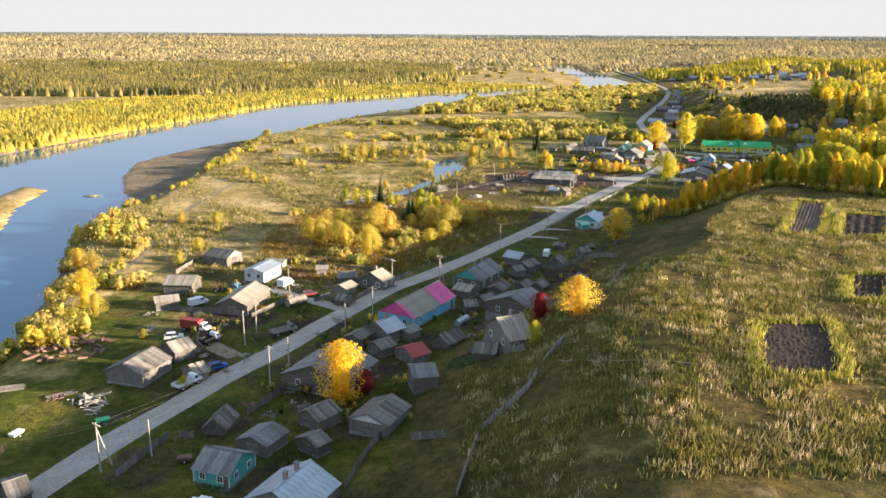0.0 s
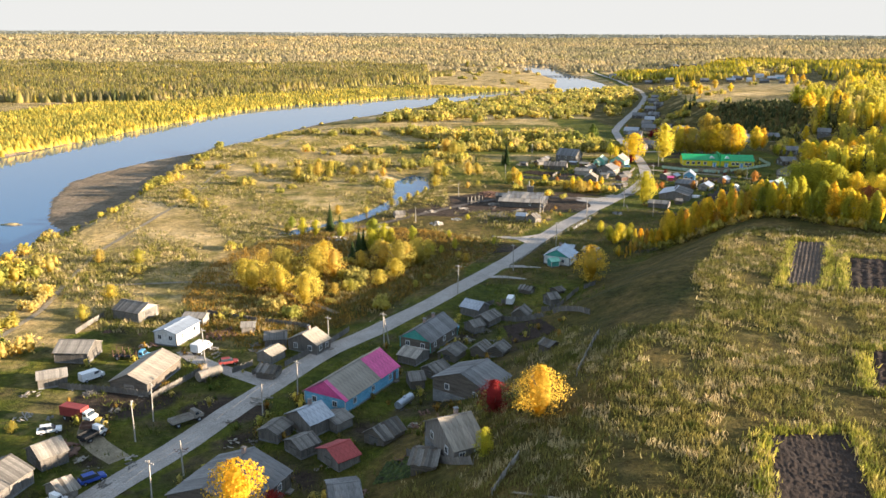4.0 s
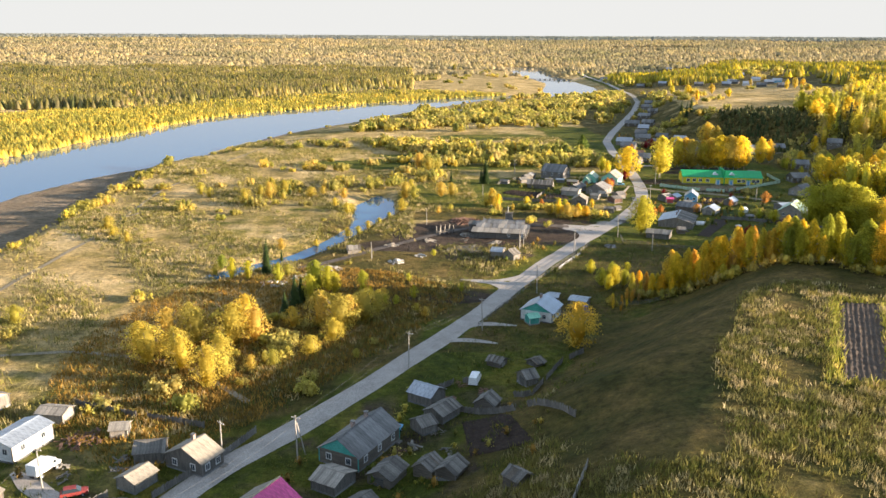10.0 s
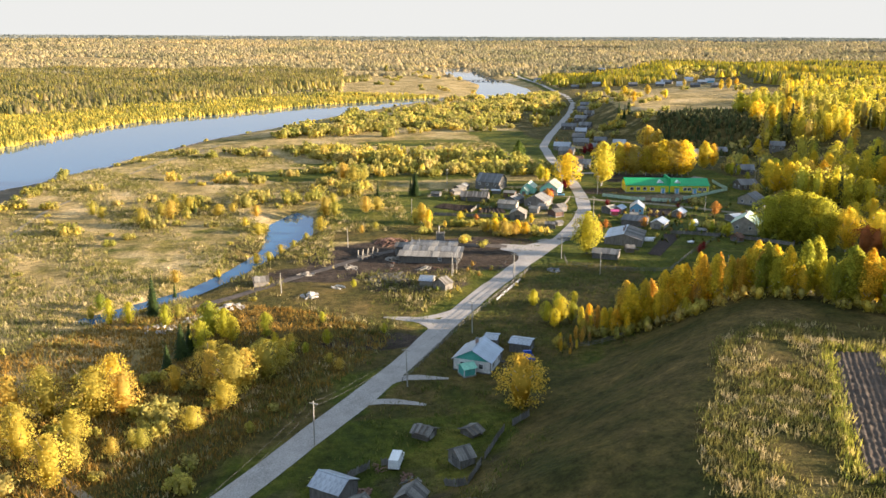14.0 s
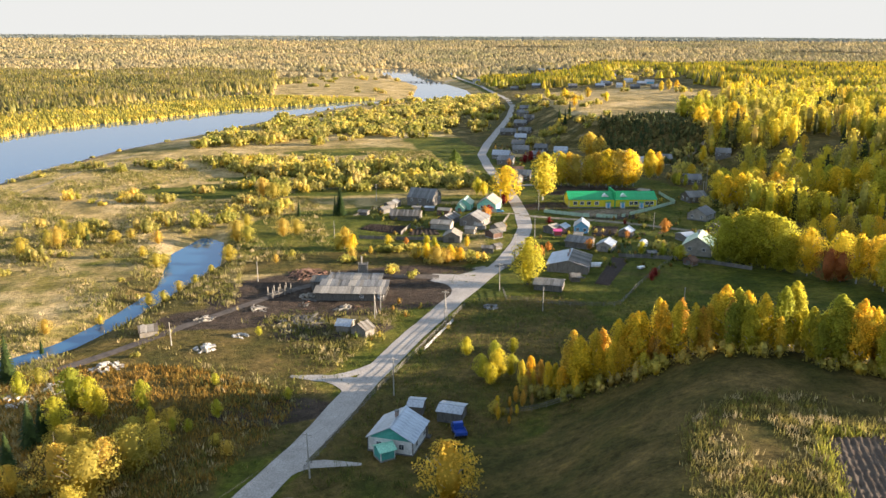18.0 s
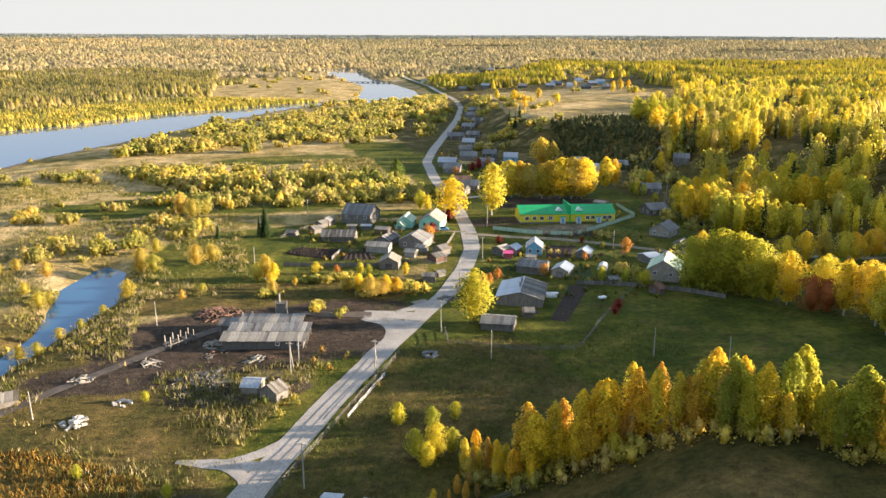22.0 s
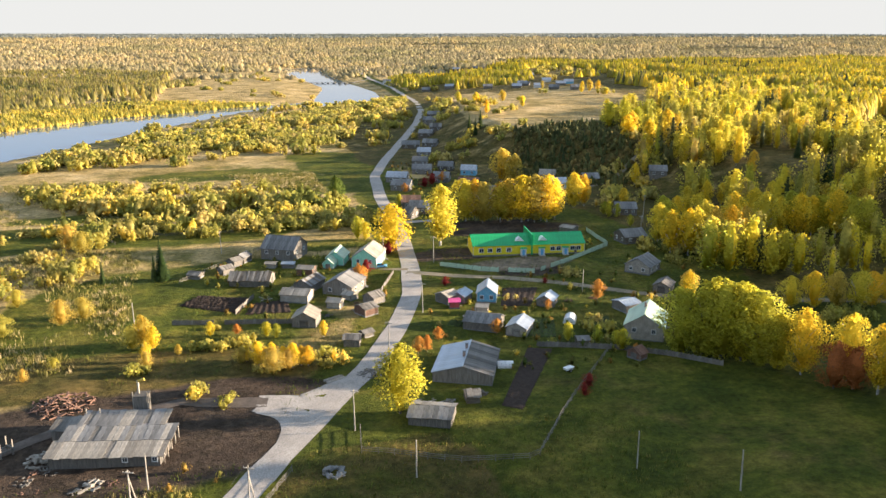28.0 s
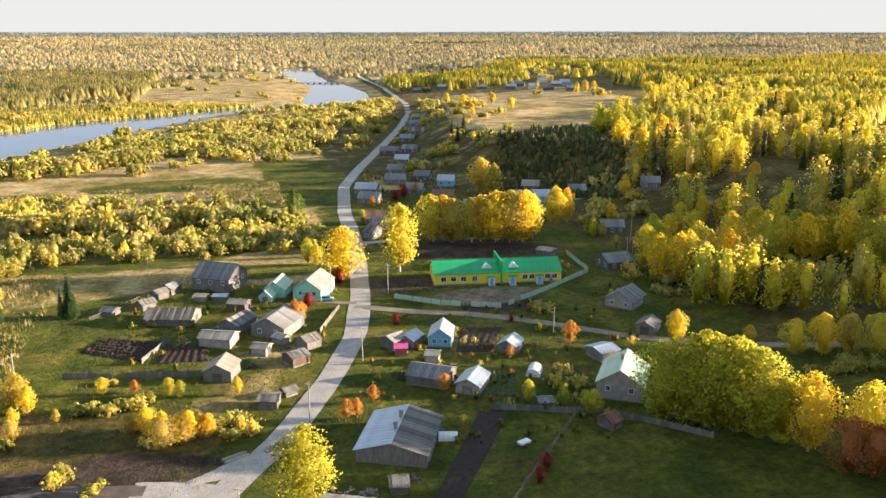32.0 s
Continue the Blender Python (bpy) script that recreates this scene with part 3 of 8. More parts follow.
def strip(name, line, width, material, label, category="road", lift=0.06, step=3.0, seed=1, kind="structure", crown=0.05):
    """A road laid on the land, five points across, with uneven borders."""
    rng = np.random.default_rng(seed)
    q = smooth_line(line, step)
    t = np.gradient(q, axis=0)
    t /= np.hypot(*t.T)[:, None]
    nrm = np.stack([-t[:, 1], t[:, 0]], 1)
    wob = np.convolve(rng.normal(0, 1, len(q) + 8), np.ones(5) / 5, "same")[4:-4] * width * 0.05
    taper = np.ones(len(q))
    if width < 5:
        taper[-4:] = np.linspace(1, 0.35, 4)
    cols = []
    for k, f in enumerate((-0.5, -0.3, 0, 0.3, 0.5)):
        off = nrm * ((f * width + (wob * np.sign(f) if abs(f) == 0.5 else 0)) * taper)[:, None]
        xy = q + off
        z = np.maximum(height(xy[:, 0], xy[:, 1]), -3.5) + lift + crown * (1 - abs(f) * 2)
        cols.append(np.c_[xy, z])
    # keep the road level across
    zc = np.maximum.reduce([c[:, 2] for c in cols[1:4]])
    for c in cols:
        c[:, 2] = np.maximum(c[:, 2], zc - 0.05)
    v = np.stack(cols, 1).reshape(-1, 3)
    n = len(q)
    i = (np.arange(n - 1)[:, None] * 5 + np.arange(4)[None]).ravel()
    return tagged(new(name, mesh_from(name, v, np.stack([i, i + 1, i + 6, i + 5], 1), material, True)), label, category, kind=kind)


strip("road", ROAD, 5.8, M_ROAD, "pale packed gravel road through the village")

# ---------------------------------------------------------------- far woods and scrub
def crowns(name, xy, tall, wide, material, label, category, seed, sides=6, rings=(0.12, 0.45, 0.8), swell=(0.75, 1.0, 0.55), z0=None):
    """Many small crowns in one mesh: uneven tapered clumps with a pointed top."""
    rng = np.random.default_rng(seed)
    n, k, r = len(xy), sides, len(rings)
    z = height(xy[:, 0], xy[:, 1]) if z0 is None else z0
    a = np.arange(k) * 2 * math.pi / k
    turn = rng.uniform(0, 6.3, n)
    v = np.zeros((n, r * k + 1, 3), np.float32)
    for j in range(r):
        rad = wide[:, None] * swell[j] * rng.uniform(0.6, 1.3, (n, k))
        ang = a[None] + turn[:, None] + j * 0.5
        v[:, j * k:(j + 1) * k, 0] = xy[:, 0:1] + rad * np.cos(ang)
        v[:, j * k:(j + 1) * k, 1] = xy[:, 1:2] + rad * np.sin(ang)
        v[:, j * k:(j + 1) * k, 2] = z[:, None] + tall[:, None] * (rings[j] + rng.uniform(-0.09, 0.09, (n, k)))
    v[:, -1] = np.c_[xy + rng.normal(0, 0.15, (n, 2)) * wide[:, None], z + tall]
    f = []
    for j in range(r - 1):
        for s in range(k):
            p, q = j * k + s, j * k + (s + 1) % k
            f += [(p, q, q + k), (p, q + k, p + k)]
    f += [((r - 1) * k + s, (r - 1) * k + (s + 1) % k, r * k) for s in range(k)]
    f = (np.array(f)[None] + (np.arange(n) * (r * k + 1))[:, None, None]).reshape(-1, 3)
    return tagged(new(name, mesh_from(name, v.reshape(-1, 3), f, material, True)), label, category, kind="stuff")


def in_view(x, y, pad=0.12):
    """The wedge of country that the flight looks over."""
    a = np.arctan2(x - 20, y + 60)
    return (a > -0.60 - pad) & (a < 0.80 + pad)


def woods():
    rng = np.random.default_rng(11)
    x, y = rng.uniform(-1100, 1500, 170000), rng.uniform(380, 1900, 170000)
    shore = to_line(x, y, RIVER + RIVER[:1])
    keep = in_view(x, y, 0.05) & ~within(x, y, RIVER) & (shore > 10)
    x, y, shore = x[keep], y[keep], shore[keep]
    left = within(x, y, [(-2000, 300)] + FAR_BANK[2:] + [(238, 2500), (-2000, 2500)])
    patch = np.sin(x * 0.013 + 2) * np.sin(y * 0.009 + x * 0.004) + 0.5 * np.sin(x * 0.037 - y * 0.021)
    dark = np.sin(x * 0.008 + 0.6) * np.sin(y * 0.011 - x * 0.003 + 1) + 0.35 * np.sin(x * 0.05 + y * 0.03)
    wood = left & (shore > 75 + 25 * np.sin(y * 0.02)) & ~((x > 20) & (y > 1050) & (patch < 0.75)) & (patch > -0.95)
    wood |= left & (rng.random(len(x)) < 0.10) & ~((x > 20) & (y > 1050))
    bound = np.where(y < 860, 250 + 0.45 * (y - 560), 440 + 0.43 * (y - 860)) + 14 * np.sin(y * 0.05)
    wood |= (~left) & (x > bound) & (y > 440) & (patch > -0.9) & ~((x > 470) & (x < 600) & (y > 900) & (y < 1000))
    wood |= (~left) & (y > 1250) & (x > 330) & (patch > 0.35)
    wood &= ~within(x, y, FIELD) & ~within(x, y, SLOPE) & ~within(x, y, PASTURE) & ~((x < 620) & (y > 440) & (y < 900) & (x < bound + 150))
    x, y, dark = x[wood], y[wood], dark[wood]
    tall = rng.uniform(6.5, 11, len(x)) * np.where(to_line(x, y, FAR_BANK) < 110, 0.55, 1)
    wide = tall * rng.uniform(0.17, 0.27, len(x)) + 0.6
    stand = np.sin(x * 0.019 + 1.7) * np.sin(y * 0.016 - 0.4) + 0.5 * np.sin(x * 0.047 + y * 0.031)
    tall *= 1 + 0.28 * stand
    wide *= 1.1 + 0.15 * stand
    fir = (dark > 0.62) & (rng.random(len(x)) < 0.28) | (rng.random(len(x)) < 0.02)
    close = np.hypot(x, y) < 760
    thin = rng.random(len(x)) < 0.8
    upland = (x > 340) & (y < 1700)
    tall *= np.where(upland, 1.25, 1)
    wide *= np.where(upland, 1.15, 1)
    for pick, sides, rings, swell, words, m in ((~fir & close & thin, 5, (0.05, 0.6), (0.9, 0.8), "golden autumn birch forest across the river", M_WOODS), (~fir & ~close & ~upland, 4, (0.05,), (1.3,), "tan autumn birch forest stretching far off", M_WOODS), (~fir & ~close & upland & (y < 1050), 5, (0.05, 0.62), (0.9, 0.8), "golden birch forest of the upland", M_EDGE), (~fir & ~close & upland & (y >= 1050), 4, (0.05,), (1.3,), "golden birch forest far up the upland", M_EDGE)):
        crowns("woods", np.c_[x, y][pick], tall[pick], wide[pick], m, words, "forest", 12, sides=sides, rings=rings, swell=swell)
    crowns("spruce_woods", np.c_[x, y][fir], tall[fir] * 1.1, wide[fir] * 0.75, M_DARKWOODS, "dark spruce stands among the birches", "forest", 15, sides=5, rings=(0.1,), swell=(1.1,))
    # willow fringe of the far bank
    q = smooth_line(FAR_BANK[1:20], 2.0)
    m = 40
    back = rng.uniform(0, 1, len(q) * m) ** 1.3
    q = np.repeat(q, m, 0) + np.c_[-2 - 170 * back, rng.uniform(-8, 8, len(q) * m) + 10 * back]
    ok = ~within(q[:, 0], q[:, 1], RIVER)
    q, back = q[ok], back[ok]
    tall = rng.uniform(2.4, 5.2, len(q)) * np.interp(q[:, 1], (500, 900), (1.25, 0.9)) * (1 - 0.25 * back)
    crowns("bank_willows", q, tall, tall * 0.42, M_BANK, "dense yellow willow thicket along the far bank", "bushes", 13, sides=4, rings=(0.0,), swell=(1.1,))
    # the distance, its haze painted as a paler leaf colour
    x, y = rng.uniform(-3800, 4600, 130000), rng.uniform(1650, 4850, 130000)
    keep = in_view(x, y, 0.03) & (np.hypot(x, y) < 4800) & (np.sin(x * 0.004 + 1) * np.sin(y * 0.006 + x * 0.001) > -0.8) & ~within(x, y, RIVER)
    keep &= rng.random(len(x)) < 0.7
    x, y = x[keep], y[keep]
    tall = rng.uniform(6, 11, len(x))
    crowns("distant_woods", np.c_[x, y], tall, rng.uniform(4, 8.5, len(x)), M_HAZYFAR, "brown-gold forest paled by painted haze, reaching the horizon", "forest", 14, sides=4, rings=(0.1,), swell=(1.0,))
    # the last rise under the horizon, haze put into its blue-grey colour
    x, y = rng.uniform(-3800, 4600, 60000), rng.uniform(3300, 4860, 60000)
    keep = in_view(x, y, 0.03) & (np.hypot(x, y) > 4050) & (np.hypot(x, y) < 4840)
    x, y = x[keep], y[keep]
    crowns("horizon_woods", np.c_[x, y], rng.uniform(9, 16, len(x)), rng.uniform(7, 12, len(x)), M_HAZEBLUE, "forest on the last rise in painted blue-grey haze", "forest", 19, sides=4, rings=(0.1,), swell=(1.0,))
    # young growth on the slope below the upland field
    x, y = rng.uniform(215, 345, 3400), rng.uniform(585, 730, 3400)
    ok = within(x, y, SLOPE)
    x, y = x[ok], y[ok]
    tall = rng.uniform(1.5, 4.5, len(x))
    half = rng.random(len(x)) < 0.4
    crowns("young_spruces", np.c_[x, y][half], tall[half] * 1.2, tall[half] * 0.3, M_DARKWOODS, "young dark spruces on the shaded slope", "forest", 16, swell=(1.0, 0.7, 0.35))
    crowns("slope_brush", np.c_[x, y][~half], tall[~half] * 0.8, tall[~half] * 0.4, M_SLOPE, "brown-olive brushwood on the shaded slope", "bushes", 18)

woods()

# ---------------------------------------------------------------- builders
RNG = random.Random(7)


def part(name, bm, material, parent, label="", m=None, smooth=False):
    """Links a bmesh as one mesh object under a thing or a part."""
    me = bpy.data.meshes.new(name)
    bm.to_mesh(me)
    bm.free()
    me.materials.append(material)
    if smooth:
        me.polygons.foreach_set("use_smooth", [True] * len(me.polygons))
    return hung(name, me, parent, label, m)


def hung(name, me, parent, label="", m=None):
    ob = new(name, me)
    ob.parent = parent
    if m is not None:
        ob.matrix_basis = m
    if label:
        tagged(ob, label)
    return ob


def box(sx, sy, sz, x=0, y=0, z=0, bm=None, bevel=0.0):
    """A box with its middle at x, y and its foot at z."""
    bm = bm or bmesh.new()
    r = bmesh.ops.create_cube(bm, size=1)
    for v in r["verts"]:
        v.co = Vector((v.co.x * sx + x, v.co.y * sy + y, (v.co.z + 0.5) * sz + z))
    if bevel:
        bmesh.ops.bevel(bm, geom=list({e for v in r["verts"] for e in v.link_edges}), offset=bevel, segments=1, affect="EDGES")
    return bm


def rod(r1, r2, h, sides=7, bm=None, m=None):
    bm = bm or bmesh.new()
    bmesh.ops.create_cone(bm, cap_ends=True, segments=sides, radius1=r1, radius2=r2, depth=h, matrix=(m or Matrix()) @ Matrix.Translation((0, 0, h / 2)))
    return bm


def thing(name, x, y, z, yaw, label, category, group=""):
    e = new(name)
    e.empty_display_size = 0.3
    e.matrix_basis = pose(x, y, z, 0, 0, yaw)
    return tagged(e, label, category, group)


UNITS = {}


def unit_box(material):
    """One box mesh a material, for pieces that share it."""
    if material.name not in UNITS:
        me = bpy.data.meshes.new("sheet")
        bm = box(1, 1, 1)
        bm.to_mesh(me)
        bm.free()
        me.materials.append(material)
        UNITS[material.name] = me
    return UNITS[material.name]


WORDS = {"weathered_grey_wood": "weathered grey plank", "grey_roof_boards": "grey board", "pale_grey_boards": "pale bleached board", "dark_log_wall": "dark log",
         "grey_fibre_cement_sheet": "grey corrugated sheet", "tan_weathered_sheet": "tan weathered sheet", "galvanised_sheet": "shiny galvanised sheet", "white_painted_wall": "white",
         "teal_painted_boards": "teal painted", "mint_painted_boards": "mint green painted", "blue_painted_boards": "faded blue painted", "magenta_roof_sheet": "magenta sheet",
         "faded_red_roof": "faded red", "rusty_brown_sheet": "rusty brown", "bright_green_sheet": "bright green sheet", "pale_green_sheet": "pale green sheet", "yellow_siding": "bright yellow"}


def window(parent, x, y, z, turn, frame_mat, w=0.9, h=1.15):
    """A framed window on a wall; turn: the way it faces."""
    m = pose(x, y, z, 0, 0, turn)
    bm = bmesh.new()
    for sx, sz, px, pz in ((w + 0.24, 0.14, 0, 0), (w + 0.24, 0.14, 0, h - 0.02), (0.14, h, -w / 2 - 0.05, 0.05), (0.14, h, w / 2 + 0.05, 0.05), (0.06, h, 0, 0.05)):
        box(sx, 0.1, sz, px, 0, pz, bm)
    f = part("window", bm, frame_mat, parent, m=m)
    part("pane", box(w, 0.03, h, 0, 0.01, 0.06), M_GLASS, f)


def house(x, y, yaw, L, W, he, hr, wall, roof, kind="shed", gable=None, chimney=0, windows=0, patch=None, worn=0.0, trim=None, k=0):
    """A gabled building: ridge along its own x, eaves at he, ridge at hr above the ground; k: its size against the sketch of the plan."""
    k = k or (1.0 if y > 560 or kind == "school" else {"house": 0.9, "garage": 0.86}.get(kind, 0.8))
    if k < 1:
        L, W = max(2.2, L * k), max(2.2, W * k)
    he, hr = he * (0.55 + 0.4 * k), he * (0.55 + 0.4 * k) + (hr - he) * k
    c, s = math.cos(radians(yaw)), math.sin(radians(yaw))
    z = ground_at(x, y)
    low = min(ground_at(x + c * a - s * b, y + s * a + c * b) for a in (-L / 2, L / 2) for b in (-W / 2, W / 2)) - z - 0.25
    low = max(low, -2.5)
    state = ", half collapsed" if worn >= 0.7 else (", with loose boards" if worn >= 0.3 else "")
    top = thing(kind, x, y, z, yaw, f"{WORDS[wall.name]} {kind} with {WORDS[roof.name]} roof{state}", kind, f"village {kind}s" if kind in ("shed", "barn", "house") else "")
    lean = worn * RNG.uniform(-0.05, 0.05)
    # walls as one closed shell, with a plinth line below
    bm = bmesh.new()
    prof = [(-W / 2, low), (W / 2, low), (W / 2, he), (0, hr - 0.12), (-W / 2, he)]
    rows = [[bm.verts.new((a, b + lean * h * W, h)) for b, h in prof] for a in (-L / 2, L / 2)]
    for k in range(5):
        bm.faces.new((rows[0][k], rows[1][k], rows[1][(k + 1) % 5], rows[0][(k + 1) % 5]))
    bm.faces.new(rows[0])
    bm.faces.new(rows[1][::-1])
    bmesh.ops.recalc_face_normals(bm, faces=bm.faces[:])
    part("body", bm, wall, top)
    near = y < 560
    if near and not worn:
        part("plinth", box(L + 0.12, W + 0.12, 0.35 - low, 0, 0, low), M_SLATE, top)
        for a in (-1, 1):
            for b in (-1, 1):
                part("corner_board", box(0.16, 0.16, he - 0.4, a * L / 2, b * W / 2, 0.36), trim or (M_WHITE if wall in (M_BLUE, M_MINT, M_TEAL, M_YELLOW) else M_WOOD), top)
    if gable:
        for side in (-1, 1):
            bm = bmesh.new()
            for d in (0.03, 0.09):
                vs = [bm.verts.new((side * (L / 2 + d), b, h)) for b, h in ((-W / 2 + 0.1, he), (W / 2 - 0.1, he), (0, hr - 0.2))]
                bm.faces.new(vs)
            va = bm.verts[:]
            for k in range(3):
                bm.faces.new((va[k], va[(k + 1) % 3], va[3 + (k + 1) % 3], va[3 + k]))
            bmesh.ops.recalc_face_normals(bm, faces=bm.faces[:])
            part("gable", bm, gable, top)
    # roof: two slopes, each covered by sheets or boards
    over, out = 0.35, 0.4
    slope = math.atan2(hr - he, W / 2)
    run = math.hypot(hr - he, W / 2) + out
    wide = (0.55 if roof in (M_BOARD, M_PALE) else 1.05) if near else 2.4
    n = max(3, round((L + 2 * over) / wide))
    step = (L + 2 * over) / n
    for side in (-1, 1):
        m = Matrix.Translation((0, lean * hr * W, hr)) @ Matrix.Rotation(side * -slope, 4, "X") @ Matrix.Translation((0, side * run / 2, 0))
        deck = part("roof_slope", box(L + 2 * over - 0.1, run - 0.06, 0.08, 0, 0, -0.08), M_LOG if worn else roof, top, m=m)
        for k in range(n):
            if worn and RNG.random() < worn * 0.35:
                continue
            px = -L / 2 - over + (k + 0.5) * step
            use = roof
            if patch and side == -1 and patch[1] <= (k + 0.5) / n <= patch[2]:
                use = patch[0]
            if patch and patch[0] is M_PINK and k == 0:
                use = patch[0]
            wob = worn * 5 + (0.6 if roof in (M_BOARD, M_PALE, M_SLATE) else 0.15)
            slip = RNG.uniform(-0.15, 0.1) * (0.4 + 3 * worn)
            sheet = hung("roof_sheet", unit_box(use), deck, m=pose(px, side * slip, RNG.uniform(0.002, 0.02), RNG.uniform(-wob, wob) * 0.3, RNG.uniform(-wob, wob) * 0.3, RNG.uniform(-wob, wob)) @ Matrix.Diagonal((step * 0.985, run, 0.035, 1)))
    if near and not worn:
        part("ridge_cap", box(L + 2 * over, 0.36, 0.07, 0, 0, hr + 0.015), roof, top)
    for k in range(chimney):
        px = (k - (chimney - 1) / 2) * L / 3.2 + 0.4
        ch = part("chimney", box(0.6, 0.6, 1.5, px, 0.35, hr - 0.55, bevel=0.03), M_BRICK, top, "sooty brick chimney")
        part("cap", box(0.75, 0.75, 0.12, px, 0.35, hr + 0.953), M_SLATE, ch)
    if near or windows:
        fm = M_WHITE
        zz = max(0.9, he - 1.9)
        for k in range(windows):
            px = (k + 0.5) / windows * L - L / 2
            for side in (-1, 1):
                window(top, px, side * (W / 2 + 0.05), zz, 0, fm)
        if windows:
            for side in (-1, 1):
                for py in (-W * 0.25, W * 0.25):
                    window(top, side * (L / 2 + 0.05), py, zz, 90, fm)
        if near and kind != "house" and kind != "school":
            side = RNG.choice((-1, 1))
            door = part("door", box(0.08, min(2.2, W * 0.45), min(2.0, he - 0.2), side * (L / 2 + 0.04), 0, 0.05), M_BOARD, top, "closed plank door")
            part("hinge", box(0.03, min(1.9, W * 0.4), 0.08, side * (L / 2 + 0.095), 0, 1.4), M_BLACK, door)
        elif near:
            door = part("door", box(0.9, 0.08, 1.95, L * 0.42, -W / 2 - 0.05, 0.36), M_LOG, top, "dark plank door")
            part("door_step", box(1.3, 0.8, 0.3, L * 0.42, -W / 2 - 0.5, 0.0), M_BOARD, top)
    return top


# ---- trees
def leaf_cards(foot, top, wide, taper, n, size, rng):
    """Small bent leaf clumps spread through the skin of one uneven crown, one metre tall."""
    u = rng.uniform(0, 1, n) ** 0.9
    a = rng.uniform(0, 6.283, n)
    m = 34                                          # boughs that gather most of the leaves
    bu, ba, bough = rng.uniform(0.05, 1, m) ** 0.85, rng.uniform(0, 6.283, m), rng.integers(0, m, n)
    held = rng.random(n) < 0.7
    u = np.where(held, np.clip(bu[bough] + rng.normal(0, 0.05, n), 0, 1), u)
    a = np.where(held, ba[bough] + rng.normal(0, 0.3, n), a)
    stretch = np.where(held, rng.uniform(0.84, 1.14, m)[bough], 1.0)
    prof = np.clip(np.sin(math.pi * np.clip(u, 0.0, 1.0) ** (1.0 - 0.35 * taper)), 0.02, 1) ** (0.55 + 0.3 * taper)
    p1, p2, p3 = rng.uniform(0, 6.28, 3)
    lump = 1 + 0.12 * np.sin(3 * a + p1 + 5 * u) + 0.1 * np.sin(5 * a - p2 - 13 * u) + 0.08 * np.sin(9 * a + p3 + 27 * u)
    r = wide * prof * lump * stretch * (1 - 0.55 * rng.uniform(0, 1, n) ** 1.4)
    off = rng.normal(0, wide * 0.08, 2)
    p = np.stack([r * np.cos(a) + off[0] * u, r * np.sin(a) + off[1] * u, foot + (top - foot) * u + rng.normal(0, 0.012, n)], 1)
    d = np.stack([np.cos(a), np.sin(a), (u - 0.45) * 1.3], 1)
    return joined(cards(p, d, size * rng.uniform(0.6, 1.4, n), rng), core(foot, np.ones(1), np.array([wide]), taper, np.zeros((1, 3)), 9))


def core(foot, tops, wide, taper, at, k=6):
    """Closed inner bodies of crowns, so that no sky shows through their hearts: four rings each."""
    n = len(at)
    a = np.arange(k) * 2 * math.pi / k
    us = np.array((0.06, 0.32, 0.66, 0.93))
    prof = np.sin(math.pi * us ** (1.0 - 0.35 * taper)) ** (0.55 + 0.3 * taper)
    v = np.zeros((n, 4, k, 3))
    for j in range(4):
        r = wide * prof[j] * 0.42
        v[:, j, :, 0] = at[:, 0:1] + r[:, None] * np.cos(a + j * 0.5)
        v[:, j, :, 1] = at[:, 1:2] + r[:, None] * np.sin(a + j * 0.5)
        v[:, j, :, 2] = (at[:, 2] + tops * (foot + (1 - foot) * us[j]))[:, None]
    q = [(j * k + s, j * k + (s + 1) % k, (j + 1) * k + (s + 1) % k, (j + 1) * k + s) for j in range(3) for s in range(k)]
    f = (np.array(q)[None] + (np.arange(n) * 4 * k)[:, None, None]).reshape(-1, 4)
    heart = at + np.c_[np.zeros(n), np.zeros(n), tops * 0.5]
    out = (v - heart[:, None, None]) / np.stack([wide, wide, tops * 0.5], 1)[:, None, None]
    return v.reshape(-1, 3), f, out.reshape(-1, 3)


def joined(*sets):
    """Several sets of points, quads and normals in one."""
    vs, fs, ns, base = [], [], [], 0
    for v, f, n in sets:
        vs.append(v)
        fs.append(f + base)
        ns.append(n)
        base += len(v)
    return np.concatenate(vs), np.concatenate(fs), np.concatenate(ns)


def cards(p, d, s, rng):
    """A bent four-cornered clump at each point, facing more or less outward."""
    n = len(p)
    d = d / (np.linalg.norm(d, axis=1)[:, None] + 1e-9)
    nrm = d * 0.7 + rng.normal(0, 0.6, (n, 3)) + (0, 0, 0.2)
    nrm /= np.linalg.norm(nrm, axis=1)[:, None]
    a = np.cross(nrm, rng.normal(0, 1, (n, 3)))
    a /= np.linalg.norm(a, axis=1)[:, None]
    b = np.cross(nrm, a)
    s = s[:, None]
    v = np.stack([p - a * s, p - b * s * 0.65 + nrm * s * 0.25, p + a * s, p + b * s * 0.65 + nrm * s * 0.2], 1)
    out = d * 0.55 + nrm * 0.75 + (0, 0, 0.15)
    return v.reshape(-1, 3), np.arange(n * 4).reshape(-1, 4), np.repeat(out, 4, 0)


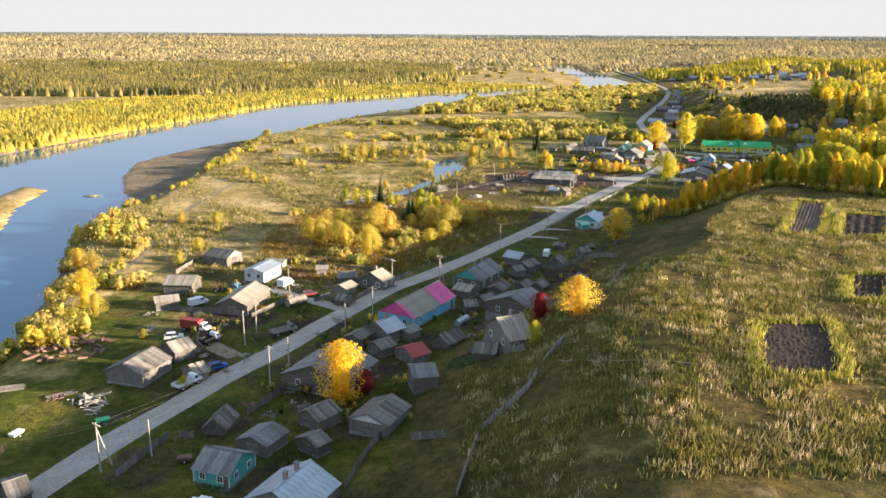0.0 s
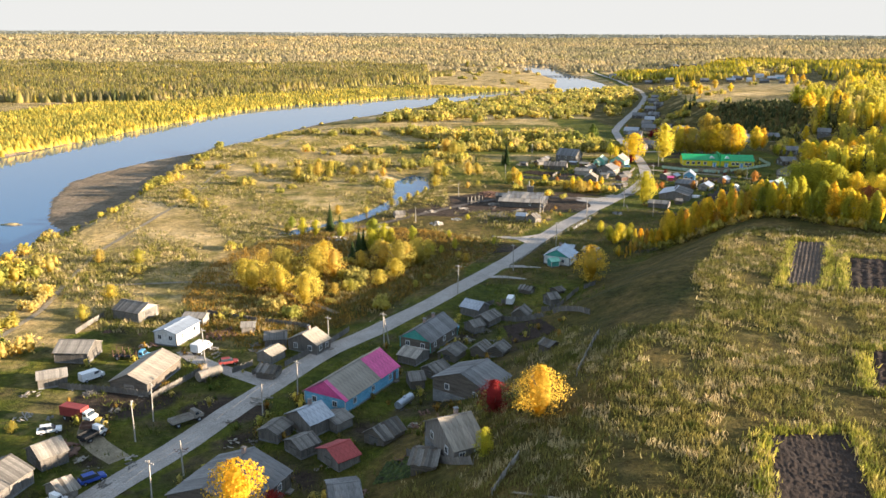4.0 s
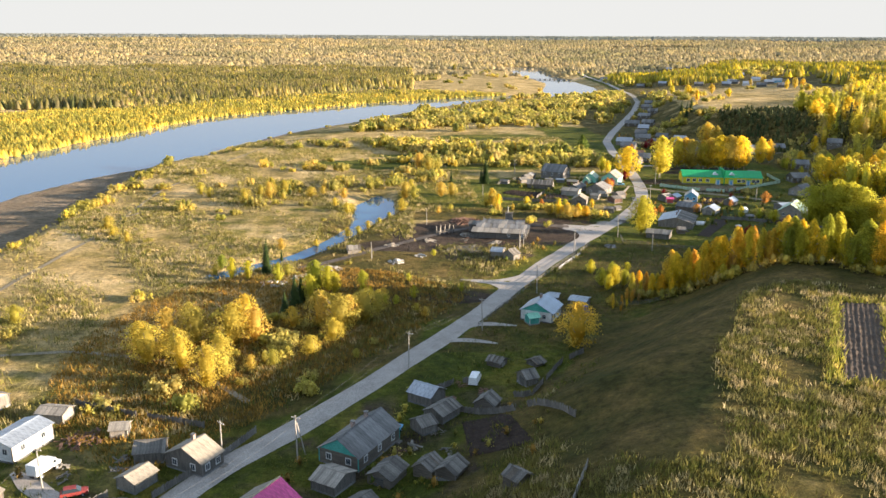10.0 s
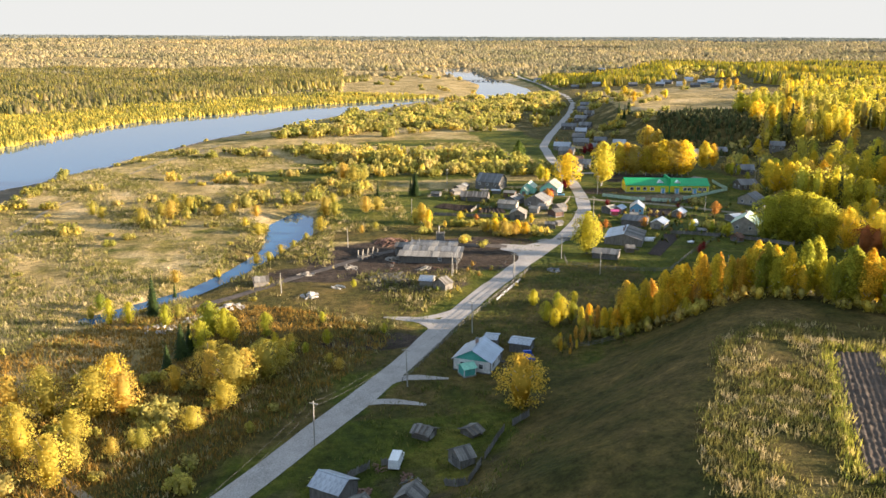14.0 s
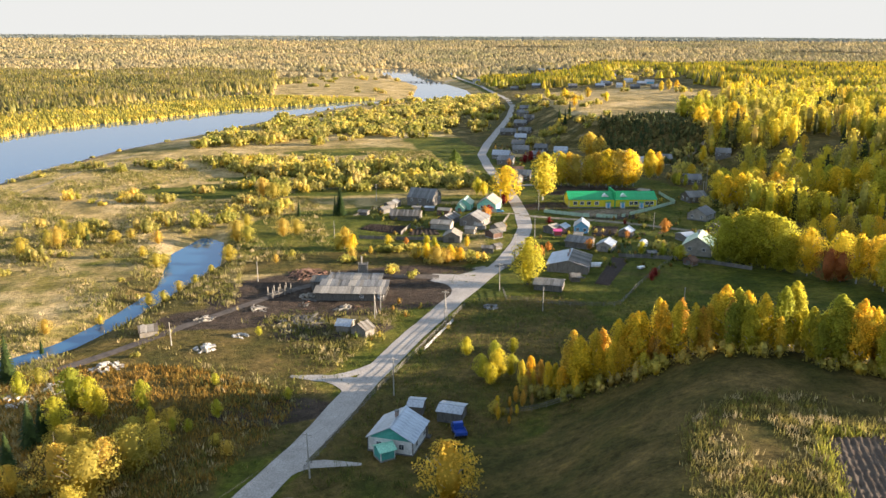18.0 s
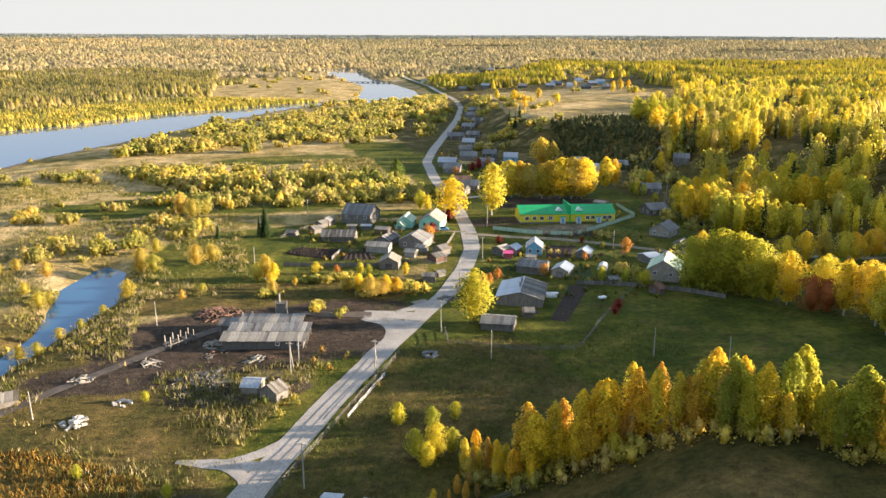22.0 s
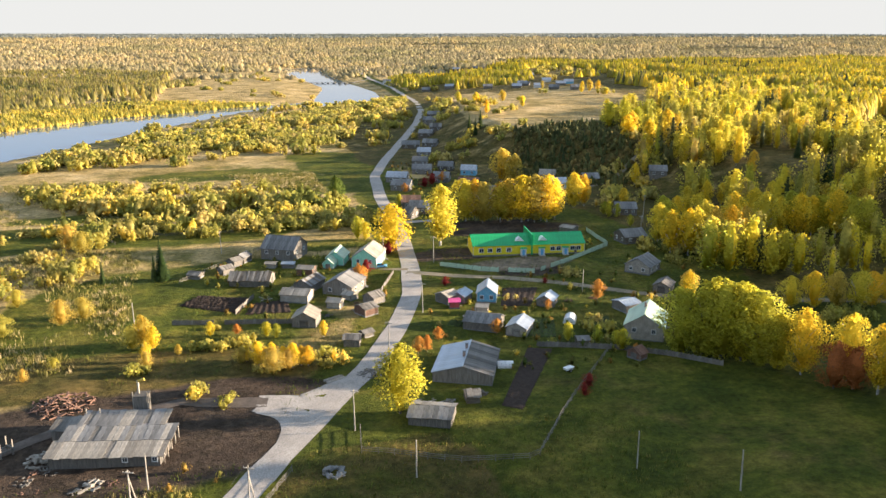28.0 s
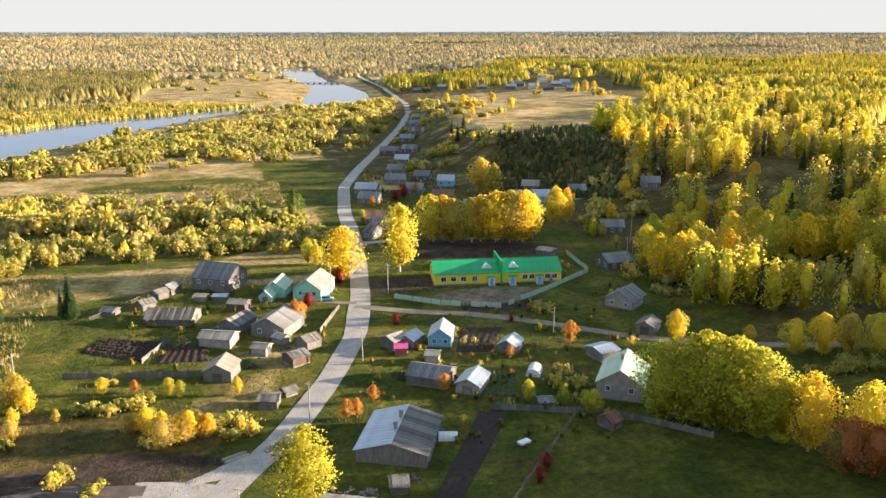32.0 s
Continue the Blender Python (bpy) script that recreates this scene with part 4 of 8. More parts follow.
SHAPES = {  # crown foot and top, widest radius (parts of the height), blobs, taper, leaf material, bark
    "gold": (0.10, 1.0, 0.25, 36, -0.1, M_GOLD, M_BIRCH, "golden birch", "birch_tree"),
    "olive": (0.06, 1.0, 0.29, 34, -0.1, M_OLIVE, M_BARK, "yellow-green birch", "birch_tree"),
    "willow": (0.02, 1.0, 0.48, 36, 0.0, M_WILLOW, M_BARK, "bushy yellowing willow", "willow_tree"),
    "willowtall": (0.02, 1.0, 0.27, 40, -0.45, M_OLIVE, M_BARK, "tall spreading yellow-green willow", "willow_tree"),
    "broadgold": (0.06, 1.0, 0.36, 40, -0.15, M_GOLD, M_BIRCH, "broad golden birch", "birch_tree"),
    "amber": (0.03, 1.0, 0.43, 44, 0.0, M_AMBER, M_BIRCH, "broad golden-orange birch", "birch_tree"),
    "slim": (0.04, 1.0, 0.167, 30, 0.0, M_GOLD, M_BIRCH, "slender golden birch", "birch_tree"),
    "slimgreen": (0.04, 1.0, 0.178, 30, -0.1, M_OLIVE, M_BIRCH, "slender yellow-green birch", "birch_tree"),
    "slimrust": (0.04, 1.0, 0.151, 26, 0.1, M_COPPER, M_BIRCH, "slender thinning copper birch", "birch_tree"),
    "round": (0.02, 1.0, 0.60, 44, 0.2, M_AMBER, M_BARK, "broad rounded golden willow", "willow_tree"),
    "green": (0.10, 1.0, 0.30, 30, 0.6, M_GREEN, M_BARK, "dark green leafy tree", "broadleaf_tree"),
    "orange": (0.15, 1.0, 0.34, 24, 0.5, M_ORANGE, M_BARK, "orange-red rowan", "rowan_tree"),
    "crimson": (0.05, 1.0, 0.55, 24, 0.4, M_CRIMSON, M_BARK, "crimson bird-cherry bush", "cherry_bush"),
    "russet": (0.06, 1.0, 0.46, 34, 0.1, M_RUST_LEAF, M_BARK, "russet-brown leafy tree", "broadleaf_tree"),
    "spruce": (0.06, 1.0, 0.20, 0, 1.0, M_SPRUCE, M_BARK, "dark green spruce", "spruce_tree"),
}
TREE_MESH = {}


def tree_meshes(kind, k, far=0):
    """Trunk and crown of one kind of tree, one metre tall, in one of a few builds."""
    if (kind, k, far) in TREE_MESH:
        return TREE_MESH[kind, k, far]
    rng = np.random.default_rng(sum(map(ord, kind)) * 7 + k)
    foot, top, wide, n, taper, leaf, bark, *_ = SHAPES[kind]
    bm = bmesh.new()
    rod(0.018, 0.006, 0.82, 6, bm)
    limbs = 0 if kind == "spruce" else 7
    for j in range(limbs):
        a = rng.uniform(0, 6.28)
        h = rng.uniform(0.12, 0.55)
        m = Matrix.Translation((0, 0, h)) @ Matrix.Rotation(a, 4, "Z") @ Matrix.Rotation(rng.uniform(0.45, 0.95), 4, "Y")
        rod(0.008, 0.003, wide * rng.uniform(0.8, 1.3), 5, bm, m)
    trunk = bpy.data.meshes.new("trunk")
    bm.to_mesh(trunk)
    bm.free()
    trunk.materials.append(bark)
    if kind == "spruce":
        vs, fs, base = [], [], 0
        for j in range(15):
            u = j / 14
            h, r = 0.05 + 0.93 * u, wide * (1 - u) ** 0.85 + 0.012
            m = 13
            for q in range(m):
                a = q * 6.283 / m + j * 0.7 + rng.uniform(-0.2, 0.2)
                rr, dr = r * rng.uniform(0.7, 1.15), 0.09 * (1 - u * 0.5)
                ca, sa = math.cos(a), math.sin(a)
                w = 0.05 * (1.2 - u)
                vs += [(0, 0, h + dr * 0.8), (ca * rr * 0.6 - sa * w, sa * rr * 0.6 + ca * w, h + dr * 0.1), (ca * rr, sa * rr, h - dr * 0.35), (ca * rr * 0.6 + sa * w, sa * rr * 0.6 - ca * w, h + dr * 0.1)]
                fs.append((base, base + 1, base + 2, base + 3))
                base += 4
        crown = mesh_from("crown", np.array(vs), np.array(fs), leaf)
    else:
        v, f, out = leaf_cards(foot, top, wide, taper, n * (46, 20, 88)[far], ((0.021, 0.033, 0.0155) if wide < 0.5 else (0.022, 0.034, 0.017))[far], rng)
        crown = lean_out(mesh_from("crown", v, f, leaf), out)
    TREE_MESH[kind, k, far] = trunk, crown
    return trunk, crown


def tree(kind, x, y, h):
    trunk, crown = tree_meshes(kind, RNG.randrange(6), 2 if y < 172 and x > -40 or y < 430 and x > 60 and h > 6 else int(y > 600 or (y > 540 and h < 11)))
    z = ground_at(x, y) - 0.12
    words, name = SHAPES[kind][7:9]
    where = "in the river meadow" if x < 30 and y < 480 else ("in the village" if y < 640 else "at the edge of the wood")
    size = "small " if h < 5 else ("tall " if h > 12 and "tall" not in words else "")
    e = thing(name, x, y, z, RNG.uniform(0, 360), f"{size}{words} {where}", "tree" if h > 3.5 else "bush", name.replace("_", " ") + "s")
    f = RNG.uniform(0.82, 1.25)
    e.scale = (h * f, h * f, h)
    hung("trunk", trunk, e)
    hung("crown", crown, e)
    return e


def leafy_stuff(name, xy, tall, wide, material, label, category, seed, n=40, size=0.4, taper=0.5):
    """Many leafy bushes or trees joined in one mesh, of small cards."""
    rng = np.random.default_rng(seed)
    k = np.repeat(np.arange(len(xy)), n)
    m = len(k)
    u, a = rng.uniform(0.02, 1, m) ** 0.9, rng.uniform(0, 6.283, m)
    prof = np.clip(np.sin(math.pi * u ** (1.0 - 0.35 * taper)), 0.02, 1) ** (0.55 + 0.3 * taper)
    ph = rng.uniform(0, 6.28, (2, len(xy)))
    lump = 1 + 0.26 * np.sin(3 * a + ph[0][k] + 6 * u) + 0.22 * np.sin(5 * a - ph[1][k] - 13 * u) + np.where(rng.random(m) < 0.15, 0.2, 0)
    r = wide[k] * prof * lump * (1 - 0.6 * rng.uniform(0, 1, m) ** 1.5)
    z = height(xy[:, 0], xy[:, 1])
    p = np.stack([xy[k, 0] + r * np.cos(a), xy[k, 1] + r * np.sin(a), z[k] + tall[k] * (0.04 + 0.96 * u)], 1)
    d = np.stack([np.cos(a), np.sin(a), (u - 0.45) * 1.3], 1)
    v, f, out = joined(cards(p, d, size * rng.uniform(0.6, 1.3, m) * np.sqrt(wide / wide.mean())[k], rng), core(0.03, tall, wide, taper, np.c_[xy, z], 5))
    return tagged(new(name, lean_out(mesh_from(name, v, f, material), out)), label, category, kind="stuff")


# ---- fences, poles, wires
def panel_mesh(kind, material):
    key = (kind, material.name)
    if key not in UNITS:
        bm = bmesh.new()
        if kind == "picket":
            # one boarded panel with an uneven toothed top
            up = []
            for k in range(11):
                h = 1.0 + 0.12 * ((k * 37) % 7 - 3) / 3
                up += [(-0.5 + k / 11 + 0.012, h), (-0.5 + (k + 1) / 11 - 0.012, h)]
            rows = [[bm.verts.new((a, s, b)) for a, b in up] + [bm.verts.new((0.5, s, 0.02)), bm.verts.new((-0.5, s, 0.02))] for s in (-0.02, 0.02)]
            bm.faces.new(rows[0])
            bm.faces.new(rows[1][::-1])
            for k in range(len(rows[0])):
                bm.faces.new((rows[0][k], rows[0][(k + 1) % len(rows[0])], rows[1][(k + 1) % len(rows[0])], rows[1][k]))
            bmesh.ops.recalc_face_normals(bm, faces=bm.faces[:])
        else:
            for h in (0.35, 0.72, 1.02):
                box(1.0, 0.06, 0.07, 0, 0, h, bm)
        me = bpy.data.meshes.new("panel")
        bm.to_mesh(me)
        bm.free()
        me.materials.append(material)
        UNITS[key] = me
    return UNITS[key]


def fence(line, kind="picket", tall=1.3, material=None, span=2.6, label=""):
    material = material or M_WOOD
    p = np.array(line, float)
    d = np.r_[0, np.cumsum(np.hypot(*np.diff(p, axis=0).T))]
    n = max(1, round(d[-1] / span))
    s = np.linspace(0, d[-1], n + 1)
    q = np.stack([np.interp(s, d, p[:, 0]), np.interp(s, d, p[:, 1])], 1)
    z = height(q[:, 0], q[:, 1])
    top = thing("fence", q[0][0], q[0][1], z[0], 0, label or ("old grey picket fence round the yards" if kind == "picket" else "old grey wooden rail fence on posts"), "fence", "village fences")
    o = Vector((q[0][0], q[0][1], z[0]))
    if "post" not in UNITS:
        me = bpy.data.meshes.new("post")
        bm = rod(0.07, 0.06, 1.0, 6)
        bm.to_mesh(me)
        bm.free()
        me.materials.append(M_WOOD)
        UNITS["post"] = me
    for k in range(n + 1):
        hung("post", UNITS["post"], top, m=Matrix.Translation(Vector((q[k][0], q[k][1], z[k] - 0.15)) - o) @ pose(0, 0, 0, RNG.uniform(-5, 5), RNG.uniform(-5, 5), 0) @ Matrix.Diagonal((1, 1, tall + 0.35, 1)))
    for k in range(n):
        if RNG.random() < 0.06:
            continue
        a, b = Vector((*q[k], z[k])), Vector((*q[k + 1], z[k + 1]))
        mid, run = (a + b) / 2 - o, b - a
        yaw = math.degrees(math.atan2(run.y, run.x))
        pitch = -math.degrees(math.atan2(run.z, math.hypot(run.x, run.y)))
        hung("panel", panel_mesh(kind, material), top, m=Matrix.Translation(mid) @ pose(0, 0, 0, RNG.uniform(-4, 4), pitch, yaw) @ Matrix.Diagonal((run.length, 1, tall, 1)))
    return top


def pole(x, y, h=8.5, arm=True, yaw=60, stay=False, lean=0.0, label="tall grey wooden power pole"):
    e = thing("power_pole", x, y, ground_at(x, y), yaw, label + (" with a leaning brace" if stay else ""), "pole", "power poles")
    m = pose(0, 0, 0, RNG.uniform(-1.5, 1.5) + lean, RNG.uniform(-1.5, 1.5), 0)
    part("shaft", rod(0.15, 0.10, h + 0.3, 8, m=Matrix.Translation((0, 0, -0.3))), M_POLE, e, m=m)
    if arm:
        a = part("crossarm", box(0.1, 1.8, 0.12, 0.1, 0, h - 0.6), M_POLE, e, m=m)
        for k in (-0.8, -0.3, 0.3, 0.8):
            part("insulator", rod(0.05, 0.04, 0.16, 6, m=Matrix.Translation((0.1, k, h - 0.478))), M_WHITE, a)
    if stay:
        part("brace", rod(0.11, 0.09, h * 0.92, 7, m=Matrix.Translation((2.3, 0, -0.25)) @ Matrix.Rotation(-math.asin(min(0.9, 2.2 / (h * 0.92))), 4, "Y")), M_POLE, e)
    return e


def wires(points, h=8.0, offs=(-0.8, 0.8), sag=0.8):
    """Slack wires from pole to pole."""
    top = thing("power_line", points[0][0], points[0][1], 0, 0, "thin slack overhead wires between wooden poles", "power line")
    o = Vector((points[0][0], points[0][1], 0))
    for (ax, ay), (bx, by) in zip(points, points[1:]):
        za, zb = ground_at(ax, ay) + h, ground_at(bx, by) + h
        d = Vector((bx - ax, by - ay, 0)).normalized()
        side = Vector((-d.y, d.x, 0))
        for off in offs:
            bm = bmesh.new()
            prev = None
            for k in range(9):
                u = k / 8
                c = Vector((ax + (bx - ax) * u, ay + (by - ay) * u, za + (zb - za) * u - sag * 4 * u * (1 - u))) + side * off - o
                ring = [bm.verts.new(c + side * 0.011 * math.cos(a) + Vector((0, 0, 0.011 * math.sin(a)))) for a in (0, 2.09, 4.19)]
                if prev:
                    for j in range(3):
                        bm.faces.new((prev[j], prev[(j + 1) % 3], ring[(j + 1) % 3], ring[j]))
                prev = ring
            part("wire", bm, M_WIRE, top)


# ---- vehicles
def wheels(e, xs, w, r, thick=0.25):
    for x in xs:
        for s in (-1, 1):
            m = Matrix.Translation((x, s * w / 2, r)) @ Matrix.Rotation(radians(90), 4, "X") @ Matrix.Translation((0, 0, -thick / 2))
            t = part("wheel", rod(r, r, thick, 14, m=m), M_BLACK, e)
            part("rim", rod(r * 0.55, r * 0.5, thick + 0.03, 10, m=m @ Matrix.Translation((0, 0, -0.015))), M_ZINC, t)


def hull(profile, w, top_in=0.12):
    """A body from a side outline (x, z), narrower towards the top."""
    bm = bmesh.new()
    zs = [p[1] for p in profile]
    lo, hi = min(zs), max(zs)
    rows = []
    for s in (-1, 1):
        rows.append([bm.verts.new((x, s * (w / 2 - top_in * max(0, (z - lo) / (hi - lo) - 0.5) * 2), z)) for x, z in profile])
    n = len(profile)
    bm.faces.new(rows[0])
    bm.faces.new(rows[1][::-1])
    for k in range(n):
        bm.faces.new((rows[0][k], rows[0][(k + 1) % n], rows[1][(k + 1) % n], rows[1][k]))
    bmesh.ops.recalc_face_normals(bm, faces=bm.faces[:])
    bmesh.ops.bevel(bm, geom=bm.edges[:], offset=0.05, segments=1, affect="EDGES")
    return bm


def van(x, y, yaw, paint, label):
    e = thing("van", x, y, ground_at(x, y), yaw, label, "van")
    part("body", hull([(-2.5, 0.45), (2.5, 0.45), (2.55, 1.1), (1.75, 1.25), (1.25, 2.1), (-2.5, 2.15)], 1.95), paint, e)
    part("windscreen", hull([(1.80, 1.30), (1.84, 1.30), (1.34, 2.02), (1.30, 2.02)], 1.6, 0.05), M_GLASS, e)
    for s in (-1, 1):
        part("side_window", box(1.0, 0.03, 0.55, 0.75, s * 0.93, 1.35), M_GLASS, e)
        part("headlight", box(0.06, 0.3, 0.2, 2.54, s * 0.7, 0.75), M_WHITE, e)
    wheels(e, (-1.6, 1.6), 1.7, 0.36)


def car(x, y, yaw, paint, label):
    e = thing("car", x, y, ground_at(x, y), yaw, label, "car")
    part("body", hull([(-2.1, 0.4), (2.1, 0.4), (2.1, 0.85), (1.1, 0.98), (-1.9, 1.0), (-2.1, 0.9)], 1.75), paint, e)
    part("cabin", hull([(-1.8, 0.97), (1.15, 0.97), (0.45, 1.52), (-1.5, 1.55)], 1.6, 0.15), M_GLASS, e)
    part("roof", box(1.9, 1.25, 0.05, -0.55, 0, 1.53, bevel=0.02), paint, e)
    for s in (-1, 1):
        part("headlight", box(0.06, 0.3, 0.16, 2.09, s * 0.6, 0.65), M_WHITE, e)
    wheels(e, (-1.3, 1.3), 1.55, 0.33, 0.2)


def truck(x, y, yaw, cab, bed, label, kind="flatbed", L=6.2):
    e = thing("truck", x, y, ground_at(x, y), yaw, label, "truck")
    part("chassis", box(L, 0.9, 0.25, 0, 0, 0.6), M_BLACK, e)
    f = L / 2
    part("cab", hull([(f - 2.0, 0.8), (f - 0.1, 0.8), (f, 1.35), (f - 0.75, 1.5), (f - 1.0, 2.25), (f - 1.95, 2.3)], 2.1), cab, e)
    part("windscreen", hull([(f - 0.72, 1.52), (f - 0.66, 1.52), (f - 0.92, 2.15), (f - 0.98, 2.15)], 1.8, 0.05), M_GLASS, e)
    for s in (-1, 1):
        part("side_window", box(0.7, 0.03, 0.5, f - 1.45, s * 1.03, 1.5), M_GLASS, e)
        part("headlight", box(0.06, 0.28, 0.2, f - 0.03, s * 0.75, 0.95), M_WHITE, e)
    b0, b1 = -f, f - 2.15
    if kind == "flatbed":
        part("bed_floor", box(b1 - b0, 2.2, 0.12, (b0 + b1) / 2, 0, 0.95), bed, e)
        for s in (-1, 1):
            part("side_board", box(b1 - b0, 0.06, 0.5, (b0 + b1) / 2, s * 1.07, 1.07), bed, e)
        for q in (b0 + 0.03, b1 - 0.03):
            part("end_board", box(0.06, 2.08, 0.5, q, 0, 1.07), bed, e)
    elif kind == "tank":
        bm = rod(0.95, 0.95, b1 - b0, 14, m=Matrix.Translation((b0, 0, 1.75)) @ Matrix.Rotation(radians(90), 4, "Y"))
        part("tank", bm, bed, e, smooth=False)
    elif kind == "timber":
        for k in range(5):
            q = b0 + 0.2 + k * (b1 - b0 - 0.4) / 4
            part("bunk", box(0.16, 2.2, 0.16, q, 0, 0.86), M_RUST, e)
            for s in (-1, 1):
                part("stake", box(0.1, 0.1, 1.5, q, s * 1.02, 1.02), M_RUST, e)
    else:
        part("box_body", box(b1 - b0, 2.2, 1.9, (b0 + b1) / 2, 0, 0.95, bevel=0.05), bed, e)
    wheels(e, (-f + 1.1, f - 1.1), 1.9, 0.48)


def tank(x, y, yaw, L, r, material, label):
    e = thing("storage_tank", x, y, ground_at(x, y), yaw, label, "tank")
    part("shell", rod(r, r, L, 16, m=Matrix.Translation((-L / 2, 0, r + 0.3)) @ Matrix.Rotation(radians(90), 4, "Y")), material, e)
    for q in (-L * 0.3, L * 0.3):
        part("cradle", box(0.3, r * 1.6, 0.6, q, 0, 0), M_WOOD, e)
    part("hatch", rod(0.3, 0.3, 0.25, 10, m=Matrix.Translation((0, 0, 2 * r + 0.28))), material, e)


def heap(name, x, y, r, h, material, label, category, n=40, size=0.6, seed=1, long=3.0):
    """A pile of loose pieces, each an uneven block."""
    rng = random.Random(seed)
    bm = bmesh.new()
    for _ in range(n):
        a, q = rng.uniform(0, 6.28), r * math.sqrt(rng.random())
        m = Matrix.Translation((q * math.cos(a), q * math.sin(a), max(0.05, h * (1 - q / r) * rng.uniform(0.4, 1)))) @ Euler((rng.uniform(-0.4, 0.4), rng.uniform(-0.4, 0.4), rng.uniform(0, 6.28))).to_matrix().to_4x4()
        s = size * rng.uniform(0.5, 1.3)
        bmesh.ops.create_cube(bm, size=1, matrix=m @ Matrix.Diagonal((s * long * rng.uniform(0.5, 1.2), s * rng.uniform(0.5, 1), s * rng.uniform(0.3, 0.7), 1)))
    me = bpy.data.meshes.new(name)
    bm.to_mesh(me)
    bm.free()
    me.materials.append(material)
    o = tagged(new(name, me), label, category, kind="stuff")
    o.matrix_basis = Matrix.Translation((x, y, ground_at(x, y)))
    return o


def logs(x, y, yaw, n, L, r, label, material=None, tiers=3):
    e = thing("log_pile", x, y, ground_at(x, y), yaw, label, "log pile")
    for t in range(tiers):
        for k in range(n - t):
            bm = rod(r * RNG.uniform(0.85, 1.1), r * RNG.uniform(0.8, 1.0), L * RNG.uniform(0.85, 1.1), 7, m=Matrix.Translation((-L / 2, 0, 0)) @ Matrix.Rotation(radians(90), 4, "Y"))
            part("log", bm, material or M_PALE, e, m=pose(RNG.uniform(-0.3, 0.3), (k - (n - t - 1) / 2) * 2 * r, r + t * 1.75 * r, 0, 0, RNG.uniform(-3, 3)))


def plot(corners, rows, material, label, name="garden_bed", relief=0.18, across=False, clod=0.0):
    """Dug ground between four corners, in ridges and furrows."""
    a, b, c, d = [np.array(p, float) for p in corners]
    n, k = (rows * 4, 64) if not across else (64, rows * 4)
    u, w = np.meshgrid(np.linspace(0, 1, n + 1), np.linspace(0, 1, k + 1))
    xy = (a * (1 - u[..., None]) + b * u[..., None]) * (1 - w[..., None]) + (d * (1 - u[..., None]) + c * u[..., None]) * w[..., None]
    rng = np.random.default_rng(int(abs(a[0] * 7 + a[1])))
    xy += rng.normal(0, 0.05, xy.shape)
    v = u if not across else w
    z = height(xy[..., 0], xy[..., 1]) + 0.12 + relief * (0.5 + 0.5 * np.cos(v * rows * 2 * math.pi)) + rng.normal(0, relief * 0.25 + clod, u.shape)
    edge = np.minimum.reduce([u, 1 - u, w, 1 - w]) < 1e-6
    z = np.where(edge, z - 0.35 - relief, z)
    vs = np.stack([xy[..., 0], xy[..., 1], z], -1).reshape(-1, 3)
    i = (np.arange(k)[:, None] * (n + 1) + np.arange(n)[None]).ravel()
    return tagged(new(name, mesh_from(name, vs, np.stack([i, i + 1, i + n + 2, i + n + 1], 1), material)), label, "garden bed", "dug beds", "")

# ---------------------------------------------------------------- buildings

# yards between the road and the river
house(-65.9, 237.5, -24, 10.1, 9.0, 3.0, 5.0, M_WOOD, M_BOARD, kind="barn", gable=M_PALE)
house(-50.6, 221.2, 71, 11.0, 7.0, 3.8, 4.8, M_WHITE, M_ZINC, kind="garage", windows=2)
house(-69.7, 210.0, -3, 9.3, 9.0, 3.0, 5.0, M_WOOD, M_PALE, kind="barn")
house(-50.2, 197.0, 79, 17.6, 10.0, 3.0, 5.2, M_LOG, M_TANSLATE, kind="barn")
house(-49.4, 233.4, -10, 6.6, 5.0, 2.4, 3.2, M_PALE, M_PALE, kind="shed")
house(-34.7, 226.4, 6, 3.7, 4.0, 2.2, 3.0, M_PALE, M_PALE, kind="shed")
house(-26.5, 217.8, 8, 6.0, 6.0, 2.6, 4.0, M_WOOD, M_BOARD, kind="shed")
house(-26.0, 208.6, 61, 5.9, 5.0, 2.4, 3.4, M_PALE, M_TANSLATE, kind="shed")
house(-24.9, 199.4, -19, 5.0, 5.0, 2.0, 3.2, M_LOG, M_BOARD, kind="shed", worn=0.5)
house(-18.2, 214.8, 61, 5.6, 9.0, 3.0, 5.2, M_WOOD, M_TANSLATE, kind="house", chimney=1, windows=2)
house(-60.6, 152.4, 73, 12.4, 11.0, 3.2, 5.6, M_WOOD, M_BOARD, kind="barn", k=0.75)
house(-56.0, 162.6, 47, 5.6, 7.0, 2.8, 4.6, M_WOOD, M_PALE, kind="barn")
house(-49.3, 152.1, 52, 3.4, 6.0, 2.0, 3.6, M_PALE, M_PALE, kind="shed", worn=0.6)
house(-69.3, 195.5, 24, 6.7, 6.0, 2.6, 3.6, M_WOOD, M_PALE, kind="shed")
house(-62.6, 107.5, 40, 3.4, 8.0, 2.6, 4.0, M_LOG, M_BOARD, kind="shed")

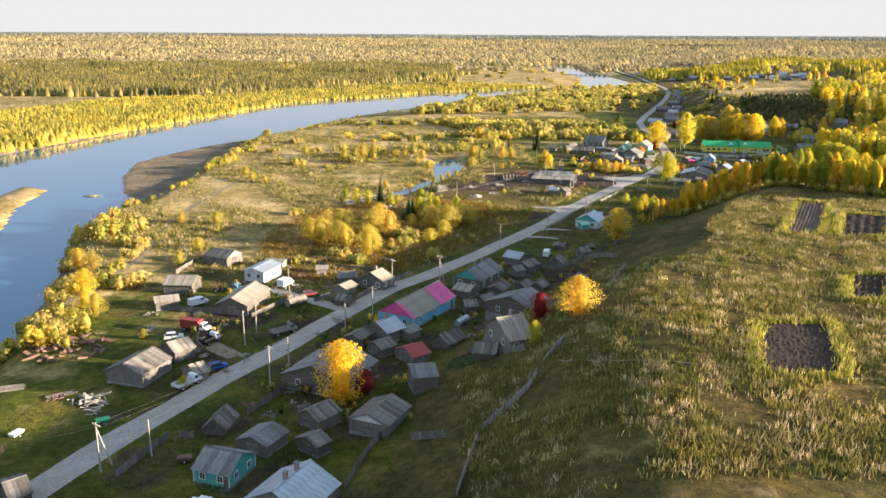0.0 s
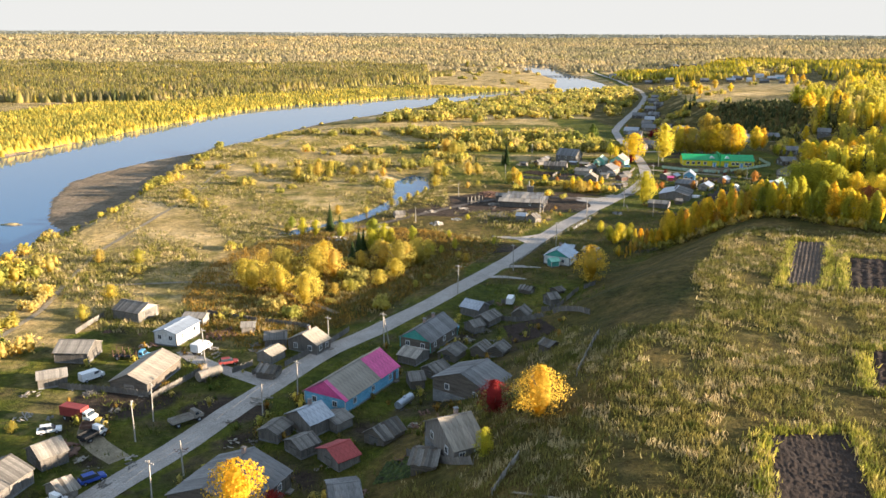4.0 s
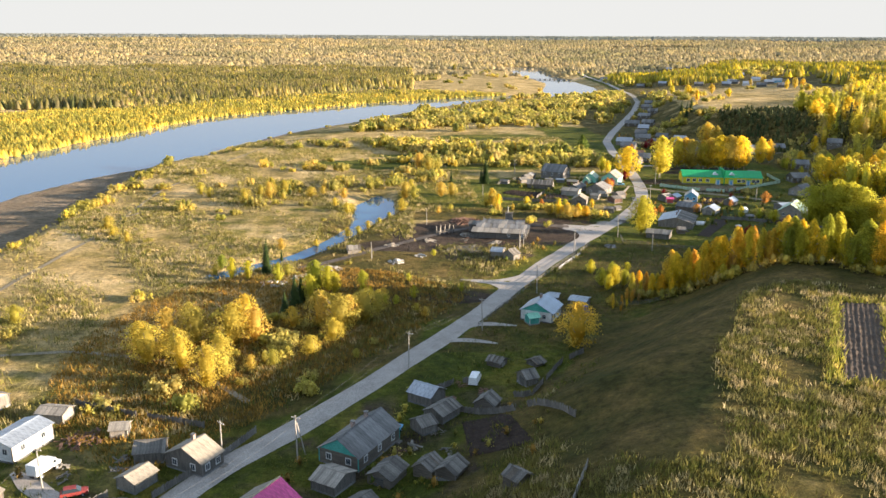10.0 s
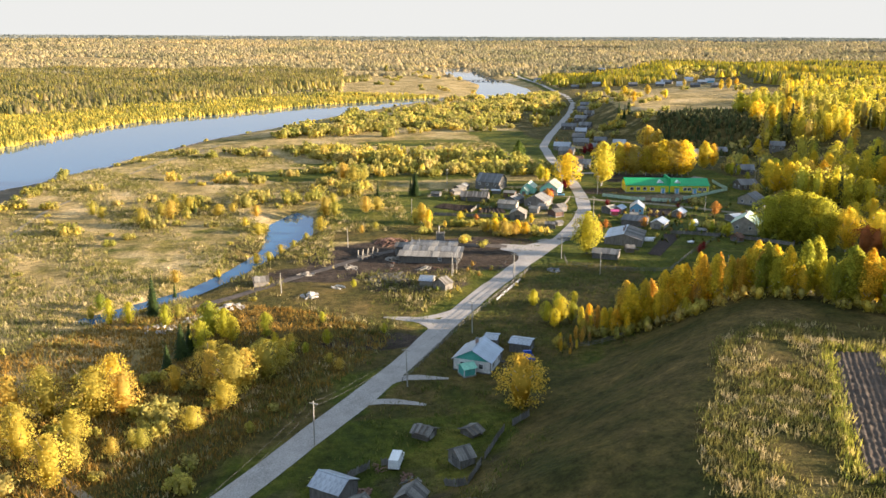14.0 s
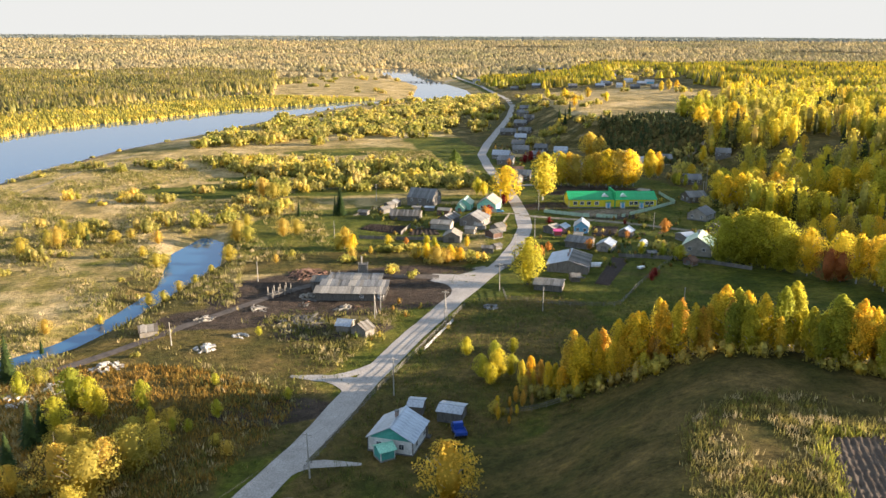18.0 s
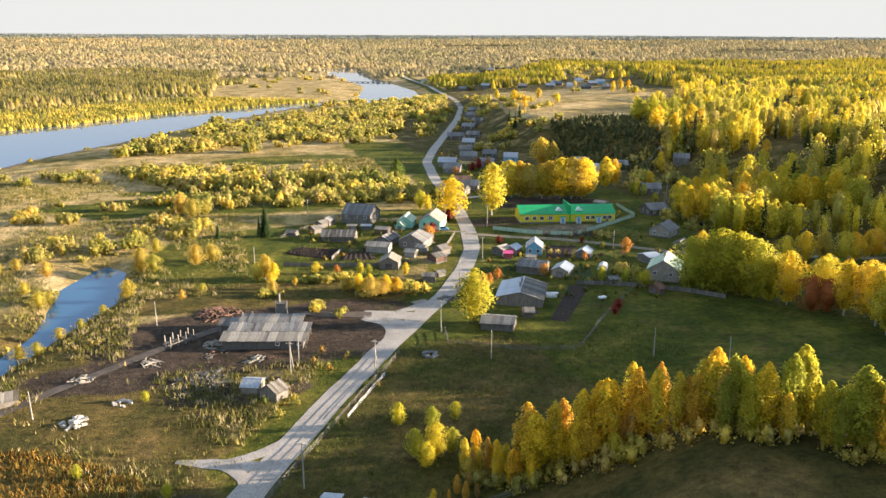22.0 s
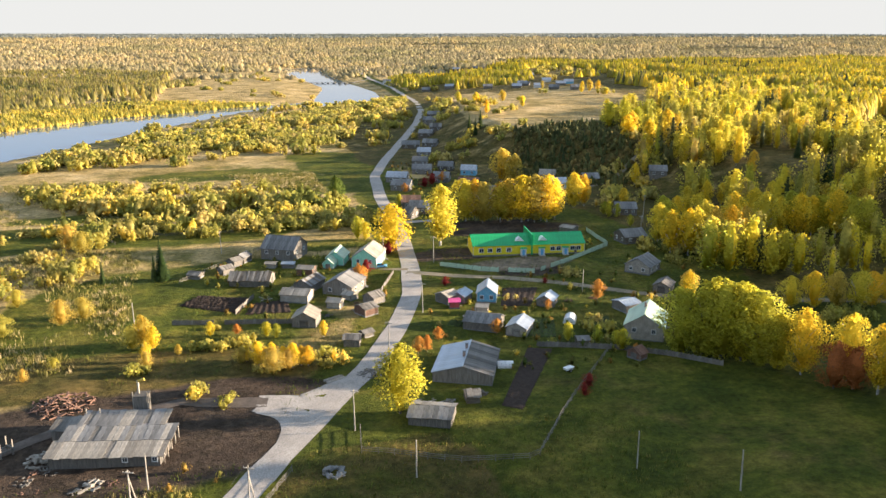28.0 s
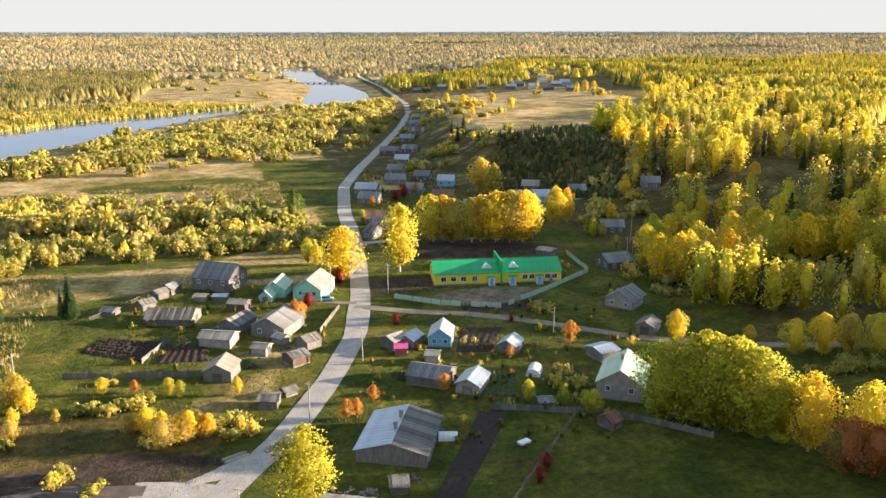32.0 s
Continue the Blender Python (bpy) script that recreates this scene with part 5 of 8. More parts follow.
# houses and sheds on the bluff side of the road
house(-38.4, 130.2, 83, 7.1, 5.0, 1.6, 3.8, M_BOARD, M_BOARD, kind="shed", worn=0.3)
house(-6.1, 191.0, 60, 20.0, 10.0, 3.2, 6.4, M_BLUE, M_TANSLATE, kind="house", patch=(M_PINK, 0.62, 1.0), windows=3, gable=M_PINK, k=0.98)
house(9.9, 219.5, 60, 15.0, 9.0, 3.2, 6.0, M_LOG, M_SLATE, kind="house", chimney=2, windows=3, gable=M_TEAL, trim=M_TEAL)
house(18.4, 184.8, 52, 9.9, 15.0, 3.2, 6.0, M_LOG, M_SLATE, kind="house", windows=2)
house(13.2, 153.1, 24, 5.9, 12.0, 3.4, 6.6, M_WOOD, M_TANSLATE, kind="house", chimney=1, windows=2)
house(-12.8, 174.1, 47, 6.2, 8.0, 3.2, 5.2, M_WOOD, M_ZINC, kind="garage", chimney=1)
house(-10.8, 130.7, 66, 10.8, 9.0, 3.0, 4.8, M_WOOD, M_BOARD, kind="barn", gable=M_WHITE)
house(-21.4, 105.0, 66, 10.1, 11.0, 3.2, 6.0, M_WOOD, M_ZINC, kind="house", chimney=2)
house(-33.5, 114.0, -19, 6.9, 8.0, 2.8, 4.8, M_TEAL, M_SLATE, kind="house", windows=2)
house(-29.5, 122.9, 65, 7.1, 7.0, 2.6, 3.8, M_LOG, M_SLATE, kind="shed")
house(-21.9, 149.6, 67, 13.3, 14.0, 3.4, 6.2, M_LOG, M_SLATE, kind="house", chimney=3, windows=2, k=0.97)
house(-21.6, 132.0, 52, 6.5, 6.5, 2.6, 4.2, M_LOG, M_BOARD, kind="shed")
house(-21.0, 121.8, 50, 3.4, 6.0, 2.6, 3.8, M_LOG, M_BOARD, kind="shed")
house(-6.3, 161.8, 40, 5.3, 8.0, 2.4, 4.0, M_WOOD, M_RED, kind="shed")
house(-3.8, 144.9, 13, 5.5, 8.0, 4.0, 5.4, M_LOG, M_SLATE, kind="barn")
house(1.3, 169.0, 50, 7.1, 6.0, 2.0, 4.0, M_LOG, M_BOARD, kind="shed", worn=0.8)
house(8.8, 151.4, -12, 5.0, 7.0, 2.2, 3.6, M_LOG, M_BOARD, kind="shed", worn=0.6)
house(-13.0, 165.5, 44, 5.0, 6.0, 2.4, 3.6, M_WOOD, M_BOARD, kind="shed")
house(-18.6, 171.0, 64, 5.7, 5.0, 2.4, 3.4, M_WOOD, M_BOARD, kind="shed")
house(-8.2, 175.0, 50, 5.1, 6.0, 2.2, 3.2, M_PALE, M_BOARD, kind="shed")
house(6.2, 207.3, -32, 5.8, 7.0, 2.4, 3.6, M_WOOD, M_PALE, kind="shed")
house(14.9, 209.5, 61, 6.9, 5.5, 2.2, 3.6, M_LOG, M_BOARD, kind="shed", worn=0.4)
house(21.9, 211.3, 60, 5.1, 4.5, 2.0, 3.4, M_LOG, M_BOARD, kind="shed", worn=0.5)
house(25.7, 209.0, 60, 5.5, 4.5, 2.0, 3.4, M_LOG, M_BOARD, kind="shed")
house(6.7, 194.1, 14, 3.6, 5.5, 2.4, 3.6, M_LOG, M_BOARD, kind="shed")
house(11.0, 199.3, 47, 5.6, 5.0, 2.2, 3.4, M_LOG, M_BOARD, kind="shed")
house(34.7, 194.6, -51, 3.6, 4.0, 1.8, 2.8, M_LOG, M_BOARD, kind="shed", worn=0.5)
house(22.1, 240.2, -36, 6.8, 6.5, 2.8, 4.4, M_WOOD, M_ZINC, kind="shed")
house(25.0, 232.8, 51, 7.1, 5.5, 2.2, 3.6, M_WOOD, M_BOARD, kind="shed")
house(21.3, 227.1, 34, 4.0, 5.0, 2.2, 3.4, M_WOOD, M_BOARD, kind="shed")
house(34.1, 235.5, 63, 4.7, 5.0, 2.2, 4.0, M_LOG, M_BOARD, kind="shed")
house(43.7, 247.4, 23, 3.4, 5.0, 2.4, 3.8, M_WOOD, M_BOARD, kind="shed")
house(38.3, 258.6, -36, 4.3, 4.0, 1.5, 2.4, M_LOG, M_BOARD, kind="shed", worn=0.9)
house(47.1, 258.4, 37, 3.4, 4.0, 1.2, 2.0, M_LOG, M_BOARD, kind="shed", worn=0.9)

# the white-roofed house below the belt
house(53.4, 290.8, 63, 9.7, 9.5, 3.2, 5.8, M_WHITE, M_ZINC, kind="house", chimney=1, windows=2, gable=M_TEAL)
house(58.7, 302.7, -20, 3.4, 5.0, 2.6, 3.2, M_LOG, M_ZINC, kind="shed")
house(65.1, 298.8, -27, 5.8, 5.5, 2.6, 3.2, M_WOOD, M_ZINC, kind="shed")
house(50.2, 285.7, 19, 3.4, 3.6, 2.4, 3.2, M_TEAL, M_MINT, kind="porch")

# sawmill and its outbuildings
house(48.0, 351.7, -20, 4.4, 6.0, 2.4, 3.4, M_PALE, M_ZINC, kind="shed")
house(52.1, 347.5, 48, 4.6, 5.5, 2.4, 4.2, M_WOOD, M_BOARD, kind="shed", worn=0.6)
house(-0.8, 357.8, 12, 5.2, 6.0, 1.8, 3.0, M_PALE, M_PALE, kind="shed", worn=0.7)

# cluster west of the bend
house(94.5, 508.9, -31, 12.2, 11.0, 4.2, 7.6, M_WOOD, M_SLATE, kind="house", windows=3, k=0.97)
house(120.5, 493.0, 64, 13.7, 9.0, 4.0, 7.0, M_MINT, M_PALE, kind="house", windows=2)
house(110.6, 496.1, 68, 9.3, 6.5, 3.0, 5.4, M_MINT, M_PALEGREEN, kind="house")
house(107.2, 490.5, 65, 5.6, 4.5, 2.2, 4.2, M_MINT, M_PALEGREEN, kind="shed")
house(82.2, 480.0, -16, 13.0, 9.0, 2.6, 4.4, M_WOOD, M_BOARD, kind="barn", worn=0.85, k=0.92)
house(93.2, 459.2, -25, 9.8, 7.0, 2.8, 4.0, M_PALE, M_PALE, kind="barn")
house(98.0, 469.9, 52, 10.5, 7.0, 2.8, 4.6, M_WOOD, M_SLATE, kind="shed", worn=0.2)
house(107.9, 465.9, 58, 12.4, 10.0, 3.2, 5.8, M_WOOD, M_SLATE, kind="house", windows=2)
house(93.5, 439.5, 71, 8.5, 7.5, 3.0, 5.0, M_WOOD, M_TANSLATE, kind="barn")
house(102.8, 451.1, -30, 4.6, 4.5, 2.2, 3.0, M_PALE, M_PALE, kind="shed")
house(110.0, 443.5, 26, 5.3, 6.0, 2.6, 3.6, M_RUST, M_BOARD, kind="shed")
house(114.0, 452.7, 32, 5.2, 5.5, 2.4, 3.8, M_WOOD, M_BOARD, kind="shed")
house(107.9, 456.9, -48, 3.9, 4.0, 2.0, 2.8, M_PALE, M_PALE, kind="shed")
house(102.4, 421.8, -16, 4.8, 5.0, 2.2, 2.8, M_WOOD, M_BOARD, kind="shed", worn=0.6)
house(106.7, 426.2, 26, 3.4, 3.0, 1.6, 2.2, M_WOOD, M_BOARD, kind="shed")
house(80.6, 505.2, 56, 5.8, 4.5, 2.4, 3.6, M_WOOD, M_SLATE, kind="shed")
house(77.7, 500.7, 40, 4.4, 4.5, 2.2, 3.2, M_WOOD, M_BOARD, kind="shed")
house(74.6, 491.8, 31, 4.8, 4.5, 2.2, 3.2, M_WOOD, M_BOARD, kind="shed")
house(65.6, 489.3, -28, 4.5, 4.5, 1.6, 2.4, M_WOOD, M_BOARD, kind="shed")
house(99.0, 484.6, -26, 6.2, 5.0, 2.6, 3.4, M_RUST, M_TANSLATE, kind="shed")
house(89.0, 495.7, -21, 4.1, 3.5, 1.8, 2.2, M_PALE, M_PALE, kind="shed")
house(94.4, 494.2, -19, 4.7, 3.5, 1.8, 2.2, M_WOOD, M_ZINC, kind="shed")

# houses east of the bend
house(124.3, 399.0, 65, 16.0, 13.4, 2.8, 4.6, M_WOOD, M_ZINC, kind="house", chimney=2, patch=(M_BOARD, 0.0, 1.0), k=0.96)
house(110.5, 377.7, -26, 8.5, 7.0, 2.2, 3.1, M_WOOD, M_SLATE, kind="shed", worn=0.4, k=0.97)
house(120.6, 383.9, -7, 3.5, 4.5, 1.8, 2.8, M_LOG, M_BOARD, kind="shed", worn=0.6)
house(137.4, 425.4, -35, 11.0, 9.0, 2.8, 4.6, M_WOOD, M_SLATE, kind="barn")
house(140.5, 435.8, -24, 3.7, 4.0, 2.6, 3.2, M_PALE, M_PALE, kind="shed")
house(144.8, 419.0, 54, 9.1, 6.5, 2.8, 4.4, M_PALE, M_ZINC, kind="shed")
house(145.8, 447.1, 68, 8.5, 6.0, 3.2, 5.4, M_BLUE, M_ZINC, kind="house", windows=2)
house(133.9, 447.1, 30, 5.5, 6.0, 2.8, 3.8, M_WOOD, M_PALE, kind="shed")
house(138.1, 447.2, 49, 6.5, 5.0, 2.6, 3.8, M_WOOD, M_ZINC, kind="shed")
house(134.4, 442.0, -13, 3.4, 3.5, 2.4, 3.0, M_RED, M_PINK, kind="shed")
house(160.2, 437.4, 50, 6.8, 5.5, 2.4, 4.0, M_WOOD, M_ZINC, kind="shed")
house(175.3, 409.7, 55, 13.4, 10.5, 4.2, 7.6, M_PALE, M_PALEGREEN, kind="house", windows=3, chimney=1)
house(179.6, 427.8, 14, 6.5, 7.0, 2.6, 3.4, M_WOOD, M_ZINC, kind="shed")
house(155.8, 405.7, -10, 3.4, 3.5, 2.2, 2.8, M_LOG, M_SLATE, kind="shed")
house(164.9, 395.3, 25, 3.4, 4.5, 2.0, 3.4, M_RUST, M_RUST, kind="shed")
house(202.5, 459.9, 39, 9.7, 9.0, 3.0, 5.6, M_PALE, M_SLATE, kind="house", windows=2)
house(198.6, 440.3, 45, 8.2, 6.0, 2.4, 4.0, M_WOOD, M_BOARD, kind="shed", worn=0.3)
house(237.9, 537.6, -18, 9.5, 8.0, 3.0, 5.4, M_LOG, M_SLATE, kind="house", windows=3)
house(217.5, 495.4, 1, 9.7, 9.0, 3.0, 5.2, M_LOG, M_SLATE, kind="house", windows=2)
house(201.8, 514.2, -51, 6.7, 6.0, 2.6, 3.2, M_WOOD, M_PALE, kind="shed")
house(176.2, 494.3, -9, 38.8, 12.0, 3.8, 6.4, M_YELLOW, M_GREENROOF, kind="school")

# houses along the road beyond the bend
house(160.6, 614.9, -28, 9.1, 8.5, 3.0, 5.2, M_WOOD, M_SLATE, kind="house", windows=2)
house(155.4, 576.3, -13, 8.0, 8.5, 3.0, 5.2, M_LOG, M_RUST, kind="house", windows=2)
house(163.4, 636.6, -25, 10.2, 8.5, 3.0, 5.2, M_WOOD, M_ZINC, kind="house", windows=2)
house(181.6, 657.7, -17, 10.0, 8.5, 3.0, 5.2, M_WOOD, M_SLATE, kind="house", windows=2)
house(200.5, 724.0, -21, 8.0, 8.5, 3.0, 5.2, M_WOOD, M_ZINC, kind="house", windows=2)
house(201.0, 760.3, -17, 11.5, 8.5, 3.0, 5.2, M_LOG, M_SLATE, kind="house", windows=2)
house(213.9, 758.7, -28, 9.3, 8.5, 3.0, 5.2, M_WOOD, M_SLATE, kind="house", windows=2)
house(221.3, 796.8, -28, 9.7, 8.5, 3.0, 5.2, M_LOG, M_SLATE, kind="house", windows=2)
house(243.0, 863.6, -29, 11.5, 8.5, 3.0, 5.2, M_WOOD, M_SLATE, kind="house", windows=2)
house(255.7, 901.6, -25, 9.7, 8.5, 3.0, 5.2, M_WOOD, M_SLATE, kind="house", windows=2)
house(204.9, 647.7, -24, 8.0, 8.5, 3.0, 5.2, M_BLUE, M_ZINC, kind="house", windows=2)
house(193.0, 611.1, -22, 9.6, 8.5, 3.0, 5.2, M_LOG, M_RUST, kind="house", windows=2)
house(185.1, 631.2, -26, 8.0, 8.5, 3.0, 5.2, M_WOOD, M_SLATE, kind="house", windows=2)
house(199.5, 587.6, -28, 8.0, 8.5, 3.0, 5.2, M_LOG, M_SLATE, kind="house", windows=2)
house(226.8, 601.3, -23, 8.3, 8.5, 3.0, 5.2, M_WOOD, M_PALE, kind="house", windows=2)
house(235.2, 600.6, -15, 8.0, 8.5, 3.0, 5.2, M_BLUE, M_ZINC, kind="house", windows=2)
house(257.2, 610.5, -15, 8.0, 8.5, 3.0, 5.2, M_RUST, M_SLATE, kind="house", windows=2)
house(240.5, 625.3, -29, 8.0, 8.5, 3.0, 5.2, M_WOOD, M_TANSLATE, kind="house", windows=2)
house(156.2, 564.2, -25, 8.0, 8.5, 3.0, 5.2, M_LOG, M_SLATE, kind="house", windows=2)
house(188.0, 685.9, -23, 8.0, 8.5, 3.0, 5.2, M_WOOD, M_SLATE, kind="house", windows=2)
house(197.4, 665.2, -25, 8.0, 8.5, 3.0, 5.2, M_LOG, M_SLATE, kind="house", windows=2)
house(150.1, 555.2, -42, 3.9, 8.5, 3.0, 5.2, M_WOOD, M_BOARD, kind="house", windows=2)
house(284.7, 591.8, -26, 8.2, 8.5, 3.0, 5.2, M_WOOD, M_SLATE, kind="house", windows=2)
house(230.1, 804.0, -17, 8.0, 8.5, 3.0, 5.2, M_LOG, M_BOARD, kind="house", windows=2)

# the further village
house(526.2, 1562.7, -18, 11.5, 9.0, 3.0, 5.6, M_WOOD, M_SLATE, kind="house")
house(525.0, 1476.6, -27, 11.5, 9.0, 3.0, 5.6, M_WOOD, M_ZINC, kind="house")
house(465.8, 1461.0, -16, 11.5, 9.0, 3.0, 5.6, M_WHITE, M_SLATE, kind="house")
house(485.7, 1320.6, -30, 11.5, 9.0, 3.0, 5.6, M_WOOD, M_PALE, kind="house")
house(521.9, 1350.9, -15, 11.5, 9.0, 3.0, 5.6, M_WOOD, M_ZINC, kind="house")
house(499.4, 1236.0, -19, 11.5, 9.0, 3.0, 5.6, M_WHITE, M_ZINC, kind="house")
house(413.2, 1370.0, -28, 11.5, 9.0, 3.0, 5.6, M_WOOD, M_SLATE, kind="house")
house(465.5, 1392.3, -19, 11.5, 9.0, 3.0, 5.6, M_WOOD, M_PALE, kind="house")
house(451.1, 1289.8, -18, 11.5, 9.0, 3.0, 5.6, M_WOOD, M_SLATE, kind="house")
house(359.1, 1377.7, -15, 11.5, 9.0, 3.0, 5.6, M_WOOD, M_SLATE, kind="house")
house(446.0, 1583.3, -19, 11.5, 9.0, 3.0, 5.6, M_LOG, M_SLATE, kind="house")
house(493.3, 1613.4, -28, 11.5, 9.0, 3.0, 5.6, M_WOOD, M_ZINC, kind="house")
house(503.8, 1177.1, -23, 11.5, 9.0, 3.0, 5.6, M_BLUE, M_ZINC, kind="house")
house(362.6, 1502.5, -25, 10.0, 9.0, 3.0, 5.6, M_WOOD, M_ZINC, kind="house")
house(459.2, 1209.4, -29, 11.5, 9.0, 3.0, 5.6, M_WOOD, M_SLATE, kind="house")
house(350.1, 1278.8, -27, 10.1, 9.0, 3.0, 5.6, M_LOG, M_SLATE, kind="house")
house(384.0, 1287.0, -28, 11.5, 9.0, 3.0, 5.6, M_WOOD, M_ZINC, kind="house")
house(398.4, 1300.2, -29, 11.5, 9.0, 3.0, 5.6, M_WHITE, M_SLATE, kind="house")
house(417.6, 1325.6, -14, 11.5, 9.0, 3.0, 5.6, M_WOOD, M_ZINC, kind="house")
house(420.5, 1271.5, -27, 11.5, 9.0, 3.0, 5.6, M_WOOD, M_PALE, kind="house")
house(415.1, 1223.7, -14, 11.5, 9.0, 3.0, 5.6, M_WOOD, M_SLATE, kind="house")
house(440.4, 1188.3, -24, 11.5, 9.0, 3.0, 5.6, M_WOOD, M_ZINC, kind="house")
house(460.3, 1222.0, -21, 11.5, 9.0, 3.0, 5.6, M_WHITE, M_ZINC, kind="house")
house(458.7, 1163.0, -15, 11.5, 9.0, 3.0, 5.6, M_WHITE, M_ZINC, kind="house")
house(454.3, 1108.0, -29, 11.5, 9.0, 3.0, 5.6, M_WOOD, M_SLATE, kind="house")
house(487.3, 1164.1, -19, 11.5, 9.0, 3.0, 5.6, M_WOOD, M_ZINC, kind="house")
house(528.3, 1534.6, -21, 11.5, 9.0, 3.0, 5.6, M_WOOD, M_ZINC, kind="house")
house(539.7, 1486.8, -26, 11.5, 9.0, 3.0, 5.6, M_WOOD, M_SLATE, kind="house")
house(522.4, 1595.8, -28, 11.5, 9.0, 3.0, 5.6, M_WOOD, M_SLATE, kind="house")
house(463.7, 1070.2, -14, 11.5, 9.0, 3.0, 5.6, M_WOOD, M_SLATE, kind="house")
house(343.1, 1483.8, -25, 11.5, 9.0, 3.0, 5.6, M_WHITE, M_PALE, kind="house")

# ---------------------------------------------------------------- trees

# trees among the yards
tree("broadgold", -18.5, 138.9, 12.5)
tree("round", 26.6, 152.7, 8.5)
tree("crimson", -14.4, 143.8, 5.0)
tree("crimson", 20.2, 161.5, 6.0)
tree("crimson", -9.6, 128.3, 2.5)
tree("olive", 17.3, 144.9, 5.0)
tree("olive", -50.0, 146.5, 3.0)
tree("olive", -20.9, 145.8, 2.5)
tree("willow", -78.0, 233.5, 4.5)
tree("willow", -67.4, 173.8, 2.5)
tree("willow", -94.9, 232.8, 3.0)
tree("willow", -100.8, 226.9, 6.0)
tree("willow", -106.3, 229.9, 7.0)
tree("willow", -94.3, 205.9, 7.0)
tree("willow", -84.1, 188.1, 6.0)
tree("willow", -89.4, 194.3, 6.0)
tree("willow", -86.3, 180.7, 5.0)
tree("willow", -85.1, 169.5, 4.0)
tree("willow", -91.6, 182.2, 5.0)
tree("willow", -89.9, 173.0, 4.5)

# willows and birches in the scrub
tree("willow", -40.5, 261.3, 9.0)
tree("willow", -39.4, 273.8, 9.0)
tree("willow", -32.0, 257.6, 8.0)
tree("willow", -23.8, 248.0, 9.0)
tree("willow", -32.8, 273.8, 9.0)
tree("willow", -23.8, 273.6, 10.0)
tree("willow", -22.1, 280.9, 10.0)
tree("willow", -18.6, 273.5, 9.0)
tree("willow", -24.5, 261.5, 7.0)
tree("willow", -44.9, 269.4, 7.0)
tree("willow", -10.9, 283.6, 6.0)
tree("willow", -3.9, 283.8, 9.0)
tree("willow", 0.9, 281.6, 10.0)
tree("willow", 6.8, 288.8, 9.0)
tree("willow", 9.9, 293.7, 7.0)
tree("willow", -4.5, 265.7, 5.0)
tree("willow", -12.2, 259.4, 4.0)
tree("willow", -16.8, 257.5, 3.5)
tree("willow", -21.6, 253.4, 6.0)
tree("willow", -34.7, 263.5, 8.0)
tree("willow", -35.8, 280.7, 8.0)
tree("willow", -0.1, 274.6, 6.0)
tree("willow", 3.0, 286.4, 8.0)
tree("willow", 6.4, 263.4, 2.5)
tree("willow", 11.3, 305.2, 4.0)
tree("olive", -9.1, 304.5, 8.0)
tree("olive", -2.7, 310.3, 7.0)
tree("olive", -35.0, 325.8, 7.0)
tree("olive", -30.5, 326.1, 6.0)
tree("olive", -20.9, 323.4, 6.0)
tree("olive", -41.5, 340.1, 5.0)
tree("olive", 74.6, 329.1, 5.0)
tree("olive", 80.4, 325.6, 5.0)
tree("olive", 85.7, 328.6, 4.0)
tree("olive", -5.8, 316.8, 5.0)
tree("olive", 18.2, 323.0, 3.0)
tree("olive", 14.7, 302.1, 3.0)
tree("olive", 26.5, 351.9, 2.5)
tree("spruce", -12.9, 301.4, 9.0)
tree("spruce", -14.5, 293.8, 7.0)
tree("spruce", -11.6, 304.2, 8.0)
tree("spruce", -25.9, 332.7, 11.0)
tree("spruce", -24.3, 351.8, 5.0)
tree("amber", 58.3, 267.8, 11.5)
tree("willow", -96.0, 392.8, 5.0)
tree("willow", -82.3, 373.6, 4.0)
tree("willow", -90.4, 382.3, 4.0)
tree("willow", -93.8, 286.6, 5.0)
tree("willow", -81.5, 286.7, 5.0)
tree("willow", -78.1, 252.7, 4.0)
tree("willow", -42.5, 335.4, 4.0)
tree("willow", -116.3, 435.3, 4.0)
tree("willow", -78.4, 464.1, 6.0)
tree("willow", -72.5, 455.6, 5.0)
tree("willow", -53.6, 440.3, 7.0)
tree("willow", -45.3, 462.4, 8.0)
tree("willow", -39.7, 461.7, 7.0)
tree("willow", -26.6, 453.7, 5.0)
tree("willow", -4.9, 386.4, 4.0)
tree("willow", -19.0, 330.0, 4.0)
tree("willow", -21.8, 460.3, 4.0)

# round the pond and the sawmill
tree("olive", 4.9, 312.9, 7.0)
tree("olive", -8.7, 315.6, 9.0)
tree("olive", -5.1, 313.3, 8.0)
tree("olive", 19.7, 307.6, 4.0)
tree("olive", 7.6, 305.6, 4.5)
tree("olive", 33.6, 312.8, 3.0)
tree("olive", 11.9, 302.9, 3.0)
tree("olive", 75.2, 315.9, 6.0)
tree("olive", 78.6, 315.0, 7.0)
tree("olive", 81.9, 315.9, 5.5)
tree("olive", 76.1, 312.3, 5.0)
tree("willow", -5.5, 296.3, 6.0)
tree("willow", -2.5, 296.6, 5.0)
tree("willow", 5.4, 299.9, 5.0)
tree("willow", 6.4, 292.0, 5.0)
tree("willow", 22.6, 291.5, 3.0)
tree("willow", 20.4, 295.8, 2.5)
tree("willow", -44.8, 451.2, 8.0)
tree("willow", -49.6, 456.2, 6.0)
tree("willow", 16.0, 451.3, 8.0)
tree("willow", 20.0, 448.1, 6.0)
tree("willow", 14.9, 425.6, 6.0)
tree("willow", -27.4, 454.1, 4.0)
tree("willow", -0.2, 479.1, 5.0)
tree("willow", 23.0, 537.8, 9.0)
tree("willow", 28.2, 530.4, 8.0)
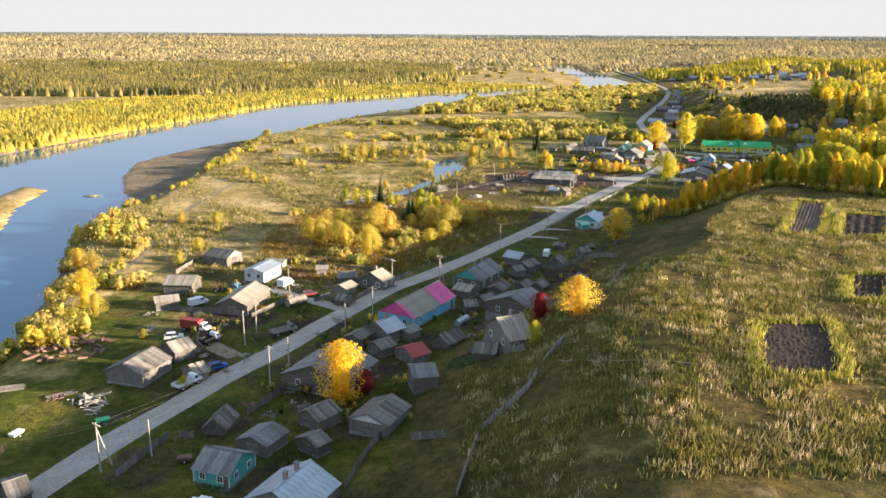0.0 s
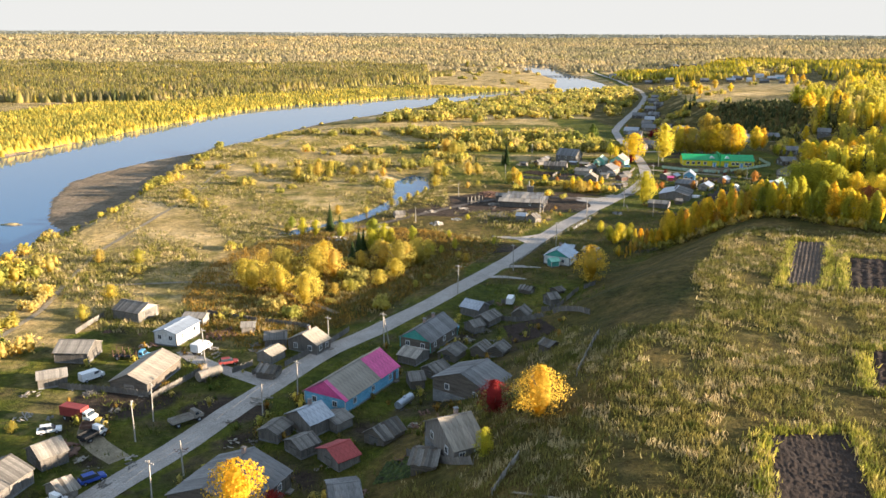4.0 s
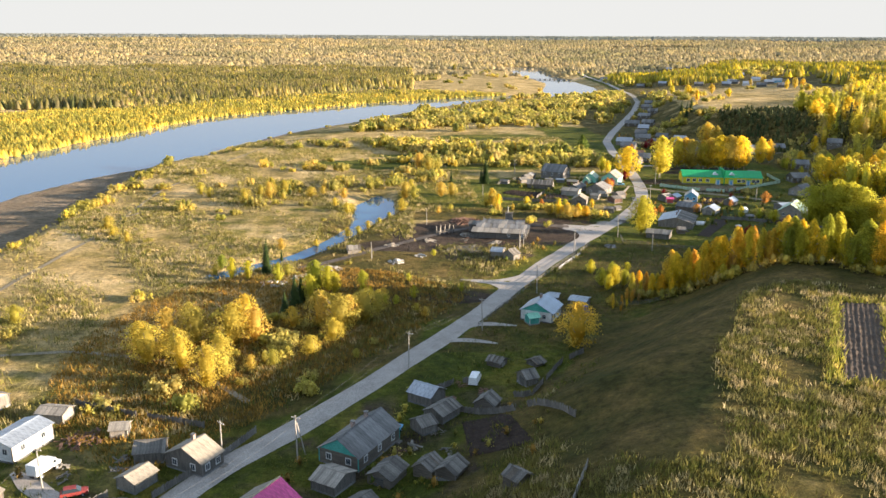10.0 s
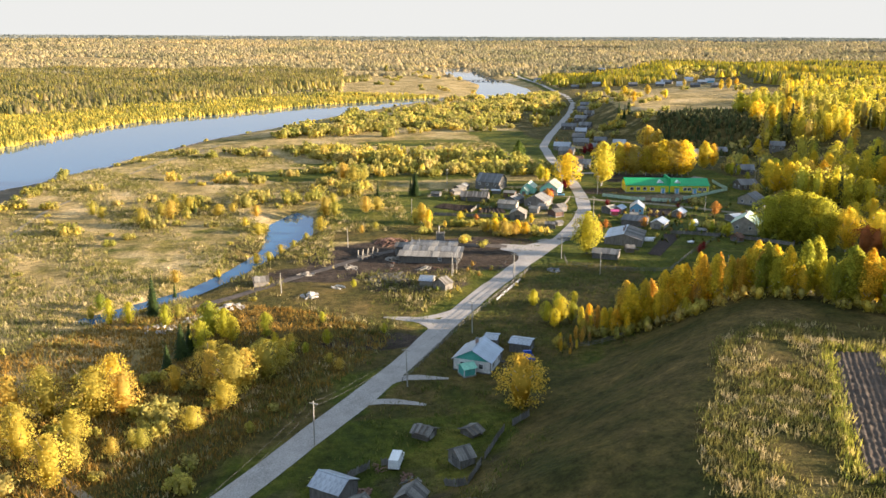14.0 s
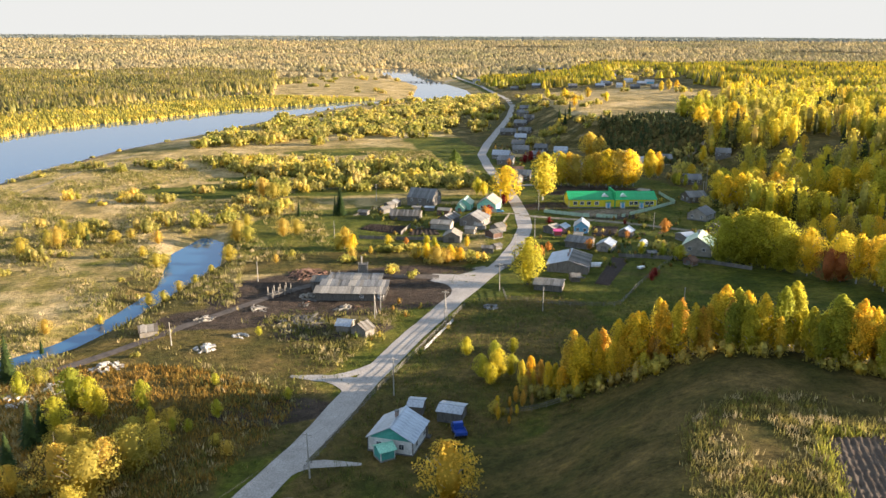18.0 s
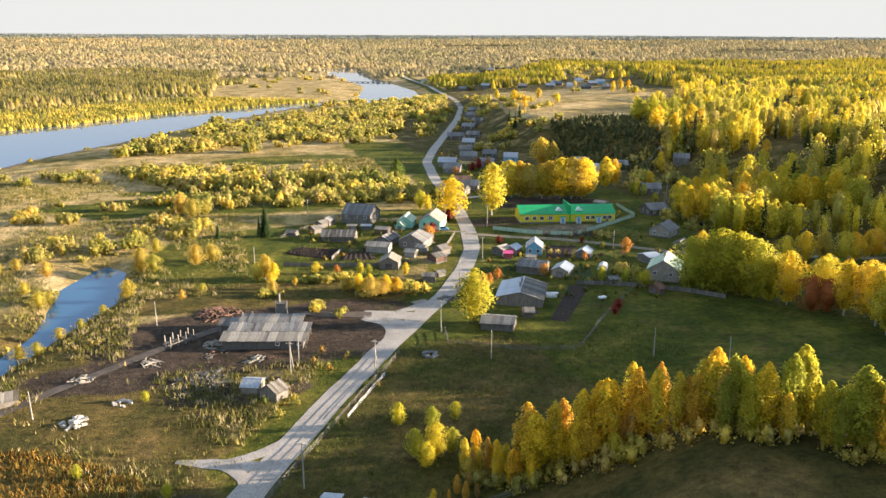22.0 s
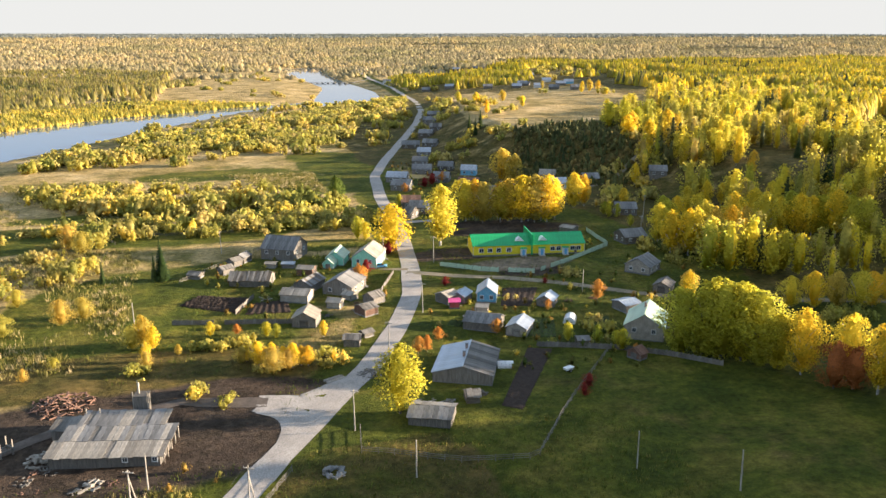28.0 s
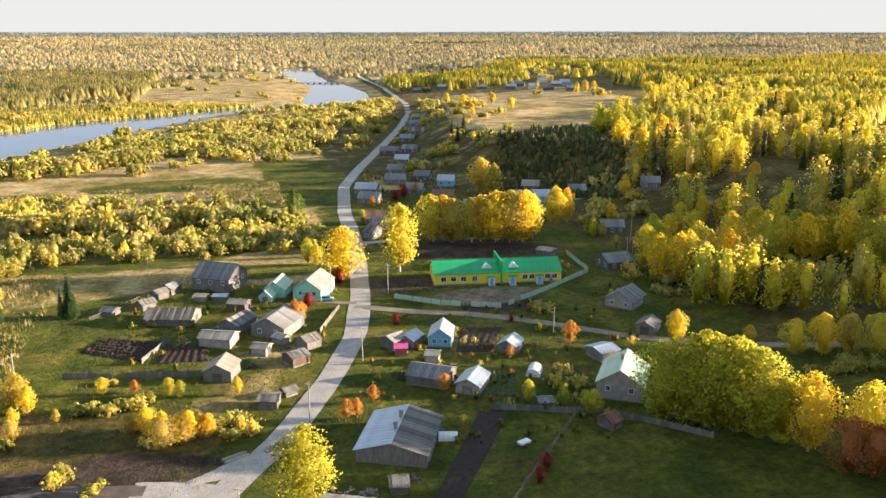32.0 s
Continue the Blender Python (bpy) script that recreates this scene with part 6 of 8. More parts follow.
tree("willow", 33.1, 535.1, 6.0)
tree("willow", 32.5, 454.7, 7.0)
tree("willow", 37.5, 458.4, 6.0)
tree("willow", 18.8, 472.7, 5.0)
tree("willow", 51.3, 431.8, 6.0)
tree("willow", 54.4, 434.7, 5.0)
tree("willow", 79.7, 416.3, 5.0)
tree("willow", 82.2, 409.5, 6.0)
tree("willow", 86.0, 410.3, 5.0)
tree("willow", 90.0, 411.7, 4.5)
tree("willow", 76.0, 416.8, 4.0)
tree("willow", 55.2, 419.6, 4.0)
tree("willow", -11.3, 451.0, 5.0)
tree("willow", -13.8, 433.3, 4.0)
tree("willow", -7.9, 422.5, 5.0)
tree("willow", -6.1, 427.4, 4.0)
tree("willow", -25.9, 361.7, 4.0)
tree("willow", -14.9, 370.9, 3.0)
tree("willow", -0.9, 386.1, 3.5)
tree("willow", 2.3, 395.6, 3.5)
tree("willow", 6.3, 401.6, 3.0)
tree("willow", 10.0, 413.0, 3.0)
tree("willow", 30.2, 418.0, 3.0)
tree("willow", 35.4, 423.8, 3.0)
tree("spruce", 56.1, 489.2, 11.0)
tree("spruce", 38.9, 490.2, 7.0)
tree("spruce", -40.1, 461.5, 8.0)
tree("spruce", -37.1, 460.7, 6.0)
tree("green", 126.4, 593.8, 11.0)

# trees of the village at the bend
tree("broadgold", 130.5, 504.6, 17.0)
tree("broadgold", 169.7, 542.5, 17.0)
tree("broadgold", 175.9, 539.6, 16.0)
tree("broadgold", 186.6, 538.4, 17.0)
tree("broadgold", 190.9, 535.3, 19.0)
tree("broadgold", 195.7, 533.5, 19.0)
tree("broadgold", 200.4, 532.3, 19.0)
tree("broadgold", 213.5, 620.8, 17.0)
tree("broadgold", 222.7, 555.3, 14.0)
tree("gold", 149.3, 508.5, 21.8)
tree("gold", 183.1, 542.2, 15.4)
tree("gold", 205.2, 535.4, 16.6)
tree("gold", 216.7, 612.2, 15.4)
tree("gold", 222.7, 555.3, 15.4)
tree("gold", 228.6, 557.1, 14.1)
tree("gold", 182.8, 538.0, 15.4)
tree("gold", 173.8, 543.5, 16.6)
tree("gold", 193.9, 535.8, 17.9)
tree("gold", 198.9, 534.5, 17.9)
tree("gold", 96.3, 428.5, 4.5)
tree("gold", 82.4, 410.9, 6.5)
tree("gold", 79.5, 414.0, 6.0)
tree("gold", 86.9, 411.1, 6.0)
tree("gold", 90.4, 411.2, 5.0)
tree("gold", 84.9, 412.1, 5.0)
tree("gold", 81.2, 412.4, 5.0)
tree("gold", 53.6, 433.0, 8.0)
tree("gold", 56.1, 430.2, 6.0)
tree("gold", 55.0, 423.1, 5.0)
tree("gold", 62.0, 425.2, 3.0)
tree("gold", 198.8, 427.6, 9.0)
tree("gold", 217.1, 424.5, 5.0)
tree("gold", 88.9, 411.7, 5.0)
tree("gold", 77.1, 417.1, 4.0)
tree("olive", 122.5, 525.1, 9.0)
tree("olive", 149.9, 575.4, 6.0)
tree("olive", 104.9, 381.6, 14.5)
tree("olive", 153.6, 409.1, 5.0)
tree("olive", 159.8, 405.8, 5.0)
tree("olive", 163.8, 400.6, 5.5)
tree("olive", 163.8, 403.8, 4.0)
tree("olive", 69.1, 436.0, 4.0)
tree("olive", 82.7, 432.0, 4.0)
tree("olive", 85.0, 430.0, 4.0)
tree("olive", 125.0, 523.2, 7.0)
tree("olive", 228.2, 537.4, 6.0)
tree("olive", 231.3, 531.9, 6.0)
tree("orange", 116.2, 411.3, 4.5)
tree("orange", 118.5, 411.6, 4.5)
tree("orange", 122.9, 417.6, 4.0)
tree("orange", 158.2, 432.4, 3.5)
tree("orange", 138.6, 418.8, 4.5)
tree("orange", 175.0, 436.4, 6.5)
tree("orange", 112.9, 469.5, 7.0)
tree("orange", 114.5, 471.0, 6.0)
tree("orange", 75.8, 435.2, 3.0)
tree("orange", 159.8, 604.9, 5.0)
tree("orange", 184.1, 627.3, 6.0)
tree("orange", 165.5, 397.3, 3.0)
tree("crimson", 129.1, 502.1, 5.0)
tree("crimson", 117.3, 481.9, 4.5)
tree("crimson", 143.7, 379.1, 3.0)
tree("crimson", 146.8, 383.3, 3.0)
tree("crimson", 172.5, 617.4, 5.0)
tree("crimson", 177.5, 622.1, 6.0)
tree("crimson", 127.6, 503.9, 4.0)
tree("crimson", 137.7, 462.5, 3.0)
tree("crimson", 167.5, 456.3, 2.0)
tree("spruce", 55.7, 489.9, 13.0)
tree("spruce", 53.7, 489.1, 9.0)
tree("spruce", 162.2, 811.1, 8.0)
tree("spruce", 236.5, 732.7, 12.0)
tree("spruce", 243.6, 744.2, 13.0)
tree("spruce", 240.0, 756.5, 11.0)
tree("green", 124.5, 589.2, 13.0)

# the row beyond the green field, its unseen south end added for shade
for kind, x, y, h in (("willowtall", 176.0, 394.5, 16), ("willowtall", 179.5, 391.5, 18), ("willowtall", 183.0, 389.0, 19), ("willowtall", 186.5, 386.5, 18.5), ("willowtall", 189.5, 383.5, 17.5), ("willowtall", 183.5, 393.5, 17), ("willowtall", 188.5, 389.5, 17),
                      ("willowtall", 192.0, 380.5, 13), ("broadgold", 194.5, 376.0, 15.5), ("gold", 197.5, 378.0, 12), ("russet", 194.5, 366.0, 10.5), ("russet", 197.0, 363.5, 9.5), ("broadgold", 200.0, 368.5, 15), ("gold", 198.5, 358.5, 15), ("broadgold", 201.5, 354.5, 15),
                      ("gold", 199.5, 348.5, 14), ("gold", 204.0, 351.0, 12), ("gold", 197.0, 342.0, 13), ("gold", 201.5, 337.0, 12), ("gold", 196.0, 331.0, 11), ("broadgold", 204.0, 343.0, 14), ("gold", 207.0, 330.0, 14), ("broadgold", 206.0, 321.0, 15), ("gold", 207.0, 311.0, 14), ("broadgold", 205.0, 301.0, 14), ("gold", 199.9, 428.9, 9), ("gold", 217.0, 424.5, 5),
                      ("broadgold", 223.0, 415.5, 9), ("broadgold", 228.5, 413.0, 10.5), ("gold", 233.5, 410.0, 11), ("broadgold", 239.0, 408.0, 11), ("broadgold", 245.0, 409.5, 10), ("gold", 251.0, 411.0, 10), ("broadgold", 257.0, 413.0, 10), ("gold", 236.0, 414.0, 9),
                      ("olive", 242.6, 446.8, 6), ("olive", 245.9, 447.5, 5), ("olive", 255.0, 465.1, 6), ("olive", 261.0, 466.3, 8), ("olive", 276.4, 462.0, 5), ("olive", 277.3, 452.1, 5), ("olive", 207.8, 443.9, 3)):
    tree(kind, x, y, h)

# edge of the wood
tree("gold", 224.0, 487.6, 15.0)
tree("gold", 222.2, 475.9, 15.0)
tree("gold", 226.5, 471.9, 16.2)
tree("gold", 230.5, 473.7, 16.2)
tree("gold", 233.0, 467.0, 17.5)
tree("gold", 238.5, 465.1, 17.5)
tree("gold", 245.6, 468.4, 16.2)
tree("gold", 263.6, 482.1, 17.5)
tree("gold", 272.1, 484.8, 15.0)
tree("gold", 239.6, 483.3, 16.2)
tree("gold", 253.3, 485.3, 17.5)
tree("gold", 272.4, 500.2, 15.0)
tree("gold", 279.1, 482.9, 16.2)
tree("gold", 284.1, 481.3, 15.0)
tree("gold", 289.5, 475.3, 17.5)
tree("gold", 291.8, 614.5, 17.5)
tree("gold", 306.6, 622.4, 17.5)
tree("gold", 311.9, 623.7, 15.0)
tree("gold", 293.2, 640.5, 13.8)
tree("gold", 298.1, 644.0, 15.0)
tree("olive", 226.2, 477.7, 11.2)
tree("olive", 239.4, 470.8, 11.2)
tree("olive", 250.5, 472.5, 12.5)
tree("olive", 234.5, 498.8, 13.8)
tree("olive", 282.9, 493.4, 15.0)
tree("olive", 287.8, 480.7, 15.0)
tree("olive", 291.1, 469.9, 16.2)
tree("olive", 291.4, 463.4, 17.5)
tree("olive", 306.2, 686.9, 16.2)
tree("olive", 314.8, 683.5, 17.5)
tree("olive", 309.8, 660.6, 16.2)

# scattered trees of the upland
tree("gold", 272.1, 591.4, 11.0)
tree("gold", 285.8, 608.8, 12.0)
tree("gold", 304.1, 545.2, 12.0)
tree("gold", 307.8, 562.1, 11.0)
tree("gold", 244.7, 551.5, 8.0)
tree("gold", 275.6, 536.2, 12.0)
tree("gold", 282.0, 534.7, 10.0)
tree("gold", 289.7, 511.5, 13.0)
tree("gold", 294.6, 507.5, 12.0)
tree("gold", 295.1, 498.0, 13.0)
tree("gold", 299.7, 494.1, 12.0)
tree("gold", 303.9, 487.4, 13.0)
tree("gold", 304.7, 479.7, 12.0)
tree("gold", 258.4, 524.1, 13.0)
tree("gold", 258.4, 514.9, 12.0)
tree("gold", 245.5, 510.3, 12.0)
tree("gold", 446.1, 1122.9, 10.2)
tree("gold", 309.2, 836.7, 9.0)
tree("gold", 314.6, 896.6, 10.2)
tree("gold", 283.9, 874.2, 11.5)
tree("gold", 294.4, 957.8, 10.2)
tree("gold", 264.8, 793.1, 10.2)
tree("gold", 448.9, 1006.9, 13.0)
tree("gold", 432.4, 990.8, 12.0)
tree("gold", 452.2, 995.3, 12.0)
tree("olive", 281.0, 508.9, 12.0)
tree("olive", 283.4, 497.0, 11.0)
tree("olive", 292.7, 481.7, 12.0)
tree("olive", 243.9, 519.1, 11.0)
tree("olive", 267.4, 502.6, 11.0)
tree("olive", 270.4, 450.7, 4.0)
tree("olive", 266.7, 457.4, 3.0)
tree("olive", 238.5, 448.1, 4.0)
tree("olive", 256.1, 453.9, 3.0)
tree("olive", 252.5, 424.7, 4.0)
tree("olive", 250.6, 432.0, 3.0)
tree("olive", 228.3, 532.8, 7.0)
tree("olive", 228.2, 514.9, 5.0)
tree("spruce", 313.5, 510.1, 14.0)
tree("spruce", 312.1, 506.5, 13.0)
tree("spruce", 319.0, 494.2, 13.0)
tree("spruce", 334.7, 554.3, 12.0)


# the belt of young birches on the bluff
def belt():
    q = smooth_line([(83, 308), (88, 302), (97, 297), (108, 291), (119, 281), (130, 270), (142, 259), (158, 248)], 1.0)
    for k in range(0, len(q), 2):
        for row in (0, 1, 2):
            u = k / len(q)
            kind = RNG.choice(("slim", "slim", "slimrust", "gold")) if u < 0.4 else RNG.choice(("slim", "slimgreen", "slimgreen", "olive"))
            tall = (6.5 if u < 0.1 else 10.5) * RNG.uniform(0.55, 1.22)
            tree(kind, q[k][0] + RNG.uniform(-2.2, 2.2) + row * 1.5, q[k][1] + RNG.uniform(-1.8, 1.8) + row * 2.2, tall if kind.startswith("slim") else tall * 0.72)
    # saplings trailing off the belt's lower end
    for _ in range(16):
        u = RNG.random()
        tree(RNG.choice(("slimrust", "slim", "willow")), 84 - 10 * u + RNG.uniform(-1.5, 1.5), 306 - 10 * u + RNG.uniform(-4, 4), RNG.uniform(2.0, 5.0) * (1.2 - 0.5 * u))

    # brushwood under the birches
    rng = np.random.default_rng(61)
    xy = q[rng.integers(0, len(q), 170)] + rng.normal(0, 1.6, (170, 2)) + (-0.6, -1.2)
    tall = rng.uniform(1.0, 3.4, 170)
    leafy_stuff("belt_brushwood", xy, tall, tall * 0.6, M_SCRUB, "tan brushwood and saplings under the birch belt", "bushes", 62, 60, 0.2, 0.3)


belt()


def scrub():
    rng = np.random.default_rng(5)
    pts, tall = [], []

    def spread(line, n, wide, lo, hi):
        q = smooth_line(line, 1.0)
        m = max(3, n // 8)
        heart = q[rng.integers(0, len(q), m)] + rng.normal(0, wide, (m, 2))
        size = rng.uniform(lo, hi, m)
        k = rng.integers(0, m, n)
        pts.append(heart[k] + rng.normal(0, 1, (n, 2)) * (size[k] * 0.55)[:, None])
        tall.append(size[k] * rng.uniform(0.6, 1.15, n))

    # river bank, hedge lines and thickets of the flood meadow
    spread([(-97, 168), (-106, 205), (-112, 232), (-124, 268), (-128, 310), (-122, 360), (-118, 420), (-120, 480), (-118, 560)], 620, 2.2, 1.2, 3.6)
    spread([(-92, 160), (-96, 200), (-104, 240), (-112, 280)], 160, 6, 2.0, 5.5)
    spread([(-110, 600), (-70, 760), (0, 890), (90, 1080), (180, 1130)], 300, 9, 1.0, 2.2)
    spread([(10, 560), (60, 552), (110, 548), (132, 546)], 300, 5, 3, 7)
    spread([(40, 600), (90, 575), (130, 562)], 160, 5, 3, 6)
    spread([(-60, 640), (20, 640), (90, 640)], 200, 9, 2.5, 5)
    spread([(-4, 644), (24, 598), (85, 594), (128, 582)], 420, 5, 4, 8)
    spread([(-20, 726), (10, 745), (52, 757)], 300, 12, 4, 8)
    spread([(20, 790), (60, 800), (120, 810), (190, 870)], 1300, 26, 3, 7)
    spread([(60, 870), (130, 920), (240, 985)], 1300, 26, 3, 7)
    spread([(150, 960), (215, 1040), (262, 1110)], 600, 16, 3, 7)
    spread([(140, 1060), (230, 1080), (280, 1130)], 320, 20, 3, 7)
    spread([(-40, 336), (-18, 352), (-2, 385), (-12, 400), (-16, 440), (-2, 470), (16, 480)], 90, 3.0, 0.8, 2.4)
    spread([(-30, 322), (-5, 350), (12, 385), (20, 430)], 50, 3.0, 0.5, 1.2)
    spread([(-60, 470), (-20, 480), (20, 500), (40, 520)], 170, 9, 1.5, 5)
    spread([(-80, 350), (-60, 400), (-40, 440)], 32, 16, 1.2, 3.6)
    spread([(-100, 430), (-60, 520), (-30, 560)], 90, 22, 1, 4)
    spread([(66, 400), (86, 412), (100, 418)], 70, 3, 1.0, 3.0)
    spread([(70, 424), (90, 418)], 40, 4, 1, 3)
    spread([(-30, 240), (-10, 262), (5, 280), (-20, 285)], 240, 12, 1.0, 3.5)
    spread([(170, 420), (220, 400), (260, 390)], 130, 12, 1.0, 3.5)
    spread([(200, 470), (240, 470), (280, 500)], 200, 16, 1.5, 5)
    spread([(-110, 560), (-70, 420), (-75, 330), (-60, 280)], 60, 20, 0.7, 2.4)
    spread([(0, 430), (40, 450), (80, 440)], 60, 14, 0.8, 2.6)
    spread([(-60, 560), (0, 530), (50, 500)], 110, 16, 1.5, 4.5)
    spread([(195, 680), (240, 740), (280, 860), (330, 1000)], 300, 18, 2, 6)
    spread([(230, 560), (280, 580), (320, 640)], 160, 14, 2, 6)
    spread([(380, 1260), (480, 1340), (540, 1290), (600, 1500)], 150, 34, 5, 10)
    spread([(280, 880), (350, 1010), (430, 1000), (480, 900)], 70, 34, 4, 8)
    spread([(230, 1230), (120, 1300), (60, 1500), (150, 1700), (200, 1500)], 170, 28, 3, 6)
    spread([(60, 1160), (20, 1120), (-60, 1060)], 120, 14, 3, 6)
    xy, h = np.concatenate(pts), np.concatenate(tall)
    ok = ~within(xy[:, 0], xy[:, 1], RIVER) & ~within(xy[:, 0], xy[:, 1], POND) & (to_line(xy[:, 0], xy[:, 1], ROAD) > 6)
    xy, h = xy[ok], h[ok]
    near = xy[:, 1] < 560
    leafy_stuff("scrub", xy[near], h[near], h[near] * 0.58, M_SCRUB, "yellowing willow scrub of the meadow and banks", "bushes", 21, 40, 0.34, 0.2)
    leafy_stuff("scrub", xy[~near], h[~near], h[~near] * 0.6, M_SCRUB, "dense yellow willow thickets beyond the village", "bushes", 22, 18, 0.8, 0.3)


scrub()


def wood_edge():
    """The nearer woods on the upland, leaf by clump."""
    rng = np.random.default_rng(8)
    x, y = rng.uniform(205, 640, 8500), rng.uniform(320, 900, 8500)
    bound = np.maximum(246 + 0.45 * (y - 560) + 14 * np.sin(y * 0.05), np.where(y < 440, 242, 0))
    ok = (x > bound) & (x < bound + 165) & ~within(x, y, FIELD) & ~within(x, y, SLOPE) & ~within(x, y, PASTURE) & (in_view(x, y, 0.06))
    ok &= np.sin(x * 0.055) * np.sin(y * 0.047 + 1) + 0.5 * np.sin(x * 0.12 + y * 0.08) > -0.28
    ok &= ~within(x, y, [(240, 615), (280, 580), (268, 508), (215, 450), (180, 450), (200, 560)])
    for cx, cy, rx, ry in ((318, 545, 36, 17), (292, 470, 30, 10), (400, 640, 40, 12), (270, 620, 26, 10)):
        ok &= np.hypot((x - cx) / rx, (y - cy) / ry) > 1
    ok &= ~((x < 300) & (y < 430))
    x, y = x[ok][:860], y[ok][:860]
    h = rng.uniform(11, 18, len(x))
    fir = rng.random(len(x)) < 0.13
    leafy_stuff("spruce_edge", np.c_[x, y][fir], h[fir], h[fir] * 0.2, M_DARKWOODS, "dark spruces among the upland birches", "forest", 24, 110, 0.6, 1.0)
    x, y, h = x[~fir], y[~fir], h[~fir]
    leafy_stuff("wood_edge", np.c_[x, y], h, h * rng.uniform(0.22, 0.33, len(x)), M_EDGE, "golden birches thickly covering the upland", "forest", 23, 270, 0.42, 0.0)
    # unseen trees added on the rise, to cast shade over the green field
    x, y = rng.uniform(224, 262, 90), rng.uniform(285, 342, 90)
    h = rng.uniform(12, 17, len(x))
    leafy_stuff("wood_edge", np.c_[x, y], h, h * rng.uniform(0.22, 0.33, len(x)), M_EDGE, "golden birches added out of view to shade the field", "forest", 27, 200, 0.5, 0.0)


wood_edge()


def garden_shrubs():
    """Currants, raspberry canes and young trees of the yards."""
    rng = np.random.default_rng(31)
    spots = ((-20, 160, 16, 30, 60), (10, 190, 12, 26, 46), (-45, 195, 24, 26, 40), (30, 225, 14, 20, 34), (95, 475, 26, 30, 76), (145, 420, 22, 30, 80), (170, 450, 24, 20, 40), (190, 590, 32, 34, 90), (185, 660, 18, 40, 60), (215, 480, 20, 26, 40), (60, 350, 16, 20, 26))
    xy = np.concatenate([np.c_[rng.uniform(cx - rx, cx + rx, n), rng.uniform(cy - ry, cy + ry, n)] for cx, cy, rx, ry, n in spots])
    ok = to_line(xy[:, 0], xy[:, 1], ROAD) > 5
    xy = xy[ok]
    h = rng.uniform(0.6, 2.2, len(xy))
    kind = rng.integers(0, 3, len(xy))
    for k, (m, words) in enumerate(((M_NETTLE, "dull green currant bushes in the yards"), (M_WEED, "rusty raspberry canes along the fences"), (M_SCRUB, "small yellowing garden shrubs"))):
        p = kind == k
        leafy_stuff("garden_shrubs", xy[p], h[p], h[p] * 0.6, m, words, "bushes", 40 + k, 46, 0.16, 0.2)


garden_shrubs()


